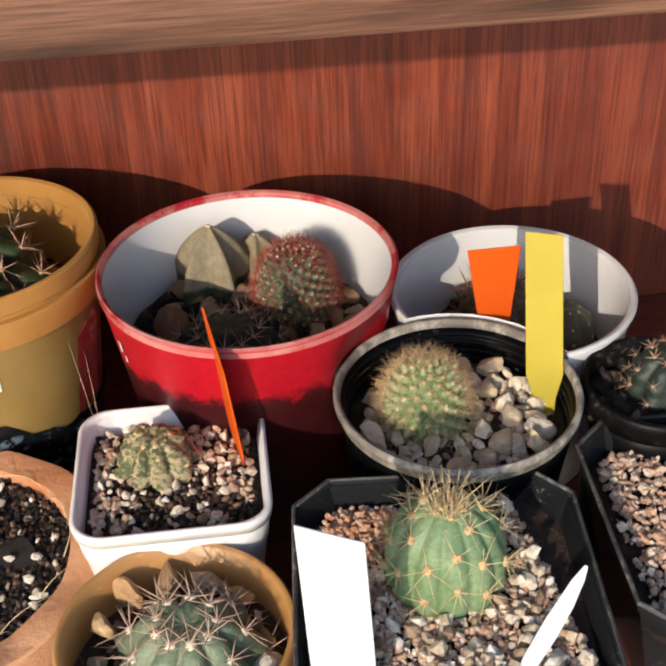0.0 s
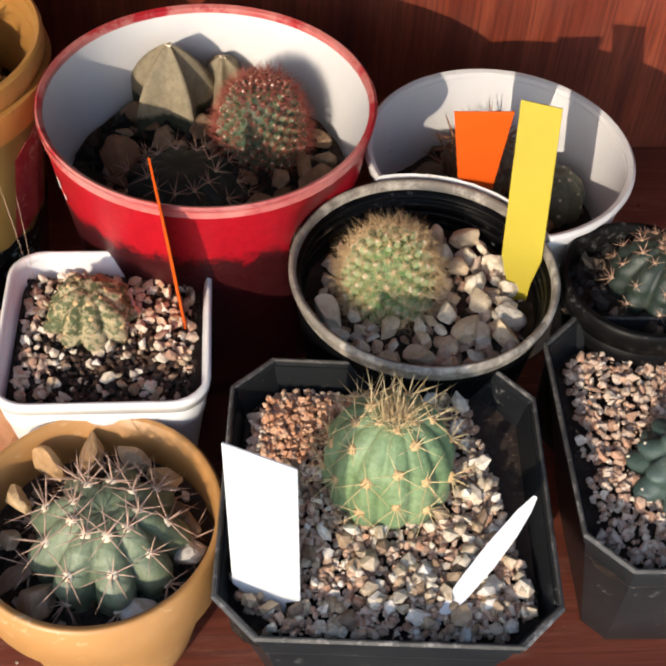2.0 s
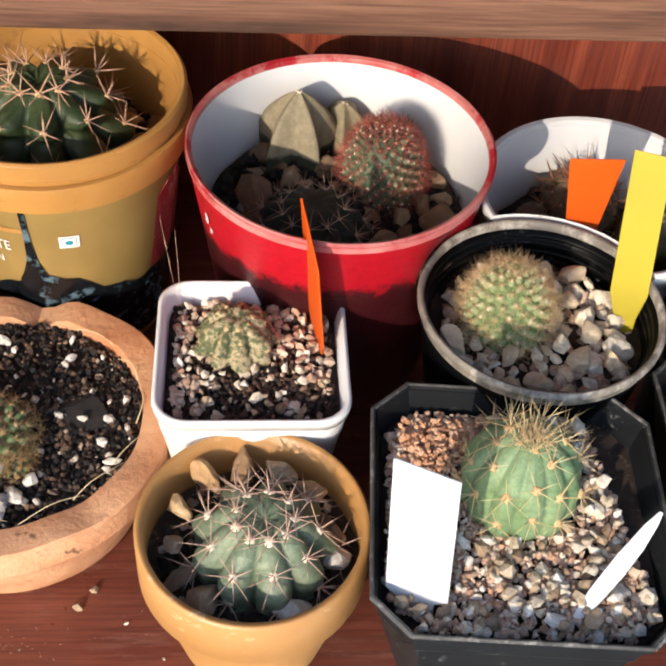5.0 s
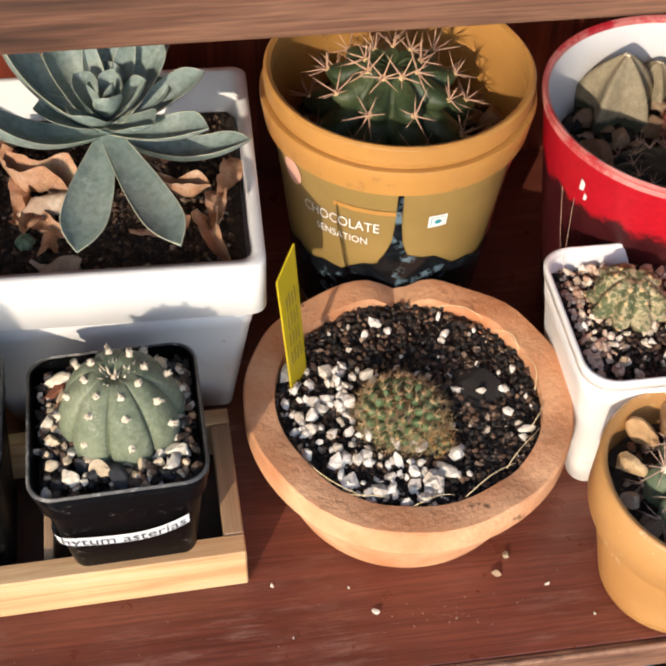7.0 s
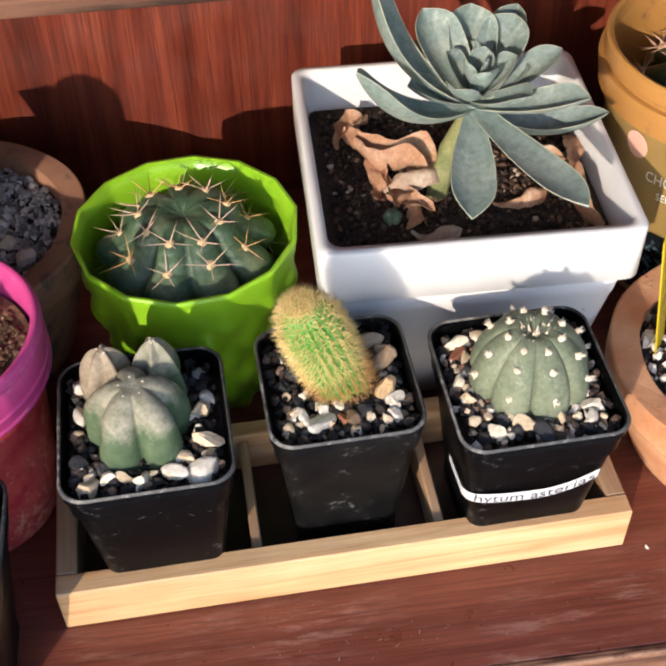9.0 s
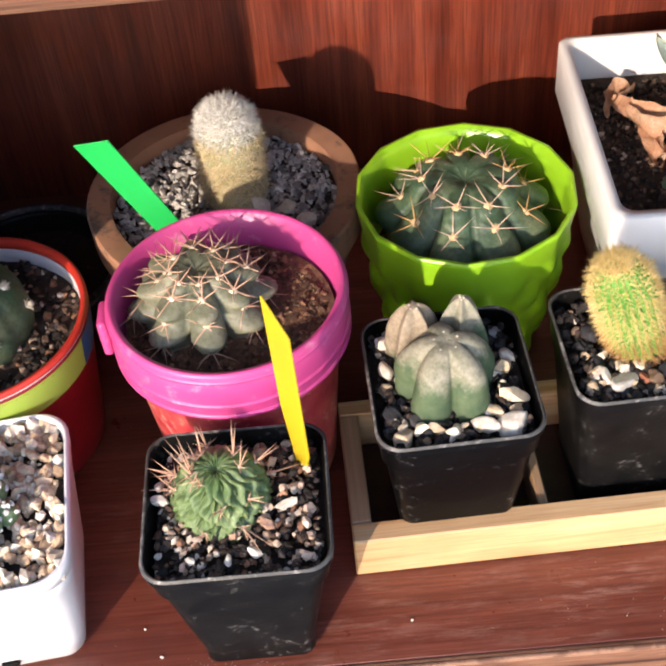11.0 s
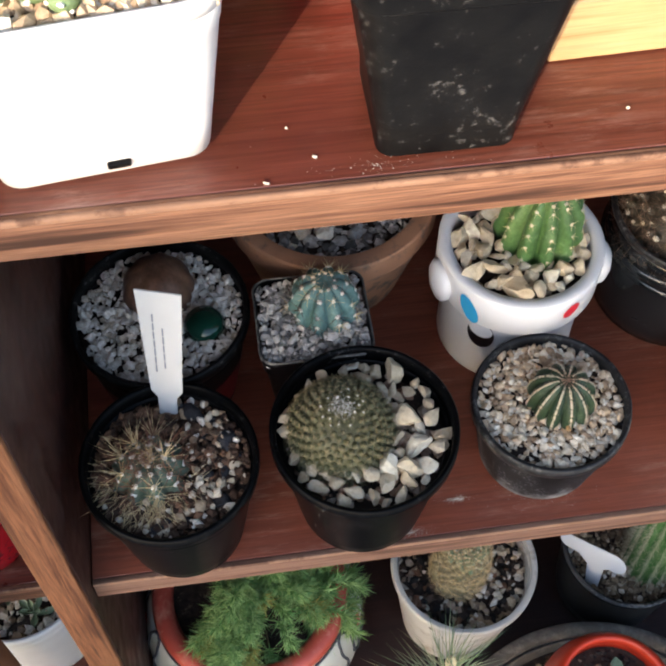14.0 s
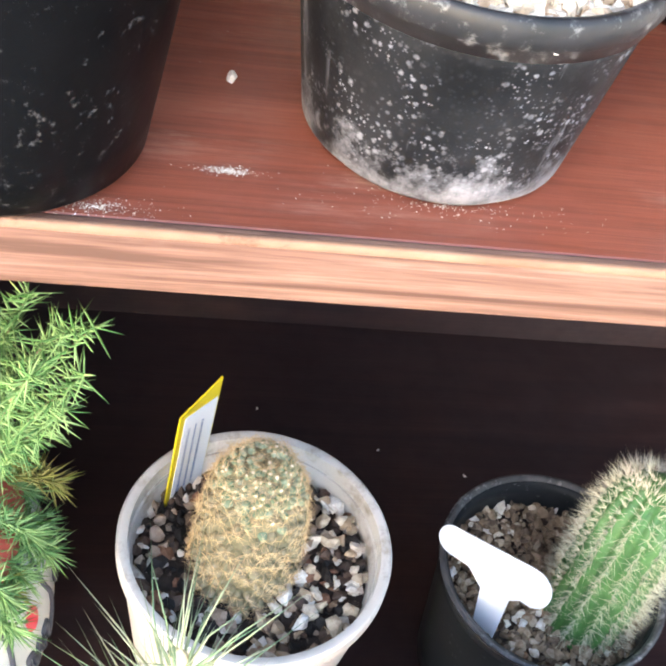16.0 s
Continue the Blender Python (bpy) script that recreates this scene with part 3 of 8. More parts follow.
class Cactus:
    """A ribbed or knobbly cactus body; crest() gives places along its ribs."""

    def __init__(self, R, H, ribs=10, depth=0.15, sharp=0.8, low=-35, dimple=0.08, twist=0.0, chin=0.0, rows=5, fat=1.0, lumps=0.02, wave=0.0, star=False):
        self.star = star
        self.R, self.H, self.ribs, self.depth, self.sharp, self.low = R, H, ribs, depth, sharp, low
        self.dimple, self.twist, self.chin, self.rows, self.fat, self.lumps, self.wave = dimple, twist, chin, rows, fat, lumps, wave

    def at(self, th, a, crest=None):
        R, H = self.R, self.H
        ca, sa = max(math.cos(radians(a)), 0.0) ** self.fat, math.sin(radians(a))
        u = (a - self.low) / (90 - self.low)
        thk = th + self.twist * u
        if self.wave:
            thk += self.wave * math.sin(u * 26 + math.floor(th * self.ribs / (2 * math.pi) + 0.5) * 2.1) * math.cos(radians(a))
        c = 1.0 if crest else abs(math.cos(self.ribs * thk / 2)) ** self.sharp
        if self.star and not crest:
            c = 1 - abs(math.sin(self.ribs * thk / 2)) ** self.sharp
        k = 1 - self.depth * (1 - c)
        if self.chin:
            k += self.chin * c * (math.sin(2 * math.pi * (u * self.rows)) * 0.5)
        k *= 1 + self.lumps * noise.noise((math.cos(th) * 2 + R * 300, math.sin(th) * 2, sa * 2))
        r = R * ca * k
        z = H * sa - self.dimple * H * math.exp(-(ca / 0.22) ** 2)
        return Vector((r * math.cos(th), r * math.sin(th), z - H * math.sin(radians(self.low)) * 0.62))

    def mesh(self, mat, nth=None, na=34):
        nth = nth or self.ribs * 10
        secs = []
        for i in range(na):
            a = self.low + (89.3 - self.low) * (i / (na - 1)) ** 0.85
            secs.append([self.at(2 * math.pi * j / nth, a) for j in range(nth)])
        v, f = rings(secs)
        return mesh_of("stem", v, f, mat)

    def crest(self, k, a):
        th = 2 * math.pi * k / self.ribs
        u = (a - self.low) / (90 - self.low)
        th -= self.twist * u
        p = self.at(th, a, True)
        q1, q2 = self.at(th, a + 2, True), self.at(th, a - 2, True)
        t = (q1 - q2).normalized()
        side = Vector((-math.sin(th), math.cos(th), 0))
        n = side.cross(t)
        return p, n if n.dot(Vector((p.x, p.y, 0.3 * self.R))) > 0 else -n


def plant(name, m, label, body, mat, clusters=None, angles=(), offset=0.0, size=(0.85, 1.15), skip=0.0, stagger=False, na=34, nth=None, category="cactus", crown=None):
    """A cactus: stem and one spine cluster at every areole."""
    t = thing(name, m, label, category, "cacti on the shelves")
    part("stem", body.mesh(mat, nth, na), t)
    for k in range(body.ribs):
        for i, a in enumerate(angles):
            if RNG.random() < skip:
                continue
            aa = a + (RNG.uniform(-3, 3)) + ((angles[1] - angles[0]) / 2 if stagger and k % 2 else 0)
            if aa > 88:
                continue
            p, n = body.crest(k + offset, aa)
            part("areole", RNG.choice(clusters), t, "", frame_to(p - n * 0.0002, n, RNG.uniform(0, 6.28), RNG.uniform(*size) * (1.0 if aa < 70 else 0.75)))
    if crown:
        part("crown_wool", crown, t, "", Matrix.Translation(body.at(0, 89)))
    return t


def wool_cap(name, r, h, mat, n=160, ln=0.006, th=0.0002, tilt=50, seed=3):
    rr = random.Random(seed)
    items = []
    for _ in range(n):
        a, q = rr.uniform(0, 6.283), r * math.sqrt(rr.random())
        items.append(((q * math.cos(a), q * math.sin(a), -0.001), rand_dir(radians(rr.uniform(0, tilt)) * (0.3 + q / r), a + rr.uniform(-0.5, 0.5)), ln * rr.uniform(0.5, 1.2), th, (0, 0, 0)))
    v, f = cones(items, 3)
    return mesh_of(name, v, f, mat)


def fuzz_cap(name, r, sag, mat, n=600, ln=0.004, th=0.00013, seed=4):
    """A matted cushion of wool over a crown: fibres lying every way."""
    rr = random.Random(seed)
    items = []
    for _ in range(n):
        a, q = rr.uniform(0, 6.283), math.sqrt(rr.random())
        items.append(((r * q * math.cos(a), r * q * math.sin(a), -sag * q * q), rand_dir(radians(rr.uniform(15, 88)), rr.uniform(0, 6.283)), ln * rr.uniform(0.5, 1.2), th, (0, 0, 0)))
    v, f = cones(items, 3)
    return mesh_of(name, v, f, mat)


def knobbly(name, m, label, R, H, low, knob, spine_items, skin, spine_mat, n=160, knob_mat=None, top_n=0, lean=None, category="cactus", fat=1.0, top_mat=None, top_from=48, jit=0.0, dots=None):
    """A cactus of spiralling warts: stem, warts joined, spines joined."""
    body = Cactus(R, H, 8, 0.0, 1, low, 0.06, fat=fat)
    t = thing(name, m, label, category, "cacti on the shelves")
    part("stem", body.mesh(skin, 40, 24), t)
    items, wv, wf, tv, tf, dp, ds = [], [], [], [], [], [], []
    g = math.pi * (3 - math.sqrt(5))
    for i in range(n + top_n):
        u = (min(i, n - 1) + 0.5) / n
        a = math.degrees(math.asin(max(-1, min(1, math.sin(radians(low)) + (1 - math.sin(radians(low))) * u))))
        if i >= n:
            a = math.degrees(math.acos(min(0.75, (0.8 * math.sqrt((i - n + 0.5) / top_n))) ** (1 / fat)))
        a = max(low, min(88, a + RNG.uniform(-40, 40) * jit))
        p = body.at(i * g, a)
        tn = (body.at(i * g, min(a + 1.5, 89.9)) - body.at(i * g, a - 1.5)).normalized()
        nn = Vector((-math.sin(i * g), math.cos(i * g), 0)).cross(tn)
        if nn.dot(p - Vector((0, 0, body.at(0, 0).z))) < 0:
            nn = -nn
        mm = frame_to(p, nn, 0, 1)
        s = knob * (1.0 if a < 60 else 0.75) * (1 + RNG.uniform(-1.5, 1.5) * jit)
        ov, of = (tv, tf) if top_mat and a > top_from + RNG.uniform(-9, 9) else (wv, wf)
        base = len(ov)
        for q in ICO1:
            ov.append(mm @ (Vector(q) * s * 0.62 + Vector((0, 0, max(q[2], -0.2) * s * 0.35))))
        of += [tuple(int(x) + base for x in tri) for tri in ICO1F]
        tip = mm @ Vector((0, 0, s * 0.9))
        if dots and a > dots[2]:
            dp.append(tuple(mm @ Vector((0, 0, s * 0.80))))
            ds.append(dots[1] * RNG.uniform(0.7, 1.2))
        num, ln, th, spr = spine_items
        for k in range(num):
            d = (mm.to_3x3() @ rand_dir(radians(RNG.uniform(*spr)), 2 * math.pi * (k + RNG.random() * 0.6) / num))
            items.append((tip, d, ln * RNG.uniform(0.7, 1.2), th, (0, 0, 0)))
    part("wart_layer", mesh_of("wart_layer", wv, wf, knob_mat or skin), t, "", None, "stuff")
    if dp:
        part("wool_layer", chips("wool_layer", dp, ds, dots[0], 0.9, 0.12), t, "", None, "stuff")
    if tf:
        part("young_wart_layer", mesh_of("young_wart_layer", tv, tf, top_mat), t, "", None, "stuff")
    v, f = cones(items, 3)
    part("spine_layer", mesh_of("spine_layer", v, f, spine_mat), t, "", None, "stuff")
    return t


def slab(name, outline, thick, mat, bev=0.0):
    """A flat cut shape in the x-z plane with a little thickness."""
    bm = bmesh.new()
    vs = [bm.verts.new((x, -thick / 2, z)) for x, z in outline]
    f = bm.faces.new(vs)
    r = bmesh.ops.extrude_face_region(bm, geom=[f])
    bmesh.ops.translate(bm, verts=[e for e in r["geom"] if isinstance(e, bmesh.types.BMVert)], vec=(0, thick, 0))
    bmesh.ops.recalc_face_normals(bm, faces=bm.faces[:])
    if bev:
        bmesh.ops.bevel(bm, geom=bm.edges[:], offset=bev, segments=1, affect="EDGES")
    return from_bm(name, bm, mat)


def stand(o, right, up):
    """A pose with x along right and z along up."""
    z = Vector(up).normalized()
    x = (Vector(right) - z * Vector(right).dot(z)).normalized()
    y = z.cross(x)
    return Matrix.Translation(o) @ Matrix((x, y, z)).transposed().to_4x4()


def tag(o, right, up, outline, mat, label, thick=0.0008, marks=()):
    t = thing("plant_tag", stand(o, right, up), label, "plant tag", "plant tags")
    part("blade", slab("blade", outline, thick, mat, 0.00015), t)
    zl = min(z for x, z in outline)
    w = 0.6 * max(abs(x) for x, z in outline if z < zl + 0.002)
    part("stake", slab("stake", ((-0.3 * w, zl - 0.006), (0.3 * w, zl - 0.006), (w, zl + 0.003), (-w, zl + 0.003)), thick * 0.8, mat), t)
    for x0, x1, z0, z1, mm in marks:
        me = slab("line", ((x0, z0), (x1, z0), (x1, z1), (x0, z1)), 0.0002, mm)
        part("line_of_writing", me, t, "", Matrix.Translation((0, -thick / 2 - 0.0001, 0)))
    return t


def tube(name, pts, rad, mat, n=8, taper=1.0):
    secs = []
    for i, p in enumerate(pts):
        p = Vector(p)
        d = (Vector(pts[min(i + 1, len(pts) - 1)]) - Vector(pts[max(i - 1, 0)])).normalized()
        a = d.orthogonal().normalized() if abs(d.z) < 0.98 else Vector((1, 0, 0))
        a = (Vector((0, 0, 1)).cross(d) if abs(d.z) < 0.98 else Vector((1, 0, 0))).normalized()
        b = d.cross(a)
        r = rad * (1 + (taper - 1) * i / (len(pts) - 1))
        secs.append([p + (a * math.cos(2 * math.pi * j / n) + b * math.sin(2 * math.pi * j / n)) * r for j in range(n)])
    v, f = rings(secs)
    return mesh_of(name, v, f, mat)


def leaf_width(u, W, narrow, blunt):
    """Half the width of a leaf at u along it; blunt leaves stay wide almost to the end."""
    full, end = (0.70, 2.9) if blunt else (0.72, 2.2)
    return 0.5 * W * (narrow + (1 - narrow) * math.sin(min(u / full, 1) * math.pi / 2) ** 1.3) * (1 if u < full else max(0.02, 1 - ((u - full) / (1 - full)) ** end))


def leaf(name, L, W, mat, curl=0.25, thick=0.0025, fold=0.25, seed=0, narrow=0.35, blunt=False):
    """A fleshy leaf along +x: narrow foot, wide spoon, short point."""
    nu, nv = 24, 9
    top, bot = [], []
    for i in range(nu):
        u = i / (nu - 1)
        w = leaf_width(u, W, narrow, blunt)
        z0 = curl * L * (u * u - u) * 0.8
        for j in range(nv):
            s = -1 + 2 * j / (nv - 1)
            y = w * s
            zz = z0 + fold * w * s * s + 0.0006 * noise.noise((u * 5 + seed, s * 2, seed))
            e = math.sqrt(max(0, 1 - s * s)) * thick * (1 - 0.5 * u)
            top.append((L * u, y, zz + e * 0.35))
            bot.append((L * u, y, zz - e * 0.65))
    v = top + bot
    o = nu * nv
    f = []
    for i in range(nu - 1):
        for j in range(nv - 1):
            a = i * nv + j
            f.append((a, a + 1, a + nv + 1, a + nv))
            f.append((o + a, o + a + nv, o + a + nv + 1, o + a + 1))
    return mesh_of(name, v, f, mat)


def text_mesh(s, size, mat, extrude=0.0):
    cu = bpy.data.curves.new("words", "FONT")
    cu.body, cu.size, cu.align_x, cu.align_y, cu.resolution_u = s, size, "CENTER", "CENTER", 3
    ob = new("words", cu)
    me = bpy.data.meshes.new_from_object(ob.evaluated_get(bpy.context.evaluated_depsgraph_get()))
    bpy.data.objects.remove(ob)
    bpy.data.curves.remove(cu)
    me.materials.clear()
    me.materials.append(mat)
    return me


def wrap(me, rad, ang, z, slope=0.0):
    """Bend a flat x-y mesh round a pot: x runs along the wall, y goes up."""
    bm = bmesh.new()
    bm.from_mesh(me)
    bmesh.ops.subdivide_edges(bm, edges=[e for e in bm.edges if e.calc_length() > 0.004], cuts=2)
    for v in bm.verts:
        zz = z + v.co.y
        r = rad + slope * zz + v.co.z
        a = ang + v.co.x / rad
        v.co = (r * math.cos(a), r * math.sin(a), zz)
    bm.to_mesh(me)
    bm.free()
    return me

# ---- the shelving ----
X0, X1 = -0.2014, 1.05
YA, YB, YW = -0.0418, -0.0285, 0.262
ZB, ZC, TH = -0.3202, -0.64, 0.0175


def board(name, x0, x1, y0, y1, ztop, edge, th=TH, top="shelf"):
    b = tagged(thing(name, Matrix(), "", ""), kind="structure")
    part("panel", box("panel", x0, x1, y0 + 0.0035, y1, ztop - th, ztop, M[top], 0.0006, 1), b)
    part("front_edge", box("front_edge", x0, x1, y0, y0 + 0.0037, ztop - th - 0.0003, ztop + 0.0003, edge, 0.0011, 2), b)
    part("worn_arris", box("worn_arris", x0 + 0.0005, x1 - 0.0005, y0 - 0.0003, y0 + 0.0016, ztop - 0.0019, ztop + 0.0006, M["arris"], 0.0006, 2), b, "pale worn upper corner")
    return b


board("shelf_1", -0.75, X1, YA, YW, 0.0, M["edge"])
board("shelf_2", X0 + 0.0005, X1, YB, YW, ZB, M["edge_pale"], top="shelf_b")
# the bottom shelf is coloured near black for the shade it lies in
board("shelf_3", X0 + 0.0005, X1, -0.275, YW, ZC, M["edge"], top="shade_board")
board("shelf_top", -0.75, X1, -0.0447, YW, 0.2872 + TH, M["edge_top"])
back = tagged(thing("wall_back", Matrix(), "", ""), kind="structure")
xs = [-0.75, -0.30, 0.085, 0.478, 0.80, X1]
for i in range(5):
    part("panel", box("panel", xs[i], xs[i + 1], YW, YW + 0.012, -0.7, 0.5, M["back"], 0), back)
# added near-black panels that stand in for the shade on the back wall
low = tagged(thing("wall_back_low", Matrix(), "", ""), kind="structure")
part("panel", box("panel", X0 + 0.0005, X1, YW - 0.005, YW - 0.0005, ZB + 0.0005, -TH - 0.0005, M["shade_board"], 0), low)
part("panel", box("panel", X0 + 0.0005, X1, YW - 0.005, YW - 0.0005, ZC + 0.0005, ZB - TH - 0.0005, M["shade_board"], 0), low)
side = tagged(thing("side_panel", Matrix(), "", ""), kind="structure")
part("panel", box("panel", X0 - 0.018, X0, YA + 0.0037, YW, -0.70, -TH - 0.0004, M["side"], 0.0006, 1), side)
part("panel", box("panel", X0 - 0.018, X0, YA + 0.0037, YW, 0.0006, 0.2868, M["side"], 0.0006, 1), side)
part("front_edge", box("front_edge", X0 - 0.018, X0, YA, YA + 0.0035, 0.0006, 0.2868, M["edge_side"], 0.0006, 1), side)
pe = box("front_edge", -0.35, 0.35, YA, YA + 0.0037, -0.009, 0.009, M["edge_side"], 0.001, 2)
part("front_edge", pe, side, "", pose(X0 - 0.009, 0, -0.7 + 0.34, 0, 90, 0))
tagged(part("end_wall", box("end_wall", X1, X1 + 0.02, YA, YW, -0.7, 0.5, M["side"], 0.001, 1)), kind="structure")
# unseen surroundings, added: floor kept pale to bounce fill light, sun block, house wall
M["plaster"] = surface("pale_fill_plaster", (0.70, 0.68, 0.64), (0.78, 0.76, 0.72), 6, 0.9, bumps=0.2)
M["floor"] = surface("pale_fill_floor", (0.60, 0.57, 0.53), (0.69, 0.66, 0.61), 5, 0.8, bumps=0.1)
tagged(part("floor", box("floor", -6, 8, -8.0, 0.6, -0.76, -0.70, M["floor"], 0)), kind="structure")
tagged(part("ground", box("ground", -60, 60, -60, 60, -3.2, -3.0, M["floor"], 0)), kind="structure")
# an unseen wall, added to keep the low sun off the lower shelves
sun_block = tagged(thing("yard_wall", Matrix.Translation((-math.sin(SUN_AZ) * 5.0, -math.cos(SUN_AZ) * 5.0, 0)) @ Matrix.Rotation(-SUN_AZ, 4, "Z"), "", ""), kind="structure")
SUN_BLOCK_TOP = 5.0 * math.tan(SUN_ELEV) - 0.0736
part("wall", box("wall", -0.44, 0.76, -0.2, 0.0, -0.7, SUN_BLOCK_TOP, M["plaster"], 0.01, 1), sun_block)
part("coping", box("coping", -0.46, 0.78, -0.22, 0.0, SUN_BLOCK_TOP, SUN_BLOCK_TOP + 0.03, M["floor"], 0.004, 1), sun_block)
tagged(part("wall_house", box("wall_house", -3, 4, 0.45, 0.6, -0.70, 1.8, M["plaster"], 0)), kind="structure")

# the neighbouring bay on the far side of the panel
for nm, z in (("shelf_4", -0.395), ("shelf_5", -0.618)):
    board(nm, -0.75, X0 - 0.0185, 0.004 if z > -0.5 else -0.27, YW, z, M["edge"])
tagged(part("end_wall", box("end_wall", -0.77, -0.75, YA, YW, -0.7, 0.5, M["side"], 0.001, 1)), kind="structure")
post = tagged(thing("bay_post", Matrix(), "", ""), kind="structure")
pe = box("front_edge", -0.34, 0.34, YA, YA + 0.02, -0.0165, 0.0165, M["edge_side"], 0.001, 2)
part("front_edge", pe, post, "", pose(-0.2850, 0, -0.7 + 0.341, 0, 90, 0))

# ---- materials of plants and small things ----
def skin(name, c1, c2, c3, scale=60, rough=0.5, flecks=None, fleck_scale=700, fleck_amt=(0.58, 0.66)):
    m, nt, b = nodes(name, rough, 0, 0.4)
    v = coords(nt)
    col = ramp(nt, noise_tex(nt, v, scale, 5, 0.6), ((0.28, c1), (0.5, c2), (0.72, c3)))
    if flecks:
        n = noise_tex(nt, v, fleck_scale, 3, 0.6)
        big = noise_tex(nt, v, fleck_scale * 0.09, 3, 0.6)
        s = add(nt, "ShaderNodeMath")
        s.operation = "MULTIPLY_ADD"
        nt.links.new(big, s.inputs[0])
        s.inputs[1].default_value = 0.6
        nt.links.new(n, s.inputs[2])
        col = mix(nt, ramp(nt, s.outputs[0], ((fleck_amt[0] + 0.3, (0, 0, 0)), (fleck_amt[1] + 0.3, (1, 1, 1)))), col, flecks)
    fine = noise_tex(nt, v, scale * 9, 6, 0.7)
    col = mix(nt, ramp(nt, fine, ((0.34, (0.75, 0.75, 0.75)), (0.58, (0, 0, 0)))), col, (0.55, 0.58, 0.5), "MULTIPLY")
    cork = noise_tex(nt, v, scale * 1.3, 8, 0.72, 0.4)
    col = mix(nt, ramp(nt, cork, ((0.58, (0, 0, 0)), (0.72, (0.55, 0.55, 0.55)))), col, tuple(min(0.6, 0.10 + 1.25 * x) for x in c3))
    nt.links.new(col, b.inputs["Base Color"])
    bump(nt, b, noise_tex(nt, v, 420, 7, 0.68), 0.3, 0.001)
    b.inputs["Subsurface Weight"].default_value = 0.08
    b.inputs["Subsurface Radius"].default_value = (0.003, 0.004, 0.001)
    return m


S = {}
S["fresh"] = skin("fresh_green_skin", (0.12, 0.20, 0.09), (0.175, 0.265, 0.13), (0.25, 0.34, 0.19))
S["dull"] = skin("grey_green_skin", (0.11, 0.15, 0.09), (0.17, 0.21, 0.13), (0.25, 0.28, 0.18))
S["deep"] = skin("deep_green_skin", (0.026, 0.058, 0.034), (0.062, 0.108, 0.060), (0.17, 0.20, 0.115), 75)
S["olive"] = skin("olive_skin", (0.022, 0.036, 0.016), (0.040, 0.061, 0.024), (0.090, 0.104, 0.045), 75)
S["ash"] = skin("ashen_skin", (0.10, 0.115, 0.075), (0.17, 0.175, 0.12), (0.25, 0.235, 0.16))
S["blue"] = skin("blue_green_skin", (0.05, 0.12, 0.12), (0.10, 0.20, 0.20), (0.18, 0.28, 0.27))
S["slate"] = skin("slate_green_skin", (0.03, 0.055, 0.05), (0.06, 0.095, 0.085), (0.11, 0.14, 0.125))
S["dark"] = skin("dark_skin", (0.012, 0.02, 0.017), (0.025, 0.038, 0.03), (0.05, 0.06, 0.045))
S["star"] = skin("star_cactus_skin", (0.12, 0.145, 0.092), (0.165, 0.19, 0.122), (0.23, 0.25, 0.17), 50, 0.7, (0.24, 0.26, 0.19), 1500, (0.60, 0.70))
S["spotted"] = skin("spotted_skin", (0.06, 0.075, 0.03), (0.10, 0.115, 0.05), (0.16, 0.16, 0.08), 80, 0.75, (0.40, 0.32, 0.19), 520, (0.44, 0.58))
S["wart"] = skin("warty_green_skin", (0.07, 0.16, 0.05), (0.13, 0.25, 0.08), (0.22, 0.34, 0.13))
S["gold_skin"] = skin("golden_green_skin", (0.09, 0.09, 0.035), (0.16, 0.145, 0.06), (0.25, 0.22, 0.10))
S["bright"] = skin("bright_green_skin", (0.022, 0.080, 0.015), (0.040, 0.125, 0.025), (0.085, 0.19, 0.055))
S["echeveria"] = skin("waxy_leaf", (0.15, 0.205, 0.195), (0.225, 0.285, 0.265), (0.34, 0.39, 0.345), 2.5, 0.5)
S["jade"] = skin("succulent_leaf", (0.085, 0.15, 0.085), (0.14, 0.215, 0.13), (0.23, 0.29, 0.19), 45, 0.45)
S["dead"] = skin("withered_leaf", (0.30, 0.14, 0.075), (0.45, 0.24, 0.14), (0.56, 0.36, 0.24), 80, 0.8)
S["papery"] = skin("papery_leaf", (0.34, 0.22, 0.155), (0.43, 0.30, 0.215), (0.50, 0.385, 0.29), 80, 0.85)
S["stem_pale"] = skin("matted_stem", (0.10, 0.085, 0.045), (0.15, 0.13, 0.072), (0.21, 0.185, 0.11))


def fibre(name, c1, c2, rough=0.6):
    m, nt, b = nodes(name, rough, 0, 0.3)
    g = nt.nodes.new("ShaderNodeNewGeometry")
    nt.links.new(ramp(nt, g.outputs["Random Per Island"], ((0.0, c1), (1.0, c2))), b.inputs["Base Color"])
    return m


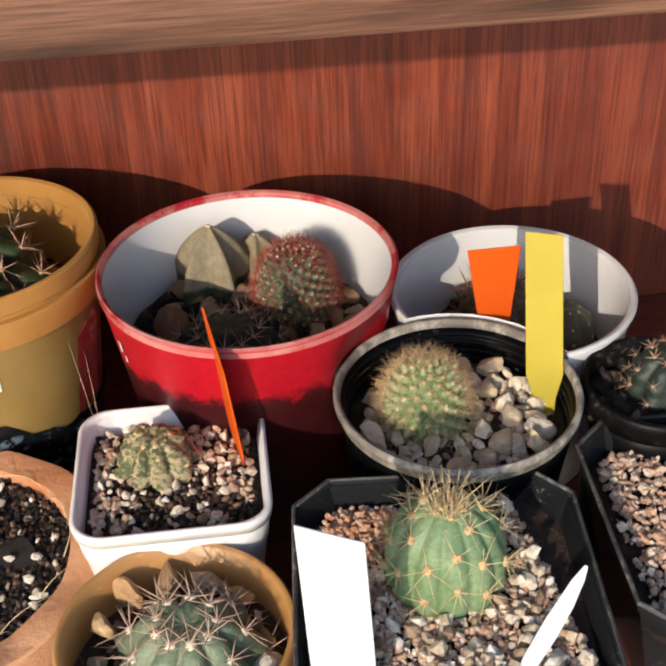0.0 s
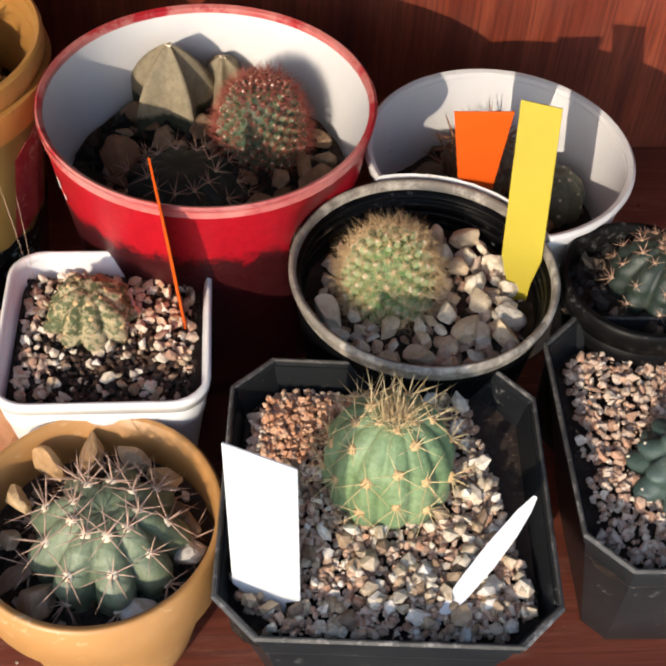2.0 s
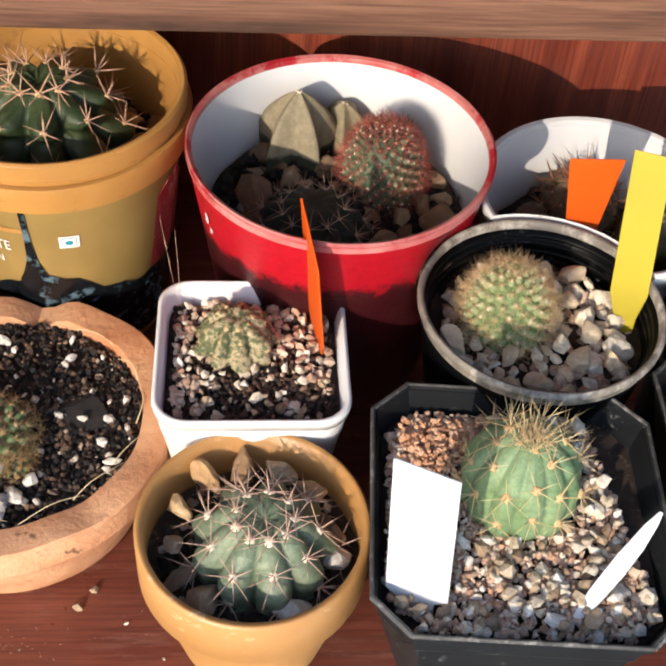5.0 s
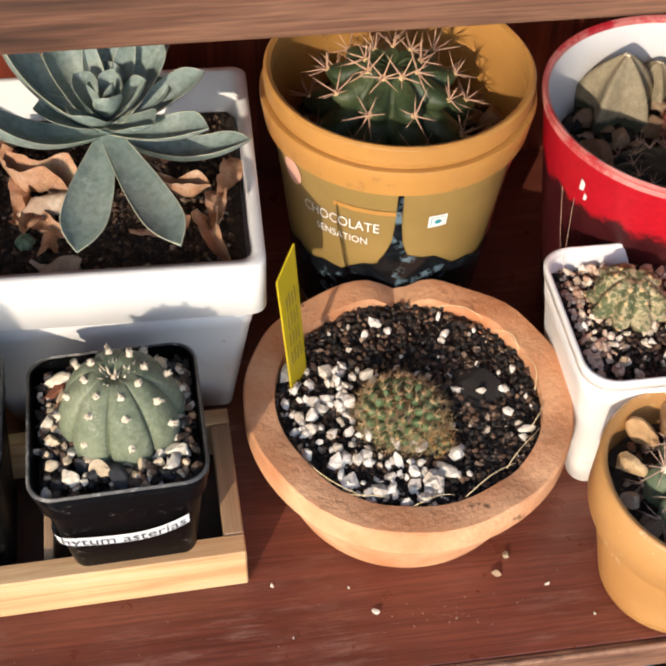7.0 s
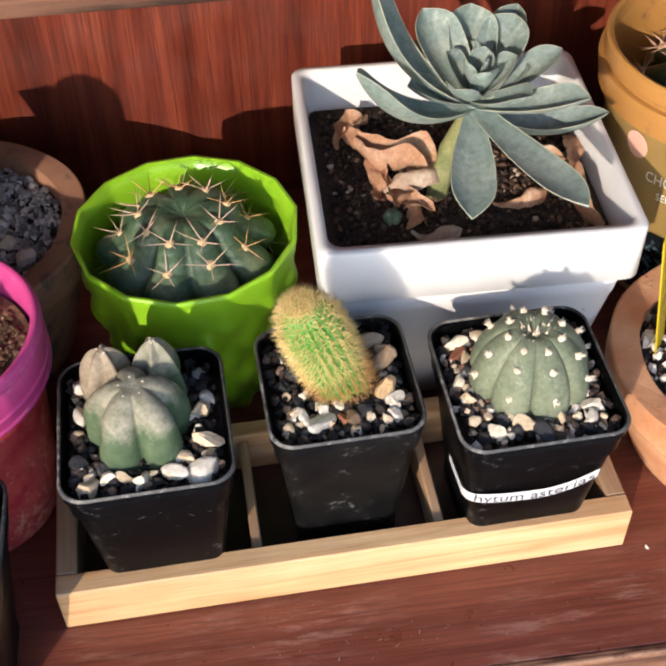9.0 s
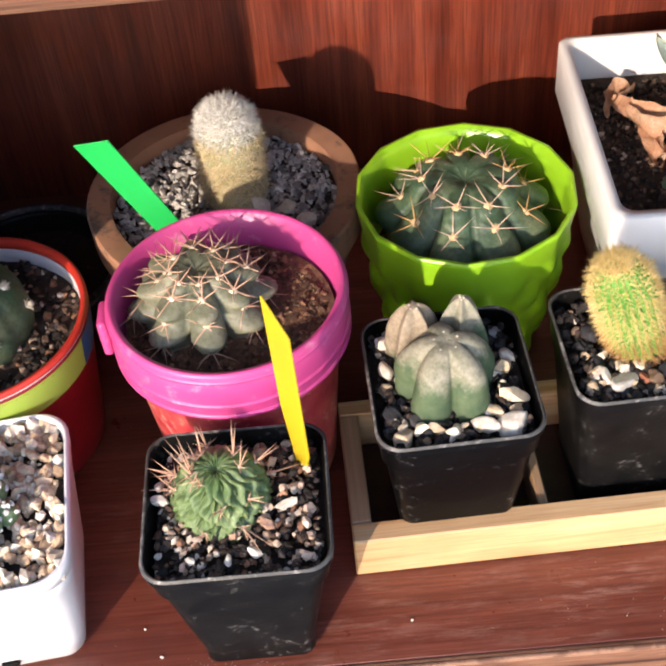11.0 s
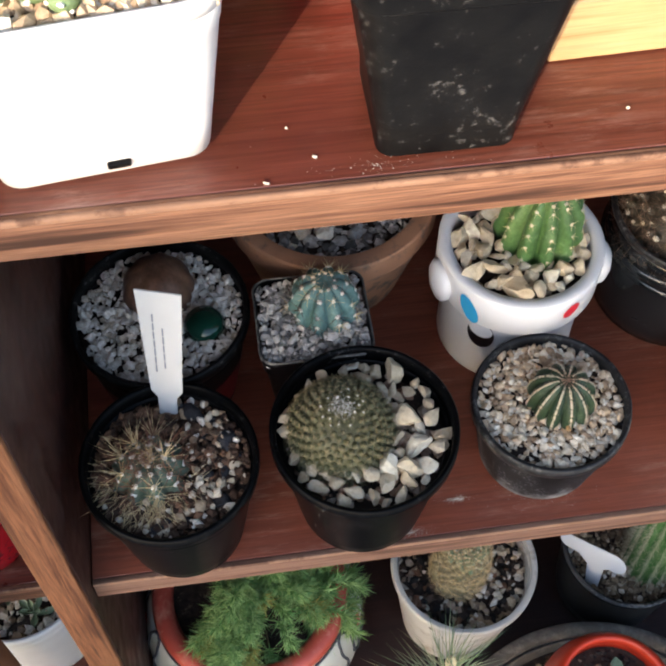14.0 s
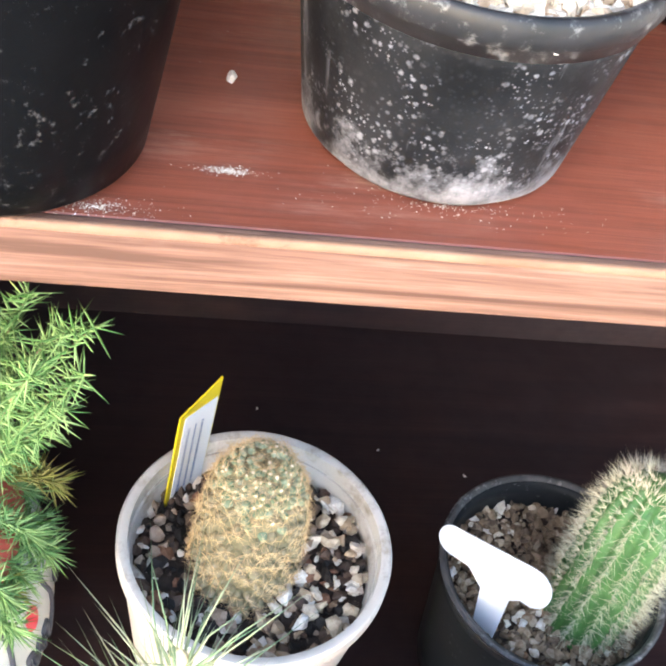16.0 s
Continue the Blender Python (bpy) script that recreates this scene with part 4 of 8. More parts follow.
def corky(name, green, green2, cork, cork2, turn, soft=0.010):
    """A green skin with dry beige cork over its upper part, in ragged patches."""
    m, nt, b = nodes(name, 0.75, 0, 0.3)
    v = coords(nt)
    g = ramp(nt, noise_tex(nt, v, 120, 6, 0.65), ((0.35, green), (0.65, green2)))
    c = ramp(nt, noise_tex(nt, v, 260, 9, 0.8), ((0.36, cork), (0.62, cork2)))
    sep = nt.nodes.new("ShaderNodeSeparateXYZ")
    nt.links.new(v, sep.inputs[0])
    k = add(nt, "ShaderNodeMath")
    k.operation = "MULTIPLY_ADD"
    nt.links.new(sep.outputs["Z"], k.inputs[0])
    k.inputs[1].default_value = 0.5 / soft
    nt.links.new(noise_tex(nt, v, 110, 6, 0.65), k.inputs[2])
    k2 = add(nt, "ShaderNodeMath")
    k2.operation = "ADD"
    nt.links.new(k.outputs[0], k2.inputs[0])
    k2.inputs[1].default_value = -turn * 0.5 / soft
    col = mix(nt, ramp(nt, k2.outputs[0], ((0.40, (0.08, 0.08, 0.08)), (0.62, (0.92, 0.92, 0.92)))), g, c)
    nt.links.new(col, b.inputs["Base Color"])
    bump(nt, b, noise_tex(nt, v, 420, 7, 0.68), 0.35, 0.001)
    return m


S["bishop"] = corky("corky_bishop_skin", (0.035, 0.075, 0.035), (0.075, 0.115, 0.055), (0.15, 0.15, 0.10), (0.34, 0.315, 0.245), 0.0225, 0.012)
S["bishop_dry"] = corky("dry_bishop_skin", (0.05, 0.07, 0.035), (0.09, 0.10, 0.05), (0.19, 0.15, 0.10), (0.38, 0.31, 0.225), 0.008, 0.014)
S["bishop2"] = corky("tan_bishop_skin", (0.012, 0.02, 0.012), (0.03, 0.04, 0.022), (0.20, 0.165, 0.105), (0.31, 0.26, 0.17), 0.012, 0.004)

F = {}
F["straw"] = fibre("straw_spines", (0.62, 0.47, 0.24), (0.78, 0.66, 0.42))
F["pink"] = fibre("pinkish_spines", (0.50, 0.30, 0.20), (0.70, 0.52, 0.40))
F["brown"] = fibre("brown_spines", (0.20, 0.085, 0.045), (0.40, 0.22, 0.13))
F["umber"] = fibre("umber_spines", (0.10, 0.05, 0.032), (0.30, 0.18, 0.12))
F["red"] = fibre("red_spines", (0.26, 0.04, 0.025), (0.48, 0.12, 0.07))
F["white"] = fibre("white_spines", (0.66, 0.62, 0.54), (0.80, 0.78, 0.72))
F["cream"] = fibre("cream_bristles", (0.50, 0.46, 0.30), (0.70, 0.66, 0.50))
F["golden"] = fibre("golden_spines", (0.58, 0.42, 0.13), (0.78, 0.63, 0.30))
F["rust"] = fibre("rusty_spines", (0.40, 0.19, 0.06), (0.60, 0.36, 0.14))
F["wool"] = fibre("cream_wool", (0.62, 0.52, 0.38), (0.74, 0.66, 0.52), 0.9)
F["wool_tan"] = fibre("tan_wool", (0.50, 0.34, 0.17), (0.62, 0.46, 0.26), 0.9)
F["wool_white"] = fibre("white_wool", (0.70, 0.68, 0.62), (0.80, 0.79, 0.75), 0.9)
F["fern"] = fibre("fern_green", (0.08, 0.20, 0.048), (0.32, 0.45, 0.165), 0.5)
F["fern_old"] = fibre("fern_yellowed", (0.22, 0.22, 0.04), (0.40, 0.32, 0.09), 0.6)
F["needle"] = fibre("pine_needle", (0.13, 0.22, 0.11), (0.46, 0.46, 0.28), 0.45)
F["bark"] = surface("young_bark", (0.20, 0.12, 0.07), (0.32, 0.20, 0.12), 150, 0.9, bumps=0.5)

G = {}
G["tan"] = grains("tan_gravel", ((0.0, (0.60, 0.46, 0.36)), (0.2, (0.66, 0.52, 0.40)), (0.38, (0.42, 0.26, 0.18)), (0.52, (0.72, 0.61, 0.49)), (0.64, (0.60, 0.41, 0.29)), (0.82, (0.42, 0.28, 0.20)), (0.92, (0.54, 0.32, 0.21))))
G["orange"] = grains("orange_grit", ((0.0, (0.62, 0.33, 0.19)), (0.5, (0.70, 0.44, 0.29)), (1.0, (0.50, 0.25, 0.13))))
G["mix"] = grains("potting_grit", ((0.0, (0.016, 0.012, 0.010)), (0.3, (0.05, 0.033, 0.024)), (0.5, (0.10, 0.062, 0.042)), (0.66, (0.34, 0.25, 0.18)), (0.80, (0.62, 0.55, 0.46)), (0.92, (0.24, 0.12, 0.07))))
G["black"] = grains("black_grit", ((0.0, (0.008, 0.007, 0.007)), (0.4, (0.022, 0.018, 0.016)), (0.7, (0.06, 0.042, 0.032)), (0.88, (0.20, 0.14, 0.10)), (0.96, (0.42, 0.36, 0.29))))
G["perlite"] = grains("perlite", ((0.0, (0.62, 0.57, 0.49)), (0.35, (0.74, 0.70, 0.63)), (0.7, (0.50, 0.43, 0.34)), (0.85, (0.78, 0.75, 0.69))))
G["grey"] = grains("grey_gravel", ((0.0, (0.22, 0.215, 0.21)), (0.25, (0.36, 0.35, 0.335)), (0.5, (0.13, 0.125, 0.12)), (0.68, (0.48, 0.46, 0.435)), (0.85, (0.06, 0.058, 0.055))))
G["ash"] = grains("ash_grey_grit", ((0.0, (0.36, 0.35, 0.33)), (0.25, (0.50, 0.48, 0.45)), (0.5, (0.24, 0.23, 0.22)), (0.68, (0.60, 0.58, 0.54)), (0.9, (0.12, 0.115, 0.11))))
G["buff"] = grains("buff_gravel", ((0.0, (0.56, 0.46, 0.33)), (0.25, (0.70, 0.62, 0.49)), (0.5, (0.42, 0.31, 0.20)), (0.68, (0.76, 0.71, 0.62)), (0.88, (0.25, 0.17, 0.11))))
G["cream"] = grains("cream_gravel", ((0.0, (0.70, 0.60, 0.44)), (0.25, (0.80, 0.74, 0.62)), (0.5, (0.62, 0.50, 0.34)), (0.68, (0.82, 0.79, 0.70)), (0.92, (0.46, 0.36, 0.25))))
G["sand"] = grains("brown_sand", ((0.0, (0.20, 0.14, 0.085)), (0.35, (0.30, 0.22, 0.14)), (0.7, (0.14, 0.095, 0.06)), (0.92, (0.42, 0.33, 0.23))))
G["loam"] = grains("dark_loam", ((0.0, (0.016, 0.010, 0.008)), (0.3, (0.045, 0.026, 0.018)), (0.6, (0.10, 0.058, 0.036)), (0.88, (0.20, 0.12, 0.075)), (0.97, (0.42, 0.32, 0.24))))
G["honey"] = grains("honey_gravel", ((0.0, (0.70, 0.55, 0.38)), (0.25, (0.80, 0.70, 0.54)), (0.5, (0.55, 0.40, 0.26)), (0.68, (0.82, 0.76, 0.64)), (0.9, (0.36, 0.25, 0.16))))
G["crumb"] = grains("soil_crumbs", ((0.0, (0.05, 0.025, 0.014)), (0.3, (0.10, 0.055, 0.032)), (0.7, (0.20, 0.11, 0.065)), (0.95, (0.36, 0.24, 0.15))))

# ---- shelf A: pots ----
def at(x, y, z=0.0, rz=0.0):
    return pose(x, y, z, 0, 0, rz)

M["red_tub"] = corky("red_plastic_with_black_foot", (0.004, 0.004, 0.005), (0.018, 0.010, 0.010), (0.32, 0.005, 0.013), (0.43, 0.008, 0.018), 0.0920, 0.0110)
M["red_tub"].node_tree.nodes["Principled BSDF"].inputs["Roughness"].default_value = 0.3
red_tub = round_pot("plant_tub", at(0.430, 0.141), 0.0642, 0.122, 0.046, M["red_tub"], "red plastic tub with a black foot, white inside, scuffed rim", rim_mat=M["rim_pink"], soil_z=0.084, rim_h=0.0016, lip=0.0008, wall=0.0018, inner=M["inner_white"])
white_tub = round_pot("plant_tub", at(0.547, 0.145), 0.0553, 0.094, 0.042, M["inner_white"], "white plastic tub with dusty rim near the back panel", soil_z=0.055, rim_h=0.003, lip=0.0015)
dusty_pot = round_pot("plant_pot", at(0.508, 0.077), 0.0495, 0.094, 0.036, M["black"], "round black nursery pot with chalky rim and ridged inside", rim_mat=M["rim_dust"], soil_z=0.074, lip=0.0015, rim_h=0.004, wall=0.0016)
tan_pot = round_pot("plant_pot", at(0.394, -0.012), 0.0413, 0.074, 0.028, M["tan"], "small tan plastic pot with flared rim", soil_z=0.054, lip=0.003, rim_h=0.024)
bowl = round_pot("clay_bowl", at(0.296, 0.055), 0.0668, 0.052, 0.052, M["terra"], "worn terracotta bowl with a chipped thick rim", wall=0.0115, soil_z=0.044, lip=0.0025, rim_h=0.014, wob=0.014)
for rim_ob in bowl.children:
    for vv in rim_ob.data.vertices:
        a = math.atan2(vv.co.y, vv.co.x)
        if vv.co.z > 0.047 and rim_ob.name.startswith("rim"):
            vv.co.z += 0.0022 * noise.noise((math.cos(a) * 3, math.sin(a) * 3, 5)) - 0.0095 * math.exp(-((a - 1.45) / 0.14) ** 2) - 0.0020 * math.exp(-((a + 0.3) / 0.18) ** 2)
tub = round_pot("plant_tub", at(0.3085, 0.171), 0.0578, 0.1285, 0.043, M["gold_print"], "ochre food tub with printed sides reused as pot", rim_mat=M["gold"], soil_z=0.086, lip=0.0015, rim_h=0.009, inner=M["gold"])
part("collar", lathe("collar", [(0.0545, 0.1035), (0.0568, 0.1037), (0.0580, 0.1046), (0.0588, 0.1100), (0.0597, 0.1162), (0.0594, 0.1176), (0.0582, 0.1180), (0.0555, 0.1172)], M["gold"], 72, closed=False), tub)
green_pot = thing("plant_pot", at(0.061, 0.132, 0, 6), "lime green plastic pot with diamond-faceted sides", "plant pot", "pots on the shelves")


def diamonds(r0, r1, h, n, wall):
    """A flaring pot: polygon rim, pillowed diamonds on the sides."""
    secs = []
    for i in list(range(31)) + list(range(30, -1, -3)):
        inner = len(secs) > 30
        u = i / 30
        ring = []
        for k in range(n * 10):
            a = 2 * math.pi * k / (n * 10)
            poly = math.cos(math.pi / n) / math.cos((a % (2 * math.pi / n)) - math.pi / n)
            d = abs(math.sin(n * a / 2 + u * 10)) * abs(math.sin(n * a / 2 - u * 10)) if not inner else 0
            r = (r0 + (r1 - r0) * u ** 0.85) * (1 + (poly - 1) * max(0, u - 0.7) / 0.3) + 0.0034 * d * max(0, min(1, (0.84 - u) * 8)) - (wall if inner else 0)
            ring.append((r * math.cos(a), r * math.sin(a), max(h * u, 0.003 if inner else 0)))
        secs.append(ring)
    v, f = rings(secs)
    return mesh_of("body", v, f, M["green"])


part("body", diamonds(0.0312, 0.0480, 0.0862, 14, 0.0018), green_pot)
part("soil", soil_disc(0.0400, 0.052, M["soil"]), green_pot)
pink_pot = round_pot("bucket", at(-0.040, 0.069), 0.0462, 0.102, 0.036, M["pink_print"], "pink toy bucket with printed red sides", rim_mat=M["pink"], soil_z=0.086, lip=0.004, rim_h=0.024, soil_mat="soil_brown")
clay_pot = round_pot("clay_pot", at(-0.045, 0.160), 0.063, 0.076, 0.045, M["terra_old"], "old chipped terracotta pot with grey gravel", wall=0.010, soil_z=0.066, lip=0.002, rim_h=0.016, wob=0.03)
small_pot = round_pot("plant_pot", at(0.590, 0.074), 0.0309, 0.090, 0.025, M["black_dusty"], "small round dusty dark pot", soil_z=0.078)
mug = round_pot("plant_pot", at(-0.1502, 0.0898), 0.0497, 0.078, 0.041, M["red_dark"], "red painted pot with bands of green and blue", soil_z=0.066, inner=M["inner_white"], rim_mat=M["red_rim"], rim_h=0.003, lip=0.0004)
back_pot = round_pot("saucer", at(-0.150, 0.1810), 0.0460, 0.024, 0.040, M["smoky"], "shallow round smoky grey saucer behind the red pot", "saucer", rim_mat=M["rim_line"], rim_h=0.003, soil_z=0.010)
oct_pot = square_pot("plant_pot", at(0.4860, -0.012, 0, -4.5), 0.0515, 0.0525, 0.083, 0.66, 0.013, M["smoky"], "smoky black nursery pot with cut corners", 1, soil_z=0.0700, wall=0.0012, lip=0.0008, lip_h=0.0016, rim_mat=M["rim_line"])
oct_pot2 = square_pot("plant_pot", at(0.6000, 0.007, 0, -2), 0.0525, 0.0525, 0.083, 0.66, 0.013, M["smoky"], "smoky black nursery pot with cut corners and gravel", 1, soil_z=0.0690, wall=0.0012, lip=0.0008, lip_h=0.0016, rim_mat=M["rim_line"])
wsq = square_pot("plant_pot", at(0.3935, 0.0615, 0, 0), 0.0370, 0.0372, 0.083, 0.72, 0.012, M["white_glaze"], "white square plastic pot with rounded corners", soil_z=0.072, lip=0.0006, lip_h=0.002)
P1 = square_pot("plant_pot", at(0.0412, 0.0318, 0.003, 2), 0.0304, 0.0325, 0.079, 0.72, 0.009, M["black"], "small square black nursery pot in the tray", soil_z=0.068, wall=0.0009, lip=0.0003, lip_h=0.0012, band=True, rim_mat=M["rim_line"], group="pots in the wooden tray")
P2 = square_pot("plant_pot", at(0.1130, 0.0415, 0.003, 2), 0.0284, 0.0296, 0.079, 0.72, 0.009, M["black_dusty"], "small square dusty black pot in the tray", soil_z=0.066, wall=0.0009, lip=0.0003, lip_h=0.0012, band=True, rim_mat=M["rim_line"], group="pots in the wooden tray")
P3 = square_pot("plant_pot", at(0.1820, 0.0328, 0.003, 2), 0.0312, 0.0325, 0.079, 0.72, 0.009, M["black"], "small square black pot with a paper strip label", soil_z=0.068, wall=0.0009, lip=0.0003, lip_h=0.0012, band=True, rim_mat=M["rim_line"], group="pots in the wooden tray")
A5 = square_pot("plant_pot", at(-0.0388, -0.0135, 0, 0), 0.0322, 0.0310, 0.079, 0.66, 0.009, M["black_dusty"], "small square black nursery pot near the edge", soil_z=0.068, wall=0.0009, lip=0.0003, lip_h=0.0012, band=True, rim_mat=M["rim_line"])
A3 = square_pot("plant_pot", at(-0.1420, 0.0025, 0, 6.5), 0.0400, 0.0395, 0.0660, 0.80, 0.013, M["white_clean"], "white square plastic pot with a drain slot", soil_z=0.060, lip=0.0006, lip_h=0.003)
planter = square_pot("planter", at(0.1785, 0.1465, 0, -1.5), 0.0652, 0.0650, 0.105, 0.80, 0.006, M["white_glaze"], "rectangular white glazed planter with thick rim", 4, wall=0.0046, soil_z=0.084, lip=0.004, lip_h=0.026)

# ---- shelf B ----
B1 = round_pot("plant_pot", at(-0.149, 0.000, ZB), 0.0441, 0.080, 0.032, M["black"], "round black nursery pot with a white tag", soil_z=0.066)
B2 = round_pot("plant_pot", at(-0.052, 0.003, ZB), 0.0472, 0.084, 0.034, M["black"], "round black pot with pale rocks", soil_z=0.066, lip=0.003)
B3 = round_pot("plant_pot", at(0.051, 0.019, ZB), 0.0424, 0.056, 0.033, M["chalky"], "small round pot with chalky water stains", soil_z=0.048, rim_mat=M["rim_grey"], rim_h=0.0075)
B4 = round_pot("plant_pot", at(0.050, 0.103, ZB), 0.0455, 0.086, 0.040, M["white_clean"], "white glazed pot with bulging collar and painted spots", soil_z=0.072, wall=0.006, rim_h=0.026, lip=0.006)
B5 = round_pot("plant_pot", at(-0.149, 0.090, ZB), 0.048, 0.078, 0.036, M["black_dusty"], "round dark pot with grey gravel", soil_z=0.066)
B6 = square_pot("plant_pot", at(-0.069, 0.073, ZB), 0.0300, 0.0270, 0.080, 0.75, 0.008, M["black"], "small black square pot with gravel", soil_z=0.072, wall=0.0009, lip=0.0003, lip_h=0.0012, band=True, rim_mat=M["rim_line"])
B7 = round_pot("clay_pot", at(-0.047, 0.165, ZB), 0.063, 0.078, 0.045, M["terra_old"], "terracotta pot at the back with gravel", wall=0.009, soil_z=0.068, rim_h=0.016)
B8 = round_pot("plant_pot", at(0.157, 0.118, ZB), 0.049, 0.080, 0.047, M["jar"], "dark round glass jar used as a pot", soil_z=0.066, rim_mat=M["rim_grey"], rim_h=0.004)
B9 = thing("plant_pot", at(0.176, 0.014, ZB), "white round-bellied pot near the shelf edge", "plant pot", "pots on the shelves")
part("body", lathe("body", [(0.001, 0), (0.026, 0), (0.034, 0.004), (0.0405, 0.016), (0.043, 0.032), (0.0425, 0.050), (0.0400, 0.070), (0.0385, 0.088), (0.0390, 0.0960), (0.0380, 0.0975), (0.0365, 0.0965), (0.0360, 0.085), (0.0375, 0.070), (0.001, 0.068)], M["white_clean"]), B9)
part("soil", soil_disc(0.0375, 0.080, M["soil"]), B9)
# ---- shelf C ----
M["cream_paint"] = surface("cream_paint", (0.50, 0.49, 0.41), (0.60, 0.58, 0.50), 30, 0.4, (0.34, 0.30, 0.22), 90, (0.60, 0.74), 0.05)
M["brick_paint"] = surface("worn_brick_red_paint", (0.36, 0.055, 0.035), (0.48, 0.085, 0.055), 45, 0.4, (0.52, 0.19, 0.13), 75, (0.54, 0.70), 0.12)
M["dirty_white"] = surface("dirty_cream_plastic", (0.44, 0.41, 0.36), (0.56, 0.53, 0.48), 24, 0.45, (0.24, 0.19, 0.13), 55, (0.52, 0.70), 0.05)
C1 = thing("painted_pot", at(-0.1233, 0.0310, ZC), "painted clay pot with red rim, black squiggles and red dots", "plant pot", "pots on the shelves")
C1P = [(0.001, 0.0), (0.048, 0.0), (0.060, 0.010), (0.071, 0.028), (0.0785, 0.048), (0.0806, 0.064), (0.0795, 0.082), (0.0745, 0.100), (0.0672, 0.1125)]
part("body", lathe("body", C1P + [(0.0600, 0.1125), (0.066, 0.094), (0.001, 0.092)], M["cream_paint"]), C1)
part("soil", soil_disc(0.0605, 0.1045, M["soil"]), C1)
C2 = round_pot("plant_pot", at(0.034, 0.034, ZC), 0.0537, 0.110, 0.040, M["dirty_white"], "round dirty white pot with a tall pale cactus", soil_z=0.091, wall=0.0034)
C3 = round_pot("plant_pot", at(0.166, 0.0415, ZC), 0.0505, 0.083, 0.042, M["smoky"], "round smoky dark pot with a leaning cactus", soil_z=0.064, rim_mat=M["rim_line"], rim_h=0.002)
C5 = thing("plant_pot", at(0.1130, -0.0765, ZC + 0.0265), "orange-red rounded pot with a small succulent", "plant pot", "pots on the shelves")
M["vermilion"] = surface("vermilion_plastic", (0.50, 0.035, 0.014), (0.60, 0.048, 0.018), 20, 0.35, bumps=0.03)
part("body", lathe("body", [(0.001, 0.0), (0.030, 0.0), (0.039, 0.009), (0.0465, 0.032), (0.0485, 0.056), (0.0475, 0.076), (0.0435, 0.095), (0.0390, 0.1045), (0.0365, 0.1060), (0.0345, 0.1045), (0.0345, 0.096), (0.036, 0.084), (0.001, 0.078)], M["vermilion"]), C5)
part("soil", soil_disc(0.0350, 0.088, M["soil"]), C5)

# the soft white tub is pressed in where it leans on the black pot
for ob in white_tub.children:
    for vv in ob.data.vertices:
        wx, wy = 0.547 + vv.co.x - 0.508, 0.145 + vv.co.y - 0.077
        reach = 0.0360 + 0.0145 * min(1, vv.co.z / 0.094) + 0.0012
        d = math.hypot(wx, wy)
        if d < reach:
            vv.co.x += wx / d * (reach - d)
            vv.co.y += wy / d * (reach - d)

# ---- spine clusters that several cacti share ----
CL = {
    "straw": [cluster("areole", F["straw"], F["wool_tan"], 6, 0.0110, 1, 0.010, 0.00015, (45, 80), 0.0016, seed=k) for k in range(3)],
    "pink": [cluster("areole", F["pink"], F["wool"], 6, 0.0105, 1, 0.010, 0.00028, (45, 75), 0.0013, seed=10 + k) for k in range(3)],
    "claw": [cluster("areole", F["pink"], F["wool"], 6, 0.009, 0, 0, 0.00030, (55, 85), 0.0014, 0.003, seed=20 + k) for k in range(3)],
    "tub": [cluster("areole", F["pink"], F["wool_tan"], 6, 0.012, 1, 0.010, 0.00034, (50, 80), 0.0014, seed=30 + k) for k in range(3)],
    "brown": [cluster("areole", F["brown"], F["wool"], 8, 0.010, 2, 0.012, 0.00028, (45, 80), 0.0011, seed=40 + k) for k in range(3)],
    "white": [cluster("areole", F["white"], F["wool_white"], 8, 0.008, 1, 0.007, 0.00026, (50, 85), 0.0011, seed=50 + k) for k in range(3)],
    "puff": [cluster("areole", F["wool"], F["wool"], 0, 0, 0, 0, 0.0002, (50, 80), 0.0013, seed=60 + k) for k in range(2)],
    "bigpuff": [cluster("areole", F["wool"], F["wool"], 34, 0.0042, 12, 0.0036, 0.00035, (15, 85), 0.0022, seed=63 + k) for k in range(2)],
    "long": [cluster("areole", F["pink"], F["wool"], 5, 0.008, 2, 0.017, 0.00036, (50, 80), 0.0009, seed=70 + k) for k in range(3)],
}

# pot with cut corners: green globe with straw spines, two white tags
gravel(oct_pot, lambda x, y: abs(x) < 0.0450 and abs(y) < 0.0460 and abs(x) + abs(y) < 0.080 and x + 0.2 * y < 0.0385, 0.05, 3900, 0.0015, 0.0720, G["tan"], ((0.0015, 0.010, 0.012),), 1.6, "mixed tan gravel")
gravel(oct_pot, lambda x, y: abs(x + 0.022) < 0.018 and abs(y - 0.027) < 0.014, 0.05, 460, 0.0013, 0.0745, G["orange"], (), 1.5, "fine orange grit", "grit")
gravel(oct_pot, lambda x, y: abs(x) < 0.046 and abs(y) < 0.047 and abs(x) + abs(y) < 0.082 and (y < 0.012 or x > 0) and x + 0.2 * y < 0.0375, 0.05, 260, 0.0026, 0.0735, G["buff"], ((0.0015, 0.010, 0.020),), 1.0, "larger tan stone chips", "chip_gravel")
b = Cactus(0.0214, 0.0262, 12, 0.11, 0.75, -46, 0.08, chin=0.04, rows=5, lumps=0.04)
plant("cactus", at(0.4876, -0.0015, 0.0715), "round green cactus with straw-coloured spines and woolly crown", b, S["fresh"], CL["straw"], (-2, 28, 56), skip=0.25, stagger=True, size=(1.0, 1.25), crown=fuzz_cap("crown_wool", 0.0068, 0.0015, F["straw"], 600, 0.0050, 0.00016))
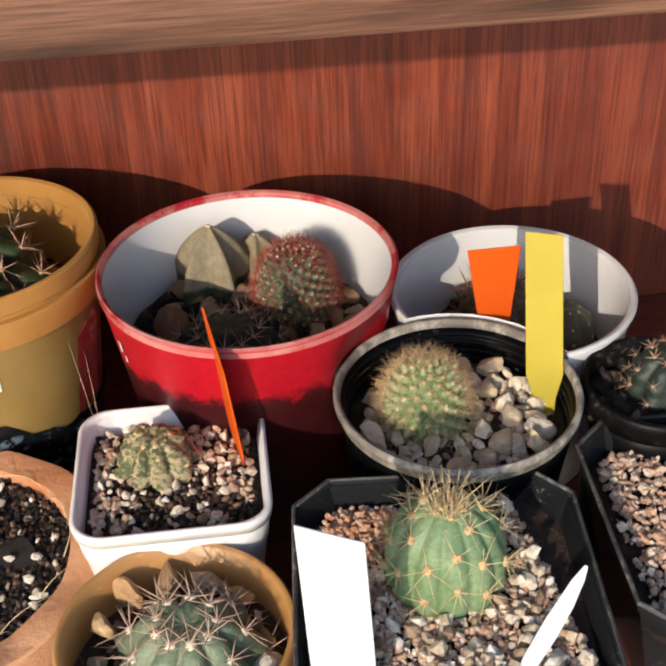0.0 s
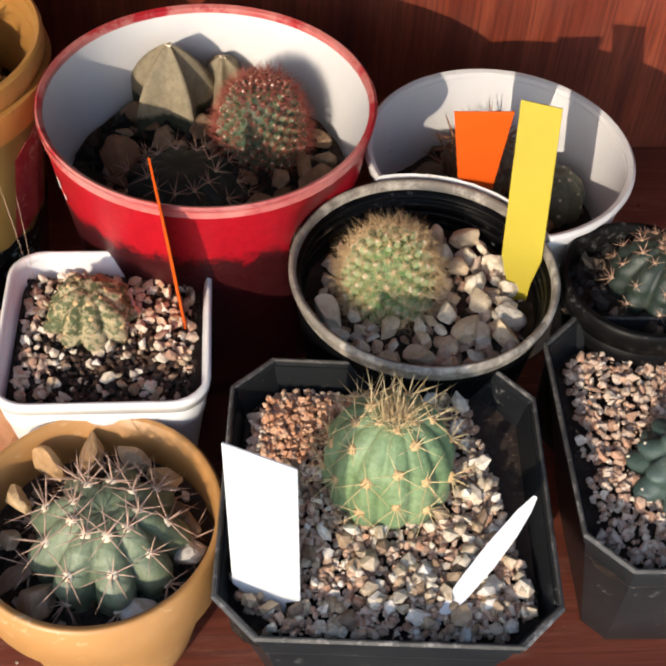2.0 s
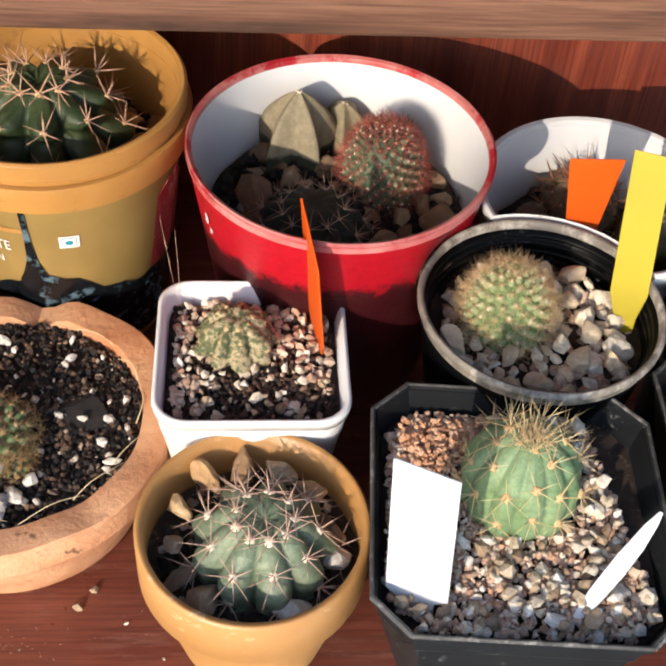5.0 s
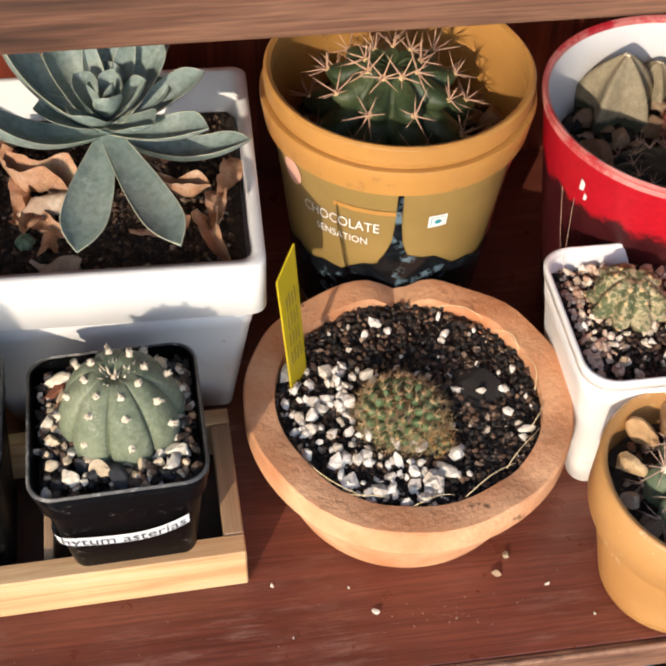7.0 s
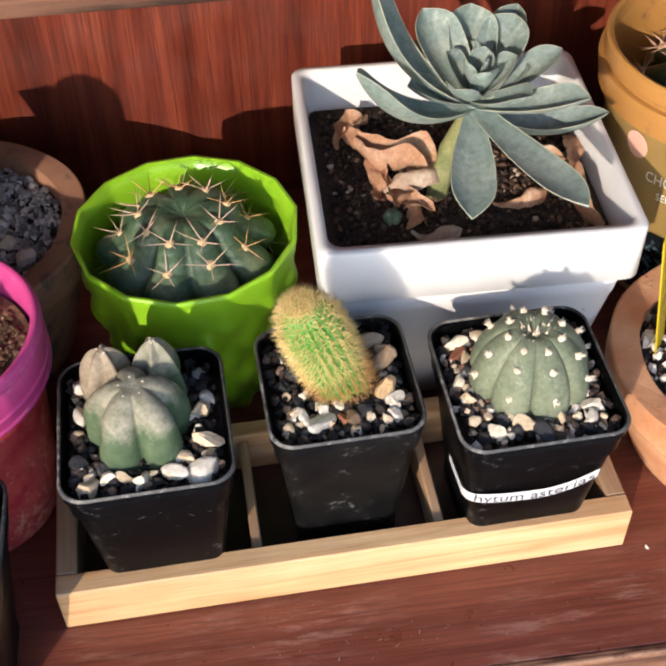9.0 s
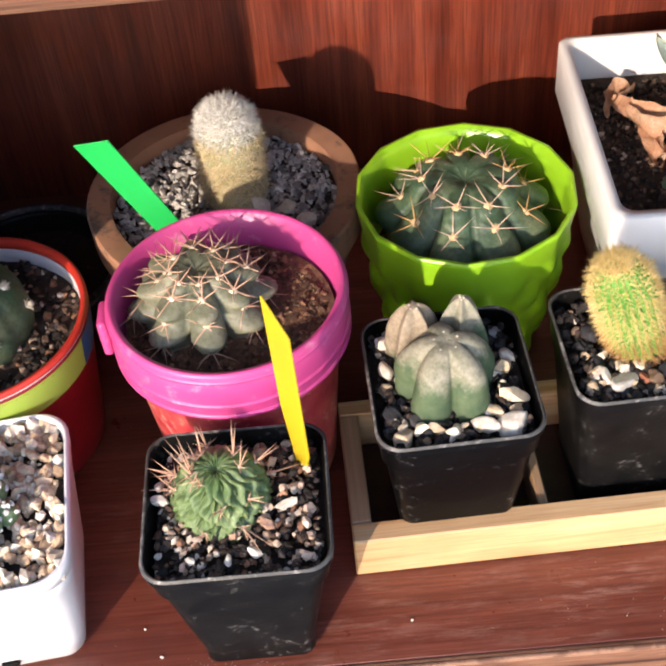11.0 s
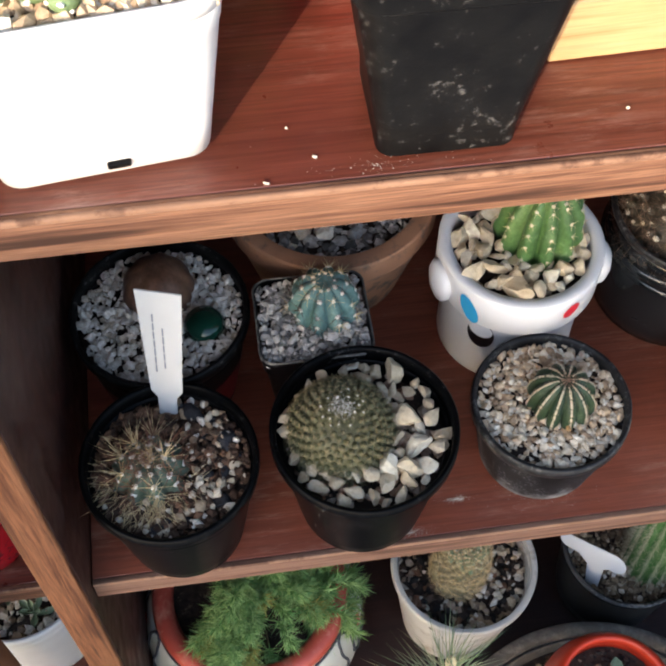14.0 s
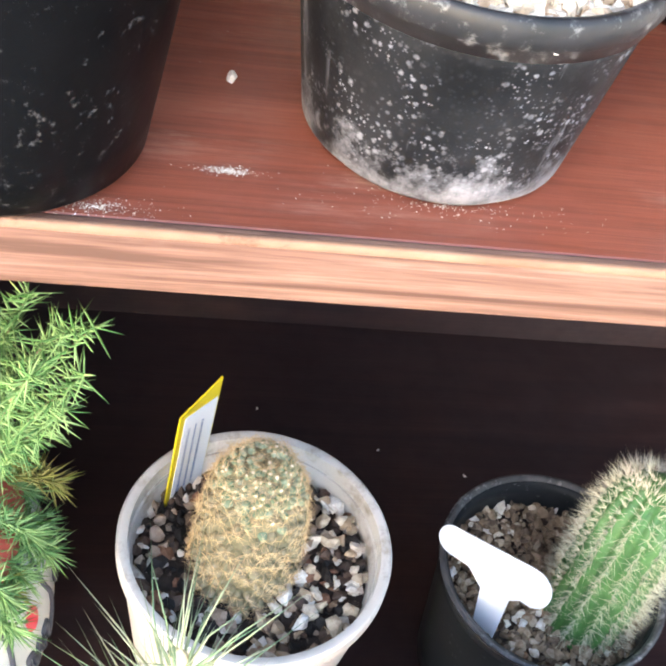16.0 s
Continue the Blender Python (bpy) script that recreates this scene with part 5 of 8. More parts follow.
part("crown_tuft", wool_cap("crown_tuft", 0.0035, 0.003, F["wool_tan"], 300, 0.0055, 0.00016, 75, 9), bpy.data.objects["cactus"], "", Matrix.Translation(b.at(0, 89)), "stuff")
part("crown_spine_tuft", wool_cap("crown_spine_tuft", 0.0065, 0.004, F["straw"], 34, 0.0165, 0.00016, 74, 8), bpy.data.objects["cactus"], "", Matrix.Translation(b.at(0, 89)), "stuff")
W = ((-0.006, -0.010), (0.006, -0.010), (0.006, 0.001), (0.0105, 0.003), (0.0105, 0.058), (-0.0105, 0.063), (-0.0105, 0.005), (-0.006, 0.001))
tag((0.4475, -0.0440, 0.0735), (0.021, -0.007, 0), (-0.002, 0.010, 0.058), W, M["white_tag"], "blank white plastic plant tag stuck in gravel")
tag((0.5020, -0.0500, 0.0755), Vector((0.062, 0.17, -0.287)).cross(Vector((0.027, 0.024, 0.024))), (0.027, 0.024, 0.024), ((-0.0015, -0.008), (0.0008, -0.004), (0.0024, 0.006), (0.0031, 0.018), (0.0029, 0.029), (0.0018, 0.038), (0.0006, 0.0425), (-0.0006, 0.0422), (-0.0018, 0.036), (-0.0028, 0.022), (-0.0029, 0.008)), M["white_tag"], "white plastic tag leaning with a pointed end")

# second pot with cut corners: knobbly slate cactus
gravel(oct_pot2, lambda x, y: abs(x) < 0.0440 and abs(y) < 0.0440 and abs(x) + abs(y) < 0.080, 0.05, 2300, 0.0017, 0.0705, G["tan"], ((-0.010, -0.010, 0.010),), 1.5, "mixed tan gravel")
b = Cactus(0.0195, 0.0190, 9, 0.24, 0.9, -35, 0.1, chin=0.26, rows=4.5)
plant("cactus", at(0.5900, -0.0030, 0.0670), "slate-green cactus with lumpy ribs", b, S["slate"], CL["puff"], (5, 33, 60), skip=0.5, size=(0.4, 0.6))

# tan pot: fat-ribbed cactus with pinkish claws
gravel(tan_pot, in_disc(0.033), 0.034, 300, 0.0022, 0.053, G["mix"], (), 1.0, "dark potting grit")
b = Cactus(0.0262, 0.0240, 9, 0.28, 0.70, -30, 0.12, chin=0.10, rows=3, lumps=0.05)
plant("cactus", at(0.3975, -0.0135, 0.0490), "squat blue-green cactus with fat ribs and pinkish spines", b, S["dull"], [cluster("areole", fibre("rosy_spines", (0.40, 0.25, 0.18), (0.68, 0.51, 0.40)), F["wool"], 7, 0.0115, 1, 0.010, 0.00025, (45, 78), 0.0016, seed=170 + k) for k in range(3)], (8, 38, 66), size=(0.95, 1.25))
for x, y, s, st in ((-0.016, 0.024, 0.0060, "ochre"), (-0.004, 0.029, 0.0075, "ochre"), (0.010, 0.027, 0.0062, "brown"), (0.021, 0.019, 0.0055, "ochre"), (-0.027, 0.012, 0.006, "ochre"), (0.027, 0.006, 0.0062, "brown"), (-0.026, -0.014, 0.0055, "brown"), (-0.018, -0.024, 0.0062, "brown"), (0.028, -0.006, 0.0058, "white"), (0.0135, -0.0285, 0.0070, "white"), (-0.028, 0.001, 0.004, "brown")):
    rock(st, 0.394 + x, -0.012 + y, 0.0600 + (0.006 if y > 0.01 else 0), s * 1.2, 0.95)

# white square pot: speckled globe, orange tag
gravel(wsq, in_box(0.031, 0.031), 0.04, 2100, 0.0013, 0.0728, G["loam"], ((-0.007, 0.009, 0.009),), 1.3, "dark potting mix with grit")
gravel(wsq, in_box(0.030, 0.030), 0.04, 150, 0.0021, 0.0740, G["buff"], ((-0.007, 0.009, 0.011),), 1.0, "pale perlite grains", "perlite")
b = Cactus(0.0155, 0.0150, 9, 0.24, 0.8, -30, 0.12, chin=0.16, rows=5, lumps=0.22)
plant("cactus", at(0.3872, 0.0705, 0.0725), "small crusty brownish-green globe cactus", b, S["spotted"], [cluster("areole", F["wool_tan"], F["wool_tan"], 4, 0.0026, 0, 0, 0.00012, (40, 85), 0.0011, seed=140 + k) for k in range(2)], (-5, 18, 40, 62), size=(0.7, 1.2), skip=0.2)
gravel(wsq, lambda x, y: abs(x) < 0.030 and abs(y) < 0.030 and (x + y > 0.012 or x < -0.018), 0.04, 260, 0.0019, 0.0740, G["tan"], ((-0.007, 0.009, 0.011),), 1.2, "fine tan grit", "grit")
for k, (x0, y0, x1, y1, z1) in enumerate(((0.3640, 0.0880, 0.3585, 0.0930, 0.122), (0.3650, 0.0885, 0.3640, 0.0920, 0.116))):
    tagged(part("dry_stalk", tube("dry_stalk", [(x0, y0, 0.078), ((x0 + x1) / 2, (y0 + y1) / 2 + 0.001, 0.099), (x1, y1, z1)], 0.00009, F["pink"], 5, 0.5)), "thin dry flower stalk rising from the pot", "dry stalk", "dry stalks")
tag((0.4195, 0.0740, 0.0735), (0.19, -0.98, 0.0), (-0.006, 0.002, 0.062), ((-0.004, -0.006), (0.006, -0.006), (0.0125, 0.008), (0.0125, 0.048), (-0.0110, 0.064), (-0.0120, 0.010)), M["orange_tag"], "orange plastic tag with a slanted end")
rock("white", 0.4100, 0.0395, 0.0748, 0.0032)

# red tub: three cacti among brown rocks
part("paint_chip", wrap(mesh_of("paint_chip", [(0, 0, 0.0002), (0.010, 0.0004, 0.0002), (0.0095, 0.0022, 0.0002), (0.001, 0.0018, 0.0002)], [(0, 1, 2, 3)], M["red"], False), 0.0642, radians(112), 0.1190), red_tub, "red paint left on the rim")
gravel(red_tub, in_disc(0.053), 0.054, 500, 0.003, 0.083, G["black"], (), 1.2, "dark gravel")
b = Cactus(0.0205, 0.0310, 5, 0.42, 0.85, -25, 0.0, fat=1.7, star=True)
plant("cactus", at(0.4140, 0.1800, 0.0800, -62), "bishop's cap cactus with five tan ribs", b, S["bishop2"], CL["puff"], (80,), size=(0.5, 0.7), na=30)
b2 = Cactus(0.0155, 0.0215, 5, 0.42, 0.8, -25, 0.0, fat=1.5, star=True, lumps=0.08)
plant("cactus", at(0.4350, 0.1890, 0.0800, 50), "small bishop's cap offset with tan ribs", b2, S["bishop2"], CL["puff"], (80,), size=(0.4, 0.6), na=24)
knobbly("cactus", at(0.4510, 0.1570, 0.0810), "green globe cactus dotted with red-brown spines", 0.0165, 0.0265, -35, 0.0024, (11, 0.0058, 0.00013, (10, 78)), S["deep"], fibre("red_brown_spines", (0.20, 0.035, 0.025), (0.50, 0.17, 0.12)), 300, skin("pale_tipped_warts", (0.05, 0.10, 0.05), (0.10, 0.17, 0.09), (0.36, 0.30, 0.24), 240), top_mat=skin("reddish_warts", (0.05, 0.02, 0.02), (0.10, 0.035, 0.03), (0.17, 0.07, 0.06)), top_from=56, dots=(F["wool"], 0.00075, -10))
b = Cactus(0.0250, 0.0145, 11, 0.2, 0.9, -30, 0.1, chin=0.08, rows=4)
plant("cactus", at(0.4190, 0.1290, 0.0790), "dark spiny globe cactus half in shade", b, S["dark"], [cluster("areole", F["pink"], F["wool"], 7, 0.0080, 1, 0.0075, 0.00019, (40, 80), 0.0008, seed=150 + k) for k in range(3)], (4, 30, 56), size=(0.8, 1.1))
rocks("brown", 0.430, 0.141, 0.0860, 34, 0.0078, in_disc(0.047), 0.05, ((-0.015, 0.040, 0.012), (0.021, 0.017, 0.016), (-0.011, -0.011, 0.021)), 0.75)

# two white streaks stand for the specular glint on the tub's left side
for a, z, w, h in ((-152, 0.1045, 0.0012, 0.0034), (-150, 0.0990, 0.0008, 0.0020)):
    part("scratch", wrap(mesh_of("scratch", [(-w, -h, 0.0003), (w * 0.6, -h * 0.8, 0.0003), (w, h * 0.5, 0.0003), (-w * 0.3, h, 0.0003)], [(0, 1, 2, 3)], M["inner_white"], False), 0.0460, radians(a), z, 0.1490), red_tub, "white streak standing for a glint on the red wall")

# round black pot with chalky rim
for k in range(4):
    part("ridge", lathe("ridge", [(0.0437 + 0.0006 * k, 0.0755 + 0.0036 * k), (0.0432 + 0.0006 * k, 0.0763 + 0.0036 * k), (0.0439 + 0.0006 * k, 0.0771 + 0.0036 * k)], M["black_dusty"], 64, closed=False), dusty_pot)
gravel(dusty_pot, in_disc(0.040), 0.042, 300, 0.003, 0.073, G["tan"], (), 1.0, "tan gravel")
knobbly("cactus", at(0.4965, 0.0815, 0.0700), "pale green globe cactus under hairy tan spines", 0.0158, 0.0238, -40, 0.0029, (16, 0.0080, 0.00010, (25, 88)), S["wart"], F["wool_tan"], 190, skin("pale_wart", (0.20, 0.30, 0.13), (0.30, 0.40, 0.20), (0.40, 0.48, 0.28)), dots=(F["wool"], 0.0010, -20))
rocks("cream", 0.508, 0.077, 0.0765, 56, 0.0054, in_disc(0.038), 0.04, ((-0.011, 0.0045, 0.0155),), 0.70)
rock("white", 0.5395, 0.0665, 0.0790, 0.0078)
rock("white", 0.5270, 0.0570, 0.0785, 0.0070)
YT = ((-0.0030, -0.008), (0.0030, -0.008), (0.0045, 0.006), (0.0075, 0.016), (0.0075, 0.073), (-0.0075, 0.0745), (-0.0075, 0.016), (-0.0045, 0.006))
tag((0.5455, 0.0790, 0.0745), (0.0135, -0.0057, 0), (0.003, 0.030, 0.066), YT, M["mustard_tag"], "yellow plastic plant tag standing behind rocks")

# white tub at the back, orange tag
gravel(white_tub, in_disc(0.044), 0.046, 300, 0.003, 0.054, G["black"], (), 1.2, "dark gravel")
tag((0.5350, 0.1270, 0.0900), (0.0205, -0.0018, 0), (-0.0035, -0.006, 0.040), ((-0.0035, -0.028), (0.0035, -0.028), (0.0066, -0.004), (0.0111, 0.0402), (-0.0111, 0.0402), (-0.0066, -0.004)), M["orange_tag"], "orange plastic plant tag with worn print")
b = Cactus(0.0190, 0.0180, 10, 0.2, 0.9, -30, 0.1, chin=0.06)
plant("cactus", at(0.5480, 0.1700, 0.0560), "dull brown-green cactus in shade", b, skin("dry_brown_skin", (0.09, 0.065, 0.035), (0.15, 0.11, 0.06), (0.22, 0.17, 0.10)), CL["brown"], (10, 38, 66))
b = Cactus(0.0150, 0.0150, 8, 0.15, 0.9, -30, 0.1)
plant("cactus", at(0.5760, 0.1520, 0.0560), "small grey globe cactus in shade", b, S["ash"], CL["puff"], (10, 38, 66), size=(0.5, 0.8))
rocks("brown", 0.547, 0.145, 0.0570, 12, 0.008, in_disc(0.040), 0.04, ((0.001, 0.025, 0.017), (0.029, 0.007, 0.014)), 0.8)

# small dusty pot
gravel(small_pot, in_disc(0.027), 0.028, 140, 0.0026, 0.077, G["black"], (), 1.0, "dark grit")
b = Cactus(0.0200, 0.0180, 10, 0.2, 0.9, -30, 0.1, chin=0.08)
plant("cactus", at(0.6000, 0.0790, 0.0770), "dark green cactus with long white spines", b, S["dark"], CL["pink"], (5, 30, 55, 76), size=(0.4, 0.6))
rocks("pale", 0.590, 0.074, 0.0780, 5, 0.003, in_disc(0.025), 0.03, ((0.010, 0.005, 0.017),))

# food tub: dark gymnocalycium type, printed sides
gravel(tub, in_disc(0.049), 0.050, 420, 0.003, 0.085, G["black"], (), 1.2, "dark gravel")
b = Cactus(0.0335, 0.0355, 9, 0.36, 0.7, -30, 0.14, chin=0.34, rows=3.6)
plant("cactus", at(0.3050, 0.1690, 0.0865), "large dark green cactus with notched ribs and pink spines", b, S["olive"], CL["tub"], (-12, 16, 44, 68), size=(0.95, 1.2))
rocks("brown", 0.3085, 0.171, 0.0885, 16, 0.0080, in_disc(0.046), 0.05, ((-0.003, -0.003, 0.031),), 0.7)
rocks("ochre", 0.3085, 0.171, 0.0920, 6, 0.0085, lambda x, y: x > 0.020 and y > -0.012 and x * x + y * y < 0.0019, 0.05, ((-0.003, -0.003, 0.030),), 0.7)

# terracotta bowl
gravel(bowl, in_disc(0.0545), 0.055, 2400, 0.0014, 0.0440, G["black"], ((-0.005, -0.005, 0.012),), 1.2, "dark potting mix")
gravel(bowl, lambda x, y: x * x + y * y < 0.0027 and x < -0.004 - 0.25 * y and y < 0.020, 0.055, 150, 0.0027, 0.0455, G["perlite"], ((-0.004, -0.004, 0.015),), 1.0, "white perlite grains", "perlite")
gravel(bowl, in_disc(0.0535), 0.055, 1300, 0.0013, 0.0448, G["loam"], ((-0.004, -0.004, 0.013),), 1.2, "brown grit", "grit")
gravel(bowl, in_disc(0.051), 0.055, 55, 0.0021, 0.0455, G["perlite"], ((-0.004, -0.004, 0.015),), 1.2, "scattered perlite grains", "perlite")
knobbly("cactus", at(0.2915, 0.0470, 0.0370), "small green cactus with rusty tufted spines", 0.0155, 0.0165, -30, 0.0036, (12, 0.0046, 0.00013, (20, 88)), skin("dead_base", (0.10, 0.06, 0.03), (0.16, 0.11, 0.05), (0.24, 0.17, 0.08)), fibre("tawny_spines", (0.30, 0.17, 0.08), (0.58, 0.42, 0.24)), 120, skin("dull_green_warts", (0.05, 0.085, 0.035), (0.09, 0.14, 0.055), (0.17, 0.21, 0.10)), dots=(F["wool_tan"], 0.0009, 10))
knobbly("cactus", at(0.3030, 0.0330, 0.0430), "tiny rusty offset of a cactus beside its parent", 0.0060, 0.0050, -20, 0.0022, (9, 0.0036, 0.00013, (20, 88)), S["deep"], F["rust"], 36, S["gold_skin"])
part("dry_hair", fuzz_cap("dry_hair", 0.0200, 0.0060, fibre("dry_straw_hair", (0.26, 0.18, 0.08), (0.46, 0.35, 0.18)), 1300, 0.0056, 0.00013, 12), bowl, "matted brown dead spines", Matrix.Translation((-0.0035, -0.0095, 0.0535)), "stuff")
rock("white", 0.3045, 0.0185, 0.0475, 0.0062, 0.8)
rock("white", 0.2975, 0.0120, 0.0470, 0.0042)
tag((0.2530, 0.0695, 0.0420), (0.0085, 0.0135, 0.002), (-0.004, 0.012, 0.066), ((-0.002, -0.006), (0.003, -0.006), (0.0075, 0.006), (0.0078, 0.068), (-0.0078, 0.060), (-0.0060, 0.006)), M["yellow_tag"], "yellow plastic tag with rows of small writing", marks=[(-0.0036 + 0.0024 * k, -0.0030 + 0.0024 * k, 0.016 + 0.009 * j, 0.0225 + 0.009 * j + 0.001 * (k % 2), M["ink_soft"]) for k in range(4) for j in range(4)])

# green faceted pot
gravel(green_pot, in_disc(0.038), 0.04, 120, 0.0024, 0.051, G["black"], (), 1.0, "dark grit")
b = Cactus(0.0372, 0.0340, 9, 0.26, 0.5, -28, 0.14, chin=0.24, rows=3)
plant("cactus", at(0.0605, 0.1310, 0.0530, 12), "broad blue-green cactus with deep ribs and brown spines", b, S["deep"], [cluster("areole", F["pink"] if k else F["rust"], F["wool_tan"], 5, 0.0120, 0, 0, 0.00026, (35, 75), 0.0017, seed=90 + k) for k in range(3)], (6, 37, 64), size=(0.95, 1.25))

# pots in the tray
gravel(P1, in_box(0.0265, 0.0285), 0.03, 620, 0.0020, 0.0725, G["black"], (), 1.0, "dark grit")
gravel(P2, in_box(0.0245, 0.0255), 0.03, 620, 0.0020, 0.0725, G["black"], (), 1.0, "dark grit")
gravel(P3, in_box(0.0275, 0.0285), 0.03, 620, 0.0020, 0.0725, G["mix"], (), 1.0, "dark grit")
for (x, y, R, H, rz, f) in ((0.0395, 0.0300, 0.0198, 0.0245, -50, 0.85), (0.0295, 0.0470, 0.0120, 0.0265, -55, 1.2), (0.0475, 0.0480, 0.0110, 0.0275, -100, 1.5)):
    b = Cactus(R, H, 5, 0.36, 1.1 if f > 1 else 0.8, -34, 0.05, fat=f, star=f > 1, lumps=0.08)
    plant("cactus", at(x, y, 0.0705, rz), "bishop's cap cactus head with pale corky ribs", b, S["bishop_dry"] if R == 0.0120 else S["bishop"], CL["puff"], (78,), size=(0.4, 0.6), na=30, nth=100)
rocks("mixed", 0.0408, 0.0318, 0.0765, 26, 0.0044, in_box(0.024, 0.026), 0.03, ((-0.001, -0.003, 0.016), (-0.011, 0.014, 0.010), (0.006, 0.015, 0.009)), 0.8)
rocks("cream", 0.0408, 0.0318, 0.0775, 14, 0.0042, lambda x, y: abs(x) < 0.0230 and (-0.0255 < y < -0.016 or (x > 0.016 and -0.025 < y < 0.010)), 0.03, ((-0.001, -0.001, 0.0150),), 0.75)
rocks("mixed", 0.1130, 0.0415, 0.0765, 38, 0.0037, in_box(0.022, 0.023), 0.03, ((0.004, 0.003, 0.012),), 0.8)
rock("white", 0.1060, 0.0245, 0.0785, 0.0066, 0.65)
rock("brown", 0.1165, 0.0230, 0.0780, 0.0046)
rock("ochre", 0.1310, 0.0370, 0.0795, 0.0062)
rock("brown", 0.1315, 0.0500, 0.0805, 0.0068)
rocks("cream", 0.1130, 0.0415, 0.0772, 12, 0.0036, lambda x, y: abs(x) < 0.022 and -0.0225 < y < -0.004, 0.03, ((0.004, 0.003, 0.012), (-0.007, -0.017, 0.006)), 0.8)
rocks("mixed", 0.1820, 0.0328, 0.0765, 52, 0.0036, in_box(0.0245, 0.0255), 0.03, ((0.002, 0.002, 0.019),), 0.8)
rocks("cream", 0.1820, 0.0328, 0.0774, 38, 0.0036, in_box(0.0245, 0.0255), 0.03, ((0.002, 0.002, 0.019),), 0.8)

# leaning golden column
lean = Matrix.Translation((0.1180, 0.0440, 0.0685)) @ Matrix.Rotation(radians(-18), 4, "Y") @ Matrix.Rotation(radians(5), 4, "X")
t = thing("cactus", lean, "short leaning column cactus with golden bristles", "cactus", "cacti on the shelves")
nr = 24
secs = []
for i in range(26):
    u = i / 25
    z = 0.069 * u - 0.008
    r = 0.0106 * (0.92 + 0.12 * math.sin(u * 2.6)) * (1 if u < 0.74 else math.sqrt(max(0.002, 1 - ((u - 0.74) / 0.262) ** 2)))
    secs.append([(r * (1 - 0.10 * (1 - abs(math.cos(nr * a / 2)))) * math.cos(a), r * (1 - 0.10 * (1 - abs(math.cos(nr * a / 2)))) * math.sin(a), z) for a in [2 * math.pi * j / (nr * 6) for j in range(nr * 6)]])
v, f = rings(secs)
part("stem", mesh_of("stem", v, f, skin("column_skin", (0.06, 0.21, 0.025), (0.10, 0.30, 0.04), (0.16, 0.38, 0.07))), t)
bristle, rust = [], []
for i in range(30):
    u = 0.1 + 0.88 * i / 29
    z = 0.069 * u - 0.008
    r = 0.0106 * (0.92 + 0.12 * math.sin(u * 2.6)) * (1 if u < 0.74 else math.sqrt(max(0.004, 1 - ((u - 0.74) / 0.262) ** 2)))
    up = 0 if u < 0.74 else (u - 0.74) / 0.262 * 1.2
    for k in range(nr):
        a = 2 * math.pi * (k) / nr
        o = Vector((r * math.cos(a), r * math.sin(a), z))
        nn = Vector((math.cos(a), math.sin(a), up))
        for s in range(8):
            d = nn.normalized() + Vector((RNG.uniform(-1, 1), RNG.uniform(-1, 1), RNG.uniform(-0.8, 0.9))) * 0.85
            (rust if u < 0.40 + 0.12 * RNG.random() else bristle).append((o, d, 0.0042 * RNG.uniform(0.7, 1.3), 0.00011, (0, 0, 0)))
v, f = cones(bristle, 3)
part("spine_layer", mesh_of("spine_layer", v, f, F["golden"]), t, "", None, "stuff")
v, f = cones(rust, 3)
part("old_spine_layer", mesh_of("old_spine_layer", v, f, F["rust"]), t, "rust-coloured old spines", None, "stuff")
part("crown_wool", fuzz_cap("crown_wool", 0.0058, 0.0020, F["golden"], 900, 0.0036, 0.00012), t, "", Matrix.Translation((0, 0, 0.0608)))

# star cactus with woolly dots
b = Cactus(0.0228, 0.0262, 8, 0.20, 0.30, -32, 0.16)
plant("cactus", at(0.1842, 0.0365, 0.0695, 10), "grey-green star cactus with rows of woolly dots", b, S["star"], [cluster("areole", F["wool"], F["wool"], 14, 0.0021, 7, 0.0020, 0.00040, (10, 85), 0.0012, seed=180 + k) for k in range(2)], (-8, 18, 42, 64), size=(0.95, 1.25), nth=240, crown=wool_cap("crown_wool", 0.0048, 0.003, F["wool"], 44, 0.0056, 0.0009, 66))

# echeveria in the planter
gravel(planter, in_box(0.054, 0.054), 0.06, 3600, 0.0012, 0.0838, G["loam"], (), 1.4, "crumbly brown soil")
t = thing("succulent", Matrix(), "rosette succulent with long blue-grey leaves on a stem", "succulent")
EC = Vector((0.1850, 0.1485, 0.1205))
part("stem", tube("stem", [(0.1690, 0.1370, 0.0800), (0.1700, 0.1390, 0.0870), (0.1725, 0.1415, 0.0950), (0.1755, 0.1450, 0.1030), (0.1815, 0.1490, 0.1110), tuple(EC)], 0.0048, skin("knobbly_stem", (0.14, 0.16, 0.06), (0.22, 0.23, 0.09), (0.33, 0.31, 0.15), 160, 0.8), 12, 0.9), t)
S["leaf_edge"] = skin("cream_leaf_edge", (0.36, 0.38, 0.29), (0.42, 0.43, 0.34), (0.48, 0.48, 0.38))


def leaf_margin(L, W, curl, fold, narrow, blunt=True):
    """The pale raised line along a leaf's edge."""
    left, right = [], []
    for i in range(20):
        u = i / 19
        w = leaf_width(u, W, narrow, blunt)
        z = curl * L * (u * u - u) * 0.8 + fold * w
        left.append((L * u, w, z))
        right.append((L * u, -w, z))
    return tube("margin", left[2:] + right[2:][::-1], 0.0042, S["leaf_edge"], 5)


KINDS = ((0.31, 0.22, 0.55, 0.34), (0.33, 0.34, 0.65, 0.38), (0.58, 0.45, 0.55, 0.45), (0.24, 0.15, 0.3, 0.50), (0.33, 1.00, 0.6, 0.40))
LM = [leaf("leaf", 1.0, w, S["echeveria"], c, 0.05, seed=k, fold=fo, narrow=na, blunt=True) for k, (w, c, fo, na) in enumerate(KINDS)]
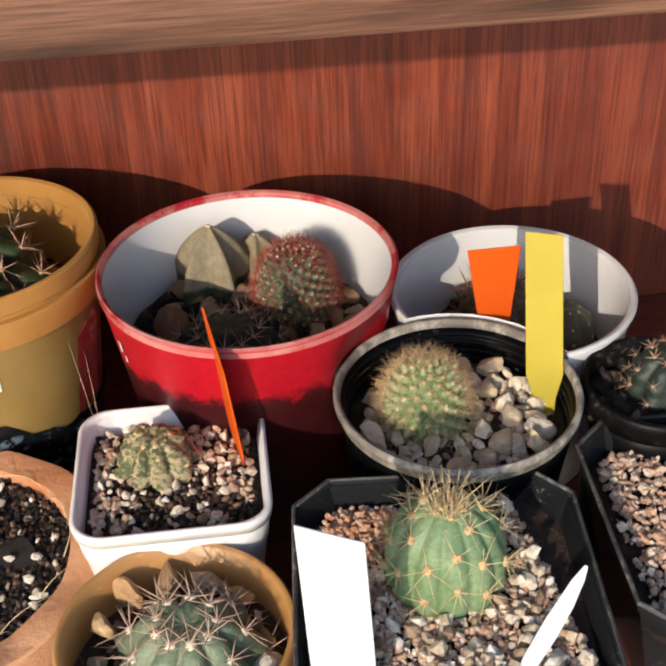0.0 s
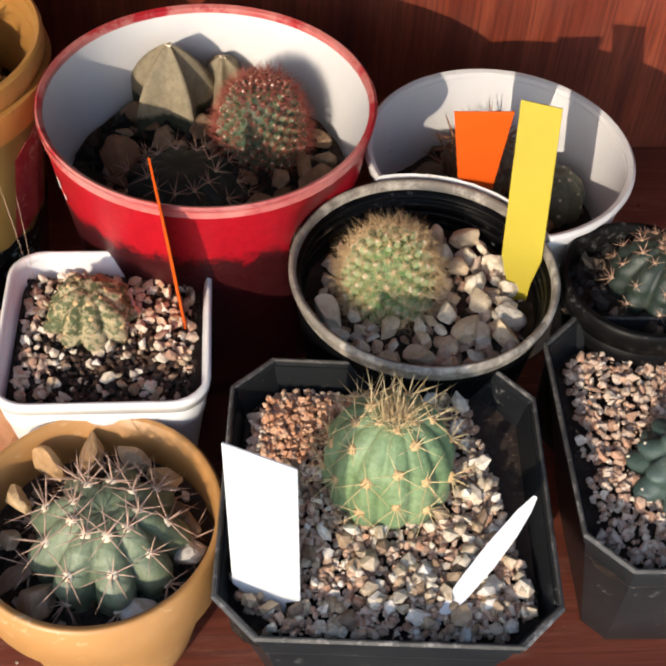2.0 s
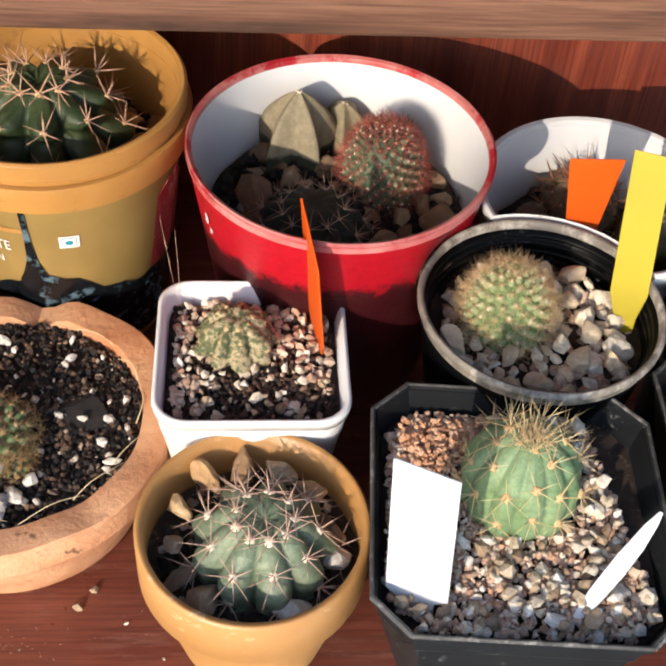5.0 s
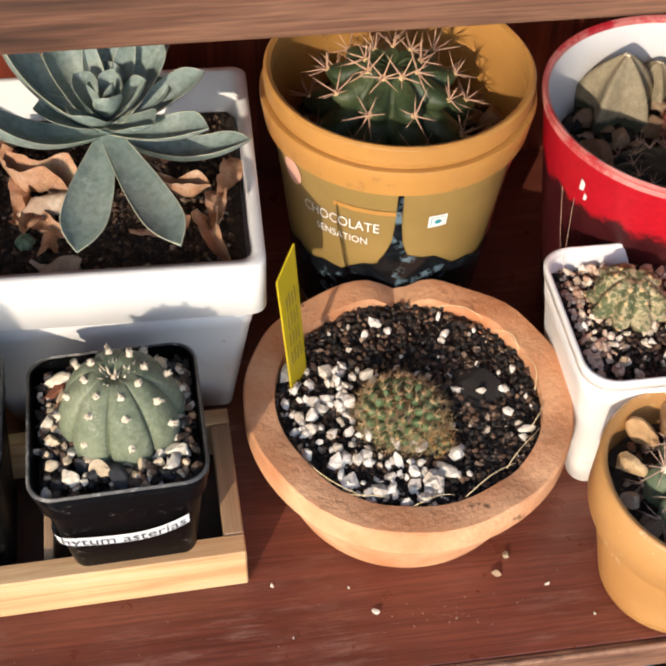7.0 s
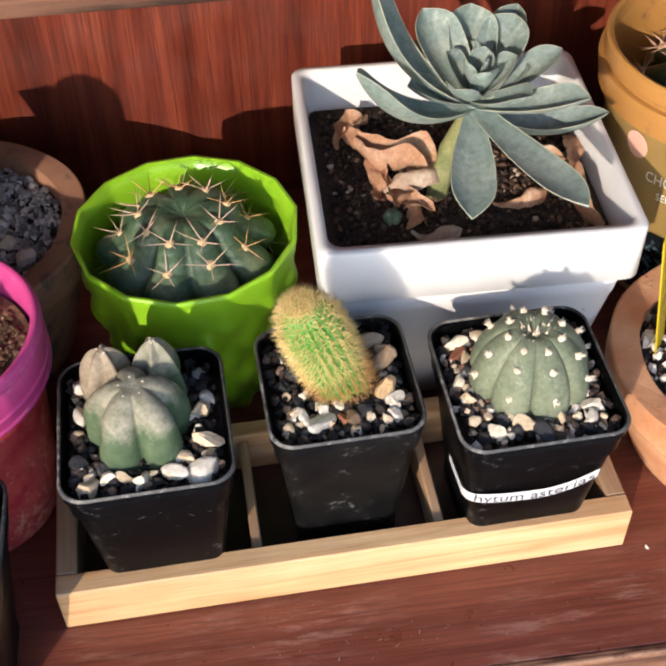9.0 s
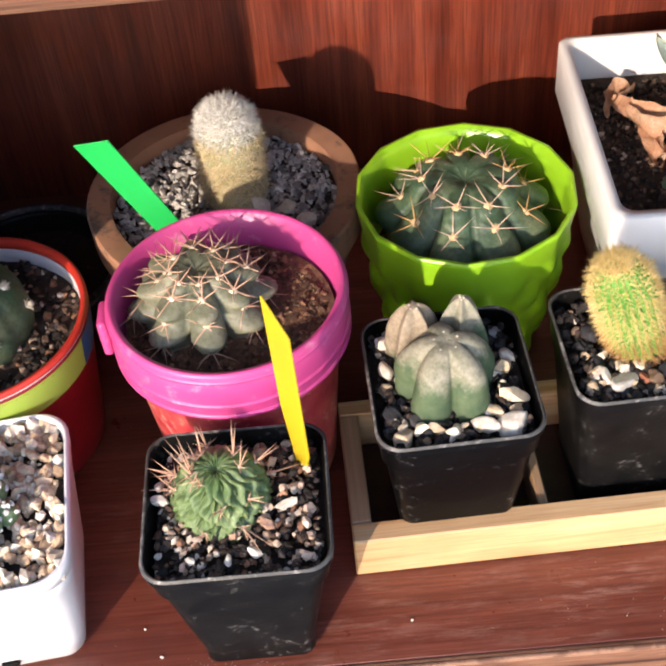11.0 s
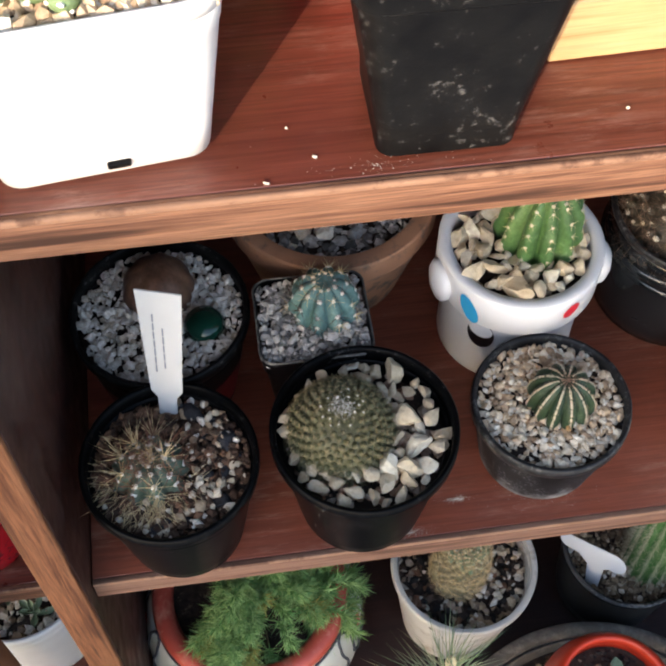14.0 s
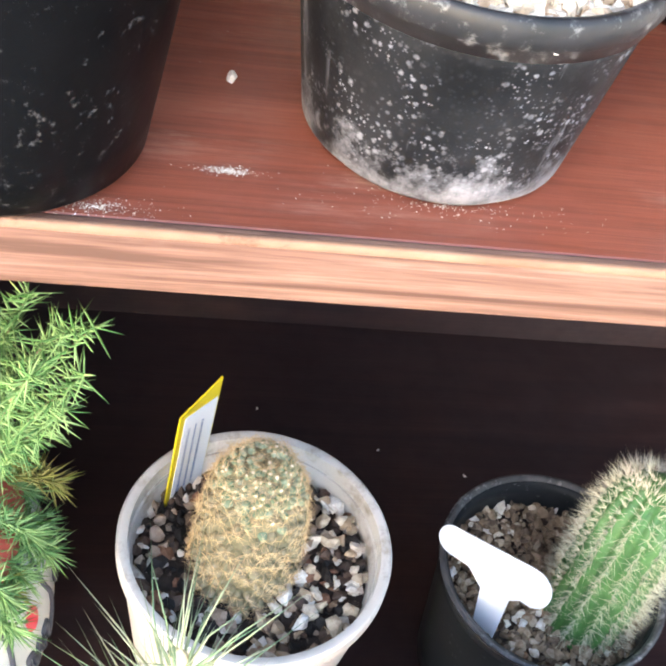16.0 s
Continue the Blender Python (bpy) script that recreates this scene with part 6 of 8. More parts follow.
LE = [leaf_margin(1.0, w, c, fo, na) for w, c, fo, na in KINDS]


def put_leaf(tip, kind, face=(0, 0, 1), root=EC, fat=1.0):
    d = Vector(tip) - Vector(root)
    x = d.normalized()
    z = (Vector(face) - x * Vector(face).dot(x)).normalized()
    L = d.length
    m = Matrix.Translation(root) @ Matrix((x, z.cross(x), z)).transposed().to_4x4() @ Matrix.Diagonal((L, L * fat, L * 0.9, 1))
    lf = part("leaf", LM[kind], t, "", m)
    part("margin", LE[kind], lf, "pale cream edge")


for tip, kind, face, fat in (((0.1332, 0.1290, 0.1550), 4, (0.2, 0.1, 1), 0.95), ((0.2420, 0.1425, 0.1160), 4, (0, 0.1, 1), 0.80), ((0.1722, 0.0895, 0.1110), 0, (0, -0.6, 1), 0.95), ((0.2110, 0.0725, 0.1265), 3, (0, -0.3, 1), 0.80), ((0.1455, 0.1730, 0.1690), 4, (1, -0.3, 0.6), 0.85), ((0.2260, 0.1655, 0.1340), 1, (-0.5, -0.3, 1), 0.9), ((0.2250, 0.1230, 0.1380), 1, (-0.3, 0, 1), 0.9), ((0.2120, 0.1900, 0.1420), 1, (-0.3, -0.6, 1), 0.9), ((0.1680, 0.1790, 0.1500), 2, (0.3, -0.7, 0.6), 0.8), ((0.1900, 0.1850, 0.1470), 2, (0, -1, 0.6), 0.8), ((0.2080, 0.1790, 0.1440), 2, (-0.4, -0.7, 0.6), 0.8)):
    put_leaf(tip, kind, face, EC, fat)
for k in range(11):
    a = k * 2.39996 + 0.7
    el = radians(14 + k * 6.0)
    L = 0.032 - 0.0017 * k
    root = EC + Vector((0.001, 0.002, 0.000 + 0.0008 * k))
    dv = Vector((math.cos(a) * math.cos(el), math.sin(a) * math.cos(el), math.sin(el)))
    put_leaf(root + dv * L, 2, Vector((-math.cos(a), -math.sin(a), 0.8)), root)
# withered leaves on the planter's soil
for k, (x, y, L, rz, mt) in enumerate(((0.130, 0.170, 0.028, 50, "dead"), (0.132, 0.176, 0.034, -38, "dead"), (0.138, 0.168, 0.040, -42, "dead"), (0.141, 0.132, 0.032, 70, "dead"), (0.146, 0.148, 0.030, -80, "dead"), (0.146, 0.132, 0.032, 28, "papery"), (0.152, 0.142, 0.026, -65, "dead"), (0.158, 0.148, 0.026, -15, "papery"), (0.153, 0.140, 0.030, -75, "dead"), (0.190, 0.122, 0.026, 18, "dead"), (0.222, 0.112, 0.032, 70, "dead"), (0.228, 0.096, 0.030, 95, "dead"), (0.230, 0.135, 0.034, 85, "dead"), (0.137, 0.094, 0.036, 8, "papery"), (0.153, 0.106, 0.020, -30, "papery"), (0.205, 0.165, 0.028, 30, "dead"), (0.200, 0.150, 0.028, -20, "dead"))):
    me = leaf("dry_leaf", L, L * 0.32, S[mt], RNG.uniform(-0.5, 0.7), 0.00035, seed=k * 3.1, fold=RNG.uniform(-1.6, 2.4), narrow=0.35)
    for vv in me.vertices:
        vv.co.z += 0.0045 * noise.noise((vv.co.x * 90 + k, vv.co.y * 160, k * 2.0)) + 0.0012 * math.sin(vv.co.x * 160 + k)
        vv.co.y += 0.003 * math.sin(vv.co.x * 110 + k * 1.7) + 0.0015 * noise.noise((vv.co.x * 260, k * 3.0, vv.co.y * 200))
    ob = part("dry_leaf", me, None, "", pose(x, y, 0.0890 + 0.002 * (k % 3), RNG.uniform(-25, 25), RNG.uniform(-12, 4), rz))
    tagged(ob, "curled withered leaf lying on the soil", "dry leaf", "withered leaves in the planter")
b = Cactus(0.0042, 0.0036, 6, 0.2, 0.8, -30, 0.2)
plant("seedling", at(0.1476, 0.1240, 0.0850), "tiny round succulent seedling on soil", b, S["jade"], CL["puff"], (), na=12, category="seedling")

# pink bucket
gravel(pink_pot, in_disc(0.038), 0.04, 1500, 0.0012, 0.085, G["crumb"], (), 1.2, "crumbly brown soil")
b = Cactus(0.0265, 0.0215, 8, 0.36, 0.7, -30, 0.16, chin=0.26, rows=4)
plant("cactus", at(-0.0500, 0.0720, 0.0840, 8), "greyish ribbed cactus with pinkish spines", b, S["ash"], CL["claw"], (0, 24, 47, 68), size=(0.9, 1.25))
for z in (0.0800, 0.0855, 0.0985):
    part("ridge", lathe("ridge", [(0.0455, z - 0.0011), (0.0470, z - 0.0006), (0.0470, z + 0.0006), (0.0455, z + 0.0011)], M["pink"], 72, closed=False), pink_pot)
part("handle_lug", box("handle_lug", -0.0020, 0.0020, -0.0070, 0.0070, -0.008, 0.010, M["pink"], 0.0018, 3), pink_pot, "", pose(-0.0480, -0.004, 0.088))

# square pot with wavy-ribbed cactus
gravel(A5, in_box(0.028, 0.027), 0.03, 900, 0.0016, 0.0715, G["mix"], ((-0.0055, 0.0055, 0.010),), 1.2, "dark potting mix")
gravel(A5, in_box(0.026, 0.025), 0.03, 80, 0.0020, 0.0725, G["tan"], ((-0.0055, 0.0055, 0.014),), 1.0, "pale stone chips", "chip_gravel")
S["wavy"] = skin("wavy_green_skin", (0.085, 0.150, 0.050), (0.145, 0.215, 0.085), (0.23, 0.30, 0.145))
b = Cactus(0.0180, 0.0178, 17, 0.52, 0.75, -32, 0.16, wave=0.17)
plant("cactus", at(-0.0445, -0.0085, 0.0690), "small green cactus with thin wavy ribs and long spines", b, S["wavy"], CL["long"], (5, 35, 62), skip=0.55, size=(0.55, 0.85), nth=17 * 14)
for x, y, s in ((0.017, -0.001, 0.0038), (0.006, -0.020, 0.0030), (-0.027, 0.004, 0.0034), (-0.016, -0.021, 0.0027), (-0.003, -0.022, 0.0022), (-0.0275, 0.011, 0.0027)):
    rock("white", -0.0388 + x, -0.0135 + y, 0.0755, s)
tag((-0.0160, 0.0035, 0.0700), (0.011, -0.016, 0), (-0.002, 0.004, 0.073), ((-0.001, -0.006), (0.002, -0.004), (0.0065, 0.012), (0.0068, 0.070), (-0.0068, 0.080), (-0.0066, 0.030)), M["yellow_tag"], "yellow plastic tag with a slanted tip")

# old terracotta pot: woolly column, green tag
gravel(clay_pot, in_disc(0.051), 0.053, 2200, 0.0019, 0.0655, G["ash"], (), 1.3, "grey gravel")
t = thing("cactus", at(-0.0400, 0.1660, 0.0640), "woolly white-topped column cactus", "cactus", "cacti on the shelves")
prof = [(0.0132 + 0.0009 * math.sin(k * 0.9), 0.0036 * k) for k in range(11)] + [(0.0128, 0.0395), (0.0114, 0.0455), (0.0085, 0.0500), (0.004, 0.0525), (0.0008, 0.0530)]
part("stem", lathe("stem", [(0.0132, -0.003)] + prof[1:], skin("hairy_stem", (0.24, 0.25, 0.12), (0.36, 0.35, 0.20), (0.48, 0.45, 0.32), 120, 0.9), 40), t)
hair, cap = [], []
for k in range(6500):
    u, a = RNG.random(), RNG.uniform(0, 6.283)
    z = 0.0525 * u
    r = 0.0135 if z < 0.037 else 0.0135 * math.sqrt(max(0.02, 1 - ((z - 0.037) / 0.0162) ** 2))
    d = Vector((math.cos(a), math.sin(a), 0.15 + max(0, u - 0.75) * 4)) * 0.4 + Vector((-math.sin(a), math.cos(a), 0)) * RNG.uniform(-1.2, 1.2) + Vector((0, 0, RNG.uniform(-0.9, 0.6)))
    (cap if u > 0.72 + 0.08 * RNG.random() else hair).append(((r * math.cos(a), r * math.sin(a), z), d, 0.0046 * RNG.uniform(0.6, 1.4), 0.00013, (0, 0, -0.0005)))
v, f = cones(hair, 3)
part("hair", mesh_of("hair", v, f, F["straw"]), t, "", None, "stuff")
v, f = cones(cap, 3)
part("woolly_top", mesh_of("woolly_top", v, f, F["wool_white"]), t, "dense white wool", None, "stuff")
part("woolly_crown", fuzz_cap("woolly_crown", 0.0122, 0.0085, F["wool_white"], 2200, 0.0050, 0.00014), t, "matted white wool", Matrix.Translation((0, 0, 0.0535)))
rocks("pale", -0.045, 0.160, 0.0680, 7, 0.0050, lambda x, y: x > 0.012 and y < 0.0 and x * x + y * y < 0.002, 0.05)
tag((-0.0690, 0.1290, 0.0860), (0.0145, -0.002, -0.003), (-0.0190, -0.006, 0.046), ((-0.0065, -0.030), (0.0065, -0.030), (0.0075, 0.052), (-0.0078, 0.054)), M["green_tag"], "bright green plastic tag leaning")

# red painted pot with a bare blue-green cactus
gravel(mug, in_disc(0.044), 0.045, 900, 0.0019, 0.0650, G["mix"], (), 1.2, "dark potting mix")
b = Cactus(0.0290, 0.0250, 7, 0.06, 0.8, -30, 0.08)
plant("cactus", at(-0.1535, 0.0930, 0.0650), "smooth dark green cactus with woolly tufts", b, S["deep"], CL["bigpuff"], (12, 44, 72), size=(0.8, 1.35), skip=0.2)
def band(r0, r1, z0, z1, mat, a0=0, a1=360, n=60):
    vs, fs = [], []
    for i in range(n + 1):
        a = radians(a0 + (a1 - a0) * i / n)
        for k in range(4):
            u = k / 3
            vs.append(((r0 + (r1 - r0) * u) * math.cos(a), (r0 + (r1 - r0) * u) * math.sin(a), z0 + (z1 - z0) * u))
    for i in range(n):
        for k in range(3):
            fs.append((i * 4 + k, (i + 1) * 4 + k, (i + 1) * 4 + k + 1, i * 4 + k + 1))
    return mesh_of("band", vs, fs, mat)
M["band_green"] = surface("lime_paint", (0.34, 0.50, 0.07), (0.42, 0.58, 0.10), 40, 0.4, bumps=0.03)
M["band_blue"] = surface("blue_paint", (0.02, 0.10, 0.26), (0.03, 0.14, 0.34), 40, 0.4, bumps=0.03)
M["red_paint"] = surface("red_paint", (0.52, 0.03, 0.03), (0.66, 0.06, 0.05), 40, 0.45, (0.30, 0.02, 0.02), 90, (0.6, 0.75), 0.05)
part("green_band", band(0.0478, 0.0496, 0.0575, 0.0735, M["band_green"], -150, -16, 72), mug)
part("blue_band", band(0.0478, 0.0496, 0.0575, 0.0735, M["band_blue"], -16, 60, 72), mug)

# white square pot with clustered cactus
gravel(A3, in_box(0.036, 0.0355), 0.04, 1100, 0.0026, 0.0605, G["honey"], ((0.0, -0.010, 0.010),), 1.3, "pale cream gravel")
t = thing("cactus", at(-0.1440, -0.0060, 0.0620), "clump of small green cactus heads with white wool", "cactus", "cacti on the shelves")
head = Cactus(0.0058, 0.0060, 8, 0.0, 1, -35, 0.0)
hm = head.mesh(S["fresh"], 16, 10)
dm = chips("wool_dots", [tuple(head.at(i * 2.4, -5 + 92 * i / 13)) for i in range(14)], [0.0011, 0.0018] * 7, F["wool_white"], 0.9, 0.1)
for k in range(26):
    r, a = 0.0042 * math.sqrt(k) * 1.05, k * 2.4
    hb = part("head", hm, t, "", frame_to((r * math.cos(a), r * math.sin(a), 0.009 - r * r * 12), (r * math.cos(a) * 20, r * math.sin(a) * 20, 1), a, RNG.uniform(0.75, 1.05)))
    part("wool_layer", dm, hb, "", None, "stuff")
part("drain_slot", box("drain_slot", -0.0035, 0.0035, -0.0010, 0.001, -0.0012, 0.0012, M["black"], 0.0005, 1), A3, "", pose(0.0035, -0.0322, 0.0065, 8))

# ---- the pine tray ----
t = thing("tray", pose(0, 0, 0, 0, 0, 1.5), "long pale pine tray divided into three", "tray")
part("front_rail", box("front_rail", 0, 0.2250, 0.0, 0.009, 0.0004, 0.0240, M["pine"], 0.0006, 1), t)
part("back_rail", box("back_rail", 0, 0.2250, 0.064, 0.072, 0.0004, 0.0240, M["pine"], 0.0006, 1), t)
for x in (0.0, 0.0775 - 0.0025, 0.1500 - 0.0025, 0.2170):
    w = 0.008 if x in (0.0, 0.2170) else 0.004
    part("end_rail" if w > 0.006 else "divider", box("rail", x, x + w, 0.0092, 0.0638, 0.0004, 0.0238 if w > 0.006 else 0.021, M["pine_y"], 0.0006, 1), t)
part("bottom", box("bottom", 0.002, 0.223, 0.0092, 0.0638, 0.0004, 0.0025, M["side"], 0), t, "dark bottom board")

# print on the food tub
def fit_text(txt, width, mat, tall=1.0):
    me = text_mesh(txt, 0.01, mat)
    xs = [v.co.x for v in me.vertices]
    k = width / (max(xs) - min(xs))
    for v in me.vertices:
        v.co = (v.co.x * k, v.co.y * k * tall, 0.0004)
    return me


def on_tub(name, me, ang, z, label=""):
    return part(name, wrap(me, 0.0433, radians(ang), z, 0.1118), tub, label)


def patch(pts, mat, lift=0.0003):
    return mesh_of("patch", [(x, y, lift) for x, y in pts], [tuple(range(len(pts)))], mat, False)


on_tub("lettering", fit_text("CHOCOLATE", 0.0300, M["ink_white"], 1.6), -126.5, 0.0805, "white printed lettering")
on_tub("lettering", fit_text("SENSATION", 0.0205, M["ink_white"], 1.5), -125.5, 0.0715, "white printed lettering")
on_tub("print_line", patch([(-0.012, -0.0012), (0.012, -0.0012), (0.012, 0.0012), (-0.012, 0.0012)], M["gold"]), -113, 0.0905)
on_tub("petal_print", patch([(0.005 * math.cos(k * 0.5236), 0.007 * math.sin(k * 0.5236)) for k in range(12)], M["petal"]), -154, 0.094, "pink printed petal")
drip = [(-0.0009, 0.086), (0.0009, 0.086), (0.0012, 0.066), (0.0022, 0.054), (0.0045, 0.046), (0.0075, 0.041), (-0.0065, 0.041), (-0.004, 0.047), (-0.0018, 0.055), (-0.0011, 0.066)]
on_tub("drip_print", patch([(x, z - 0.06) for x, z in drip], M["chocolate"]), -98, 0.078, "dark chocolate drip print")


def foot_top(a):
    """The height of the dark print round the tub's foot: highest under the drip."""
    return 0.047 + 0.017 * math.exp(-((a + 92) / 26) ** 2) + 0.0015 * math.sin(a * 0.31)


for a in range(-180, 60, 6):
    hh = foot_top(a)
    h2 = foot_top(a + 6)
    w = radians(6) * 0.0433
    on_tub("chocolate_print", patch([(0, 0.008 - 0.03), (w, 0.008 - 0.03), (w, h2 - 0.03), (0, hh - 0.03)], M["chocolate"]), a, 0.03, "dark wavy chocolate print")
on_tub("mark_print", patch([(-0.0034, -0.0034), (0.0034, -0.0034), (0.0034, 0.0034), (-0.0034, 0.0034)], M["ink_white"]), -79.5, 0.0845, "small white square mark")
on_tub("mark_print", patch([(-0.0026, -0.0026), (0.0026, -0.0026), (0.0026, 0.0026), (-0.0026, 0.0026)], M["teal"], 0.00045), -79.5, 0.0845, "teal outline")
on_tub("mark_print", patch([(-0.0023, -0.0023), (0.0023, -0.0023), (0.0023, 0.0023), (-0.0023, 0.0023)], M["ink_white"], 0.0006), -79.5, 0.0845, "white square")
on_tub("mark_print", patch([(0.0014 * math.cos(k * 0.5236), 0.0014 * math.sin(k * 0.5236)) for k in range(12)], M["teal"], 0.00075), -79.5, 0.0845, "teal dot")
on_tub("petal_print", patch([(-0.011, -0.030), (0.010, -0.026), (0.012, 0.010), (0.004, 0.020), (-0.008, 0.012)], M["pink_print"]), -22, 0.078, "pink and red printed patch")

# paper strip round the front of one tray pot
def on_strip(x, z):
    """A place on the paper strip, which sags and bends round the pot's corners."""
    zc = 0.0440 + (0.0080 * (x / 0.0204) ** 2 if x > 0 else 0.0020 * (x / 0.019) ** 2) if x > -0.022 else 0.0467 + 0.28 * (x + 0.022)
    hx, hy = 0.0228 + 0.1105 * (zc + z), 0.0238 + 0.1155 * (zc + z)
    rad = 0.0080
    turn = max(0.0, abs(x) - (hx - rad))
    a = min(turn / rad, math.pi / 2)
    px = math.copysign(min(abs(x), hx - rad) + rad * math.sin(a), x)
    py = -hy + rad * (1 - math.cos(a)) + max(0.0, turn - rad * math.pi / 2)
    return (px, py, zc + z)


nst = 40
vs = [on_strip(-0.0500 + 0.0720 * i / nst, z) for i in range(nst + 1) for z in (-0.0032, 0.0032)]
st = part("paper_strip", mesh_of("paper_strip", vs, [(2 * i, 2 * i + 2, 2 * i + 3, 2 * i + 1) for i in range(nst)], M["white_tag"]), P3, "white paper strip label")
me = fit_text("hytum asterias", 0.0455, M["ink"])
for v in me.vertices:
    x, y, z = on_strip(v.co.x - 0.0020, v.co.y)
    v.co = (x, y - 0.0003, z)
part("lettering", me, st, "dark printed lettering")

# crumbs on the shelf boards
for x, y, z, s, st in ((0.3311, 0.0052, 0.0, 0.0028, "brown"), (0.3247, -0.0024, 0.0, 0.0022, "brown"), (0.2734, -0.0129, 0.0, 0.0020, "white"), (0.3445, -0.0098, 0.0, 0.0011, "white"), (0.2341, 0.0036, 0.0, 0.0010, "white"), (0.2645, -0.001, 0.0, 0.0009, "white"), (-0.0781, -0.0285, 0.0, 0.0009, "white"), (-0.0934, -0.037, 0.0, 0.0009, "white"), (0.0015, 0.030, ZB, 0.0022, "white"), (0.305, -0.020, 0.0, 0.0008, "brown"), (0.36, -0.025, 0.0, 0.0009, "white"), (-0.085, -0.016, 0.0, 0.0007, "white"), (0.24, -0.02, 0.0, 0.0007, "white"), (0.02, -0.022, 0.0, 0.0008, "white")):
    ob = rock(st, x, y, z + s * 0.35, s)
    tagged(ob, "tiny crumb of stone lying on the shelf board", "crumb", "crumbs on the shelf")

# dark clod, stray stones and root hairs in the clay bowl
M["clod"] = surface("dark_clod", (0.010, 0.008, 0.008), (0.03, 0.024, 0.022), 300, 0.9, bumps=0.6)
clod = rock_mesh(91, False)
clod.materials.append(M["clod"])
ob = part("soil_clod", clod, None, "", pose(0.3250, 0.0585, 0.0455, 12, -8, 30) @ Matrix.Diagonal((0.0110, 0.0125, 0.0050, 1)))
tagged(ob, "dark damp clod of soil in the clay bowl", "soil clod")
rock("white", 0.3095, 0.0245, 0.0480, 0.0050, 0.6)
rock("white", 0.3395, 0.0330, 0.0490, 0.0034)
for k in range(9):
    a0 = -2.6 + k * 0.42
    w = RNG.uniform(0.25, 0.55)
    pts = [(0.296 + (0.0525 + 0.002 * math.sin(3 * u + k)) * math.cos(a0 + w * u), 0.055 + (0.0525 + 0.002 * math.sin(3 * u + k)) * math.sin(a0 + w * u), 0.0500 + 0.0030 * math.sin(u * 3.1)) for u in [i / 8 for i in range(9)]]
    tagged(part("root_hair", tube("root_hair", pts, 0.00022, F["straw"], 5, 0.6)), "thin pale dry root lying on soil", "dry root", "dry roots in the bowl")

# chalky smears and dust on the boards
def smear(x, y, z, lx, ly, n, size, label):
    pts, sz = [], []
    for _ in range(n):
        a, q = RNG.uniform(0, 6.283), RNG.gauss(0, 0.5)
        pts.append((x + lx * q * math.cos(a), y + ly * q * math.sin(a), z + 0.0001))
        sz.append(size * RNG.uniform(0.4, 1.3))
    me = chips("dust", pts, sz, G["perlite"], 0.3)
    for v in me.vertices:
        v.co.z = z + 0.0001 + (v.co.z - z) * 0.3
    tagged(part("dust", me), label, "dust", "", "stuff")


smear(0.000, -0.006, ZB, 0.0085, 0.0018, 420, 0.00022, "white chalky smear of dust on the shelf board")
smear(-0.060, -0.034, 0.0, 0.030, 0.005, 90, 0.00020, "fine pale dust scattered along the shelf edge")
smear(0.300, -0.018, 0.0, 0.060, 0.014, 70, 0.00018, "fine pale dust scattered on the shelf board")
smear(0.050, -0.012, ZB, 0.040, 0.007, 260, 0.00019, "fine pale dust below a chalky pot")
smear(0.120, -0.022, 0.0, 0.080, 0.010, 60, 0.00018, "fine pale dust before the wooden tray")
smear(-0.028, -0.022, ZB, 0.016, 0.004, 420, 0.00018, "chalky dust beside a black pot")
for x, y in ((0.052, 0.190), (0.118, 0.165), (0.098, 0.120), (0.02, 0.150), (0.165, 0.150)):
    tagged(rock("white", x, y, ZC + 0.0004, 0.0011), "tiny pale crumb lying on the bottom board", "crumb", "crumbs on the shelf")

# the soft red tub gives way where the black pot presses on it
for ob in red_tub.children:
    for vv in ob.data.vertices:
        wx, wy = 0.430 + vv.co.x - 0.508, 0.141 + vv.co.y - 0.077
        z = min(0.1, vv.co.z)
        reach = 0.0360 + 0.0142 * min(1, z / 0.094) + 0.0010 
        d = math.hypot(wx, wy)
        if d < reach and ob.name.startswith(("body", "rim")):
            give = (reach - d) * max(0, min(1, (0.113 - vv.co.z) / 0.016))
            vv.co.x += wx / d * give
            vv.co.y += wy / d * give

# ---- shelf B: plants ----
gravel(B1, in_disc(0.039), 0.04, 1100, 0.0022, 0.068, G["crumb"], (), 1.2, "dark gravel mix")
gravel(B1, lambda x, y: x * x + y * y < 0.0014 and (x > 0.006 or y < -0.016), 0.04, 120, 0.0022, 0.0695, G["buff"], ((-0.010, 0.002, 0.018),), 1.2, "pale stone chips", "chip_gravel")
b = Cactus(0.0190, 0.0165, 9, 0.24, 0.8, -30, 0.1, chin=0.12, rows=4)
B1U = [cluster("areole", fibre("red_umber_spines", (0.13, 0.05, 0.03), (0.36, 0.19, 0.12)) if k != 1 else F["straw"], F["wool_white"], 8, 0.0145, 3, 0.0165, 0.00017, (30, 75), 0.0015, seed=80 + k) for k in range(4)]
t = plant("cactus", at(-0.1590, -0.0010, ZB + 0.0640), "grey-green globe cactus hidden by long brown spines", b, skin("smoky_green_skin", (0.035, 0.055, 0.040), (0.06, 0.09, 0.065), (0.10, 0.14, 0.10)), B1U, (-4, 22, 46, 66, 80), size=(0.85, 1.2))
dry = []
for k in range(200):
    a, q = RNG.gauss(-1.75, 0.75), RNG.uniform(0.016, 0.028)
    dry.append(((q * math.cos(a), q * math.sin(a), 0.0065 + RNG.random() * 0.003), (math.cos(a) + RNG.uniform(-0.8, 0.8), math.sin(a) + RNG.uniform(-0.8, 0.8), RNG.uniform(-0.1, 0.6)), 0.011 * RNG.uniform(0.6, 1.2), 0.00018, (0, 0, 0)))
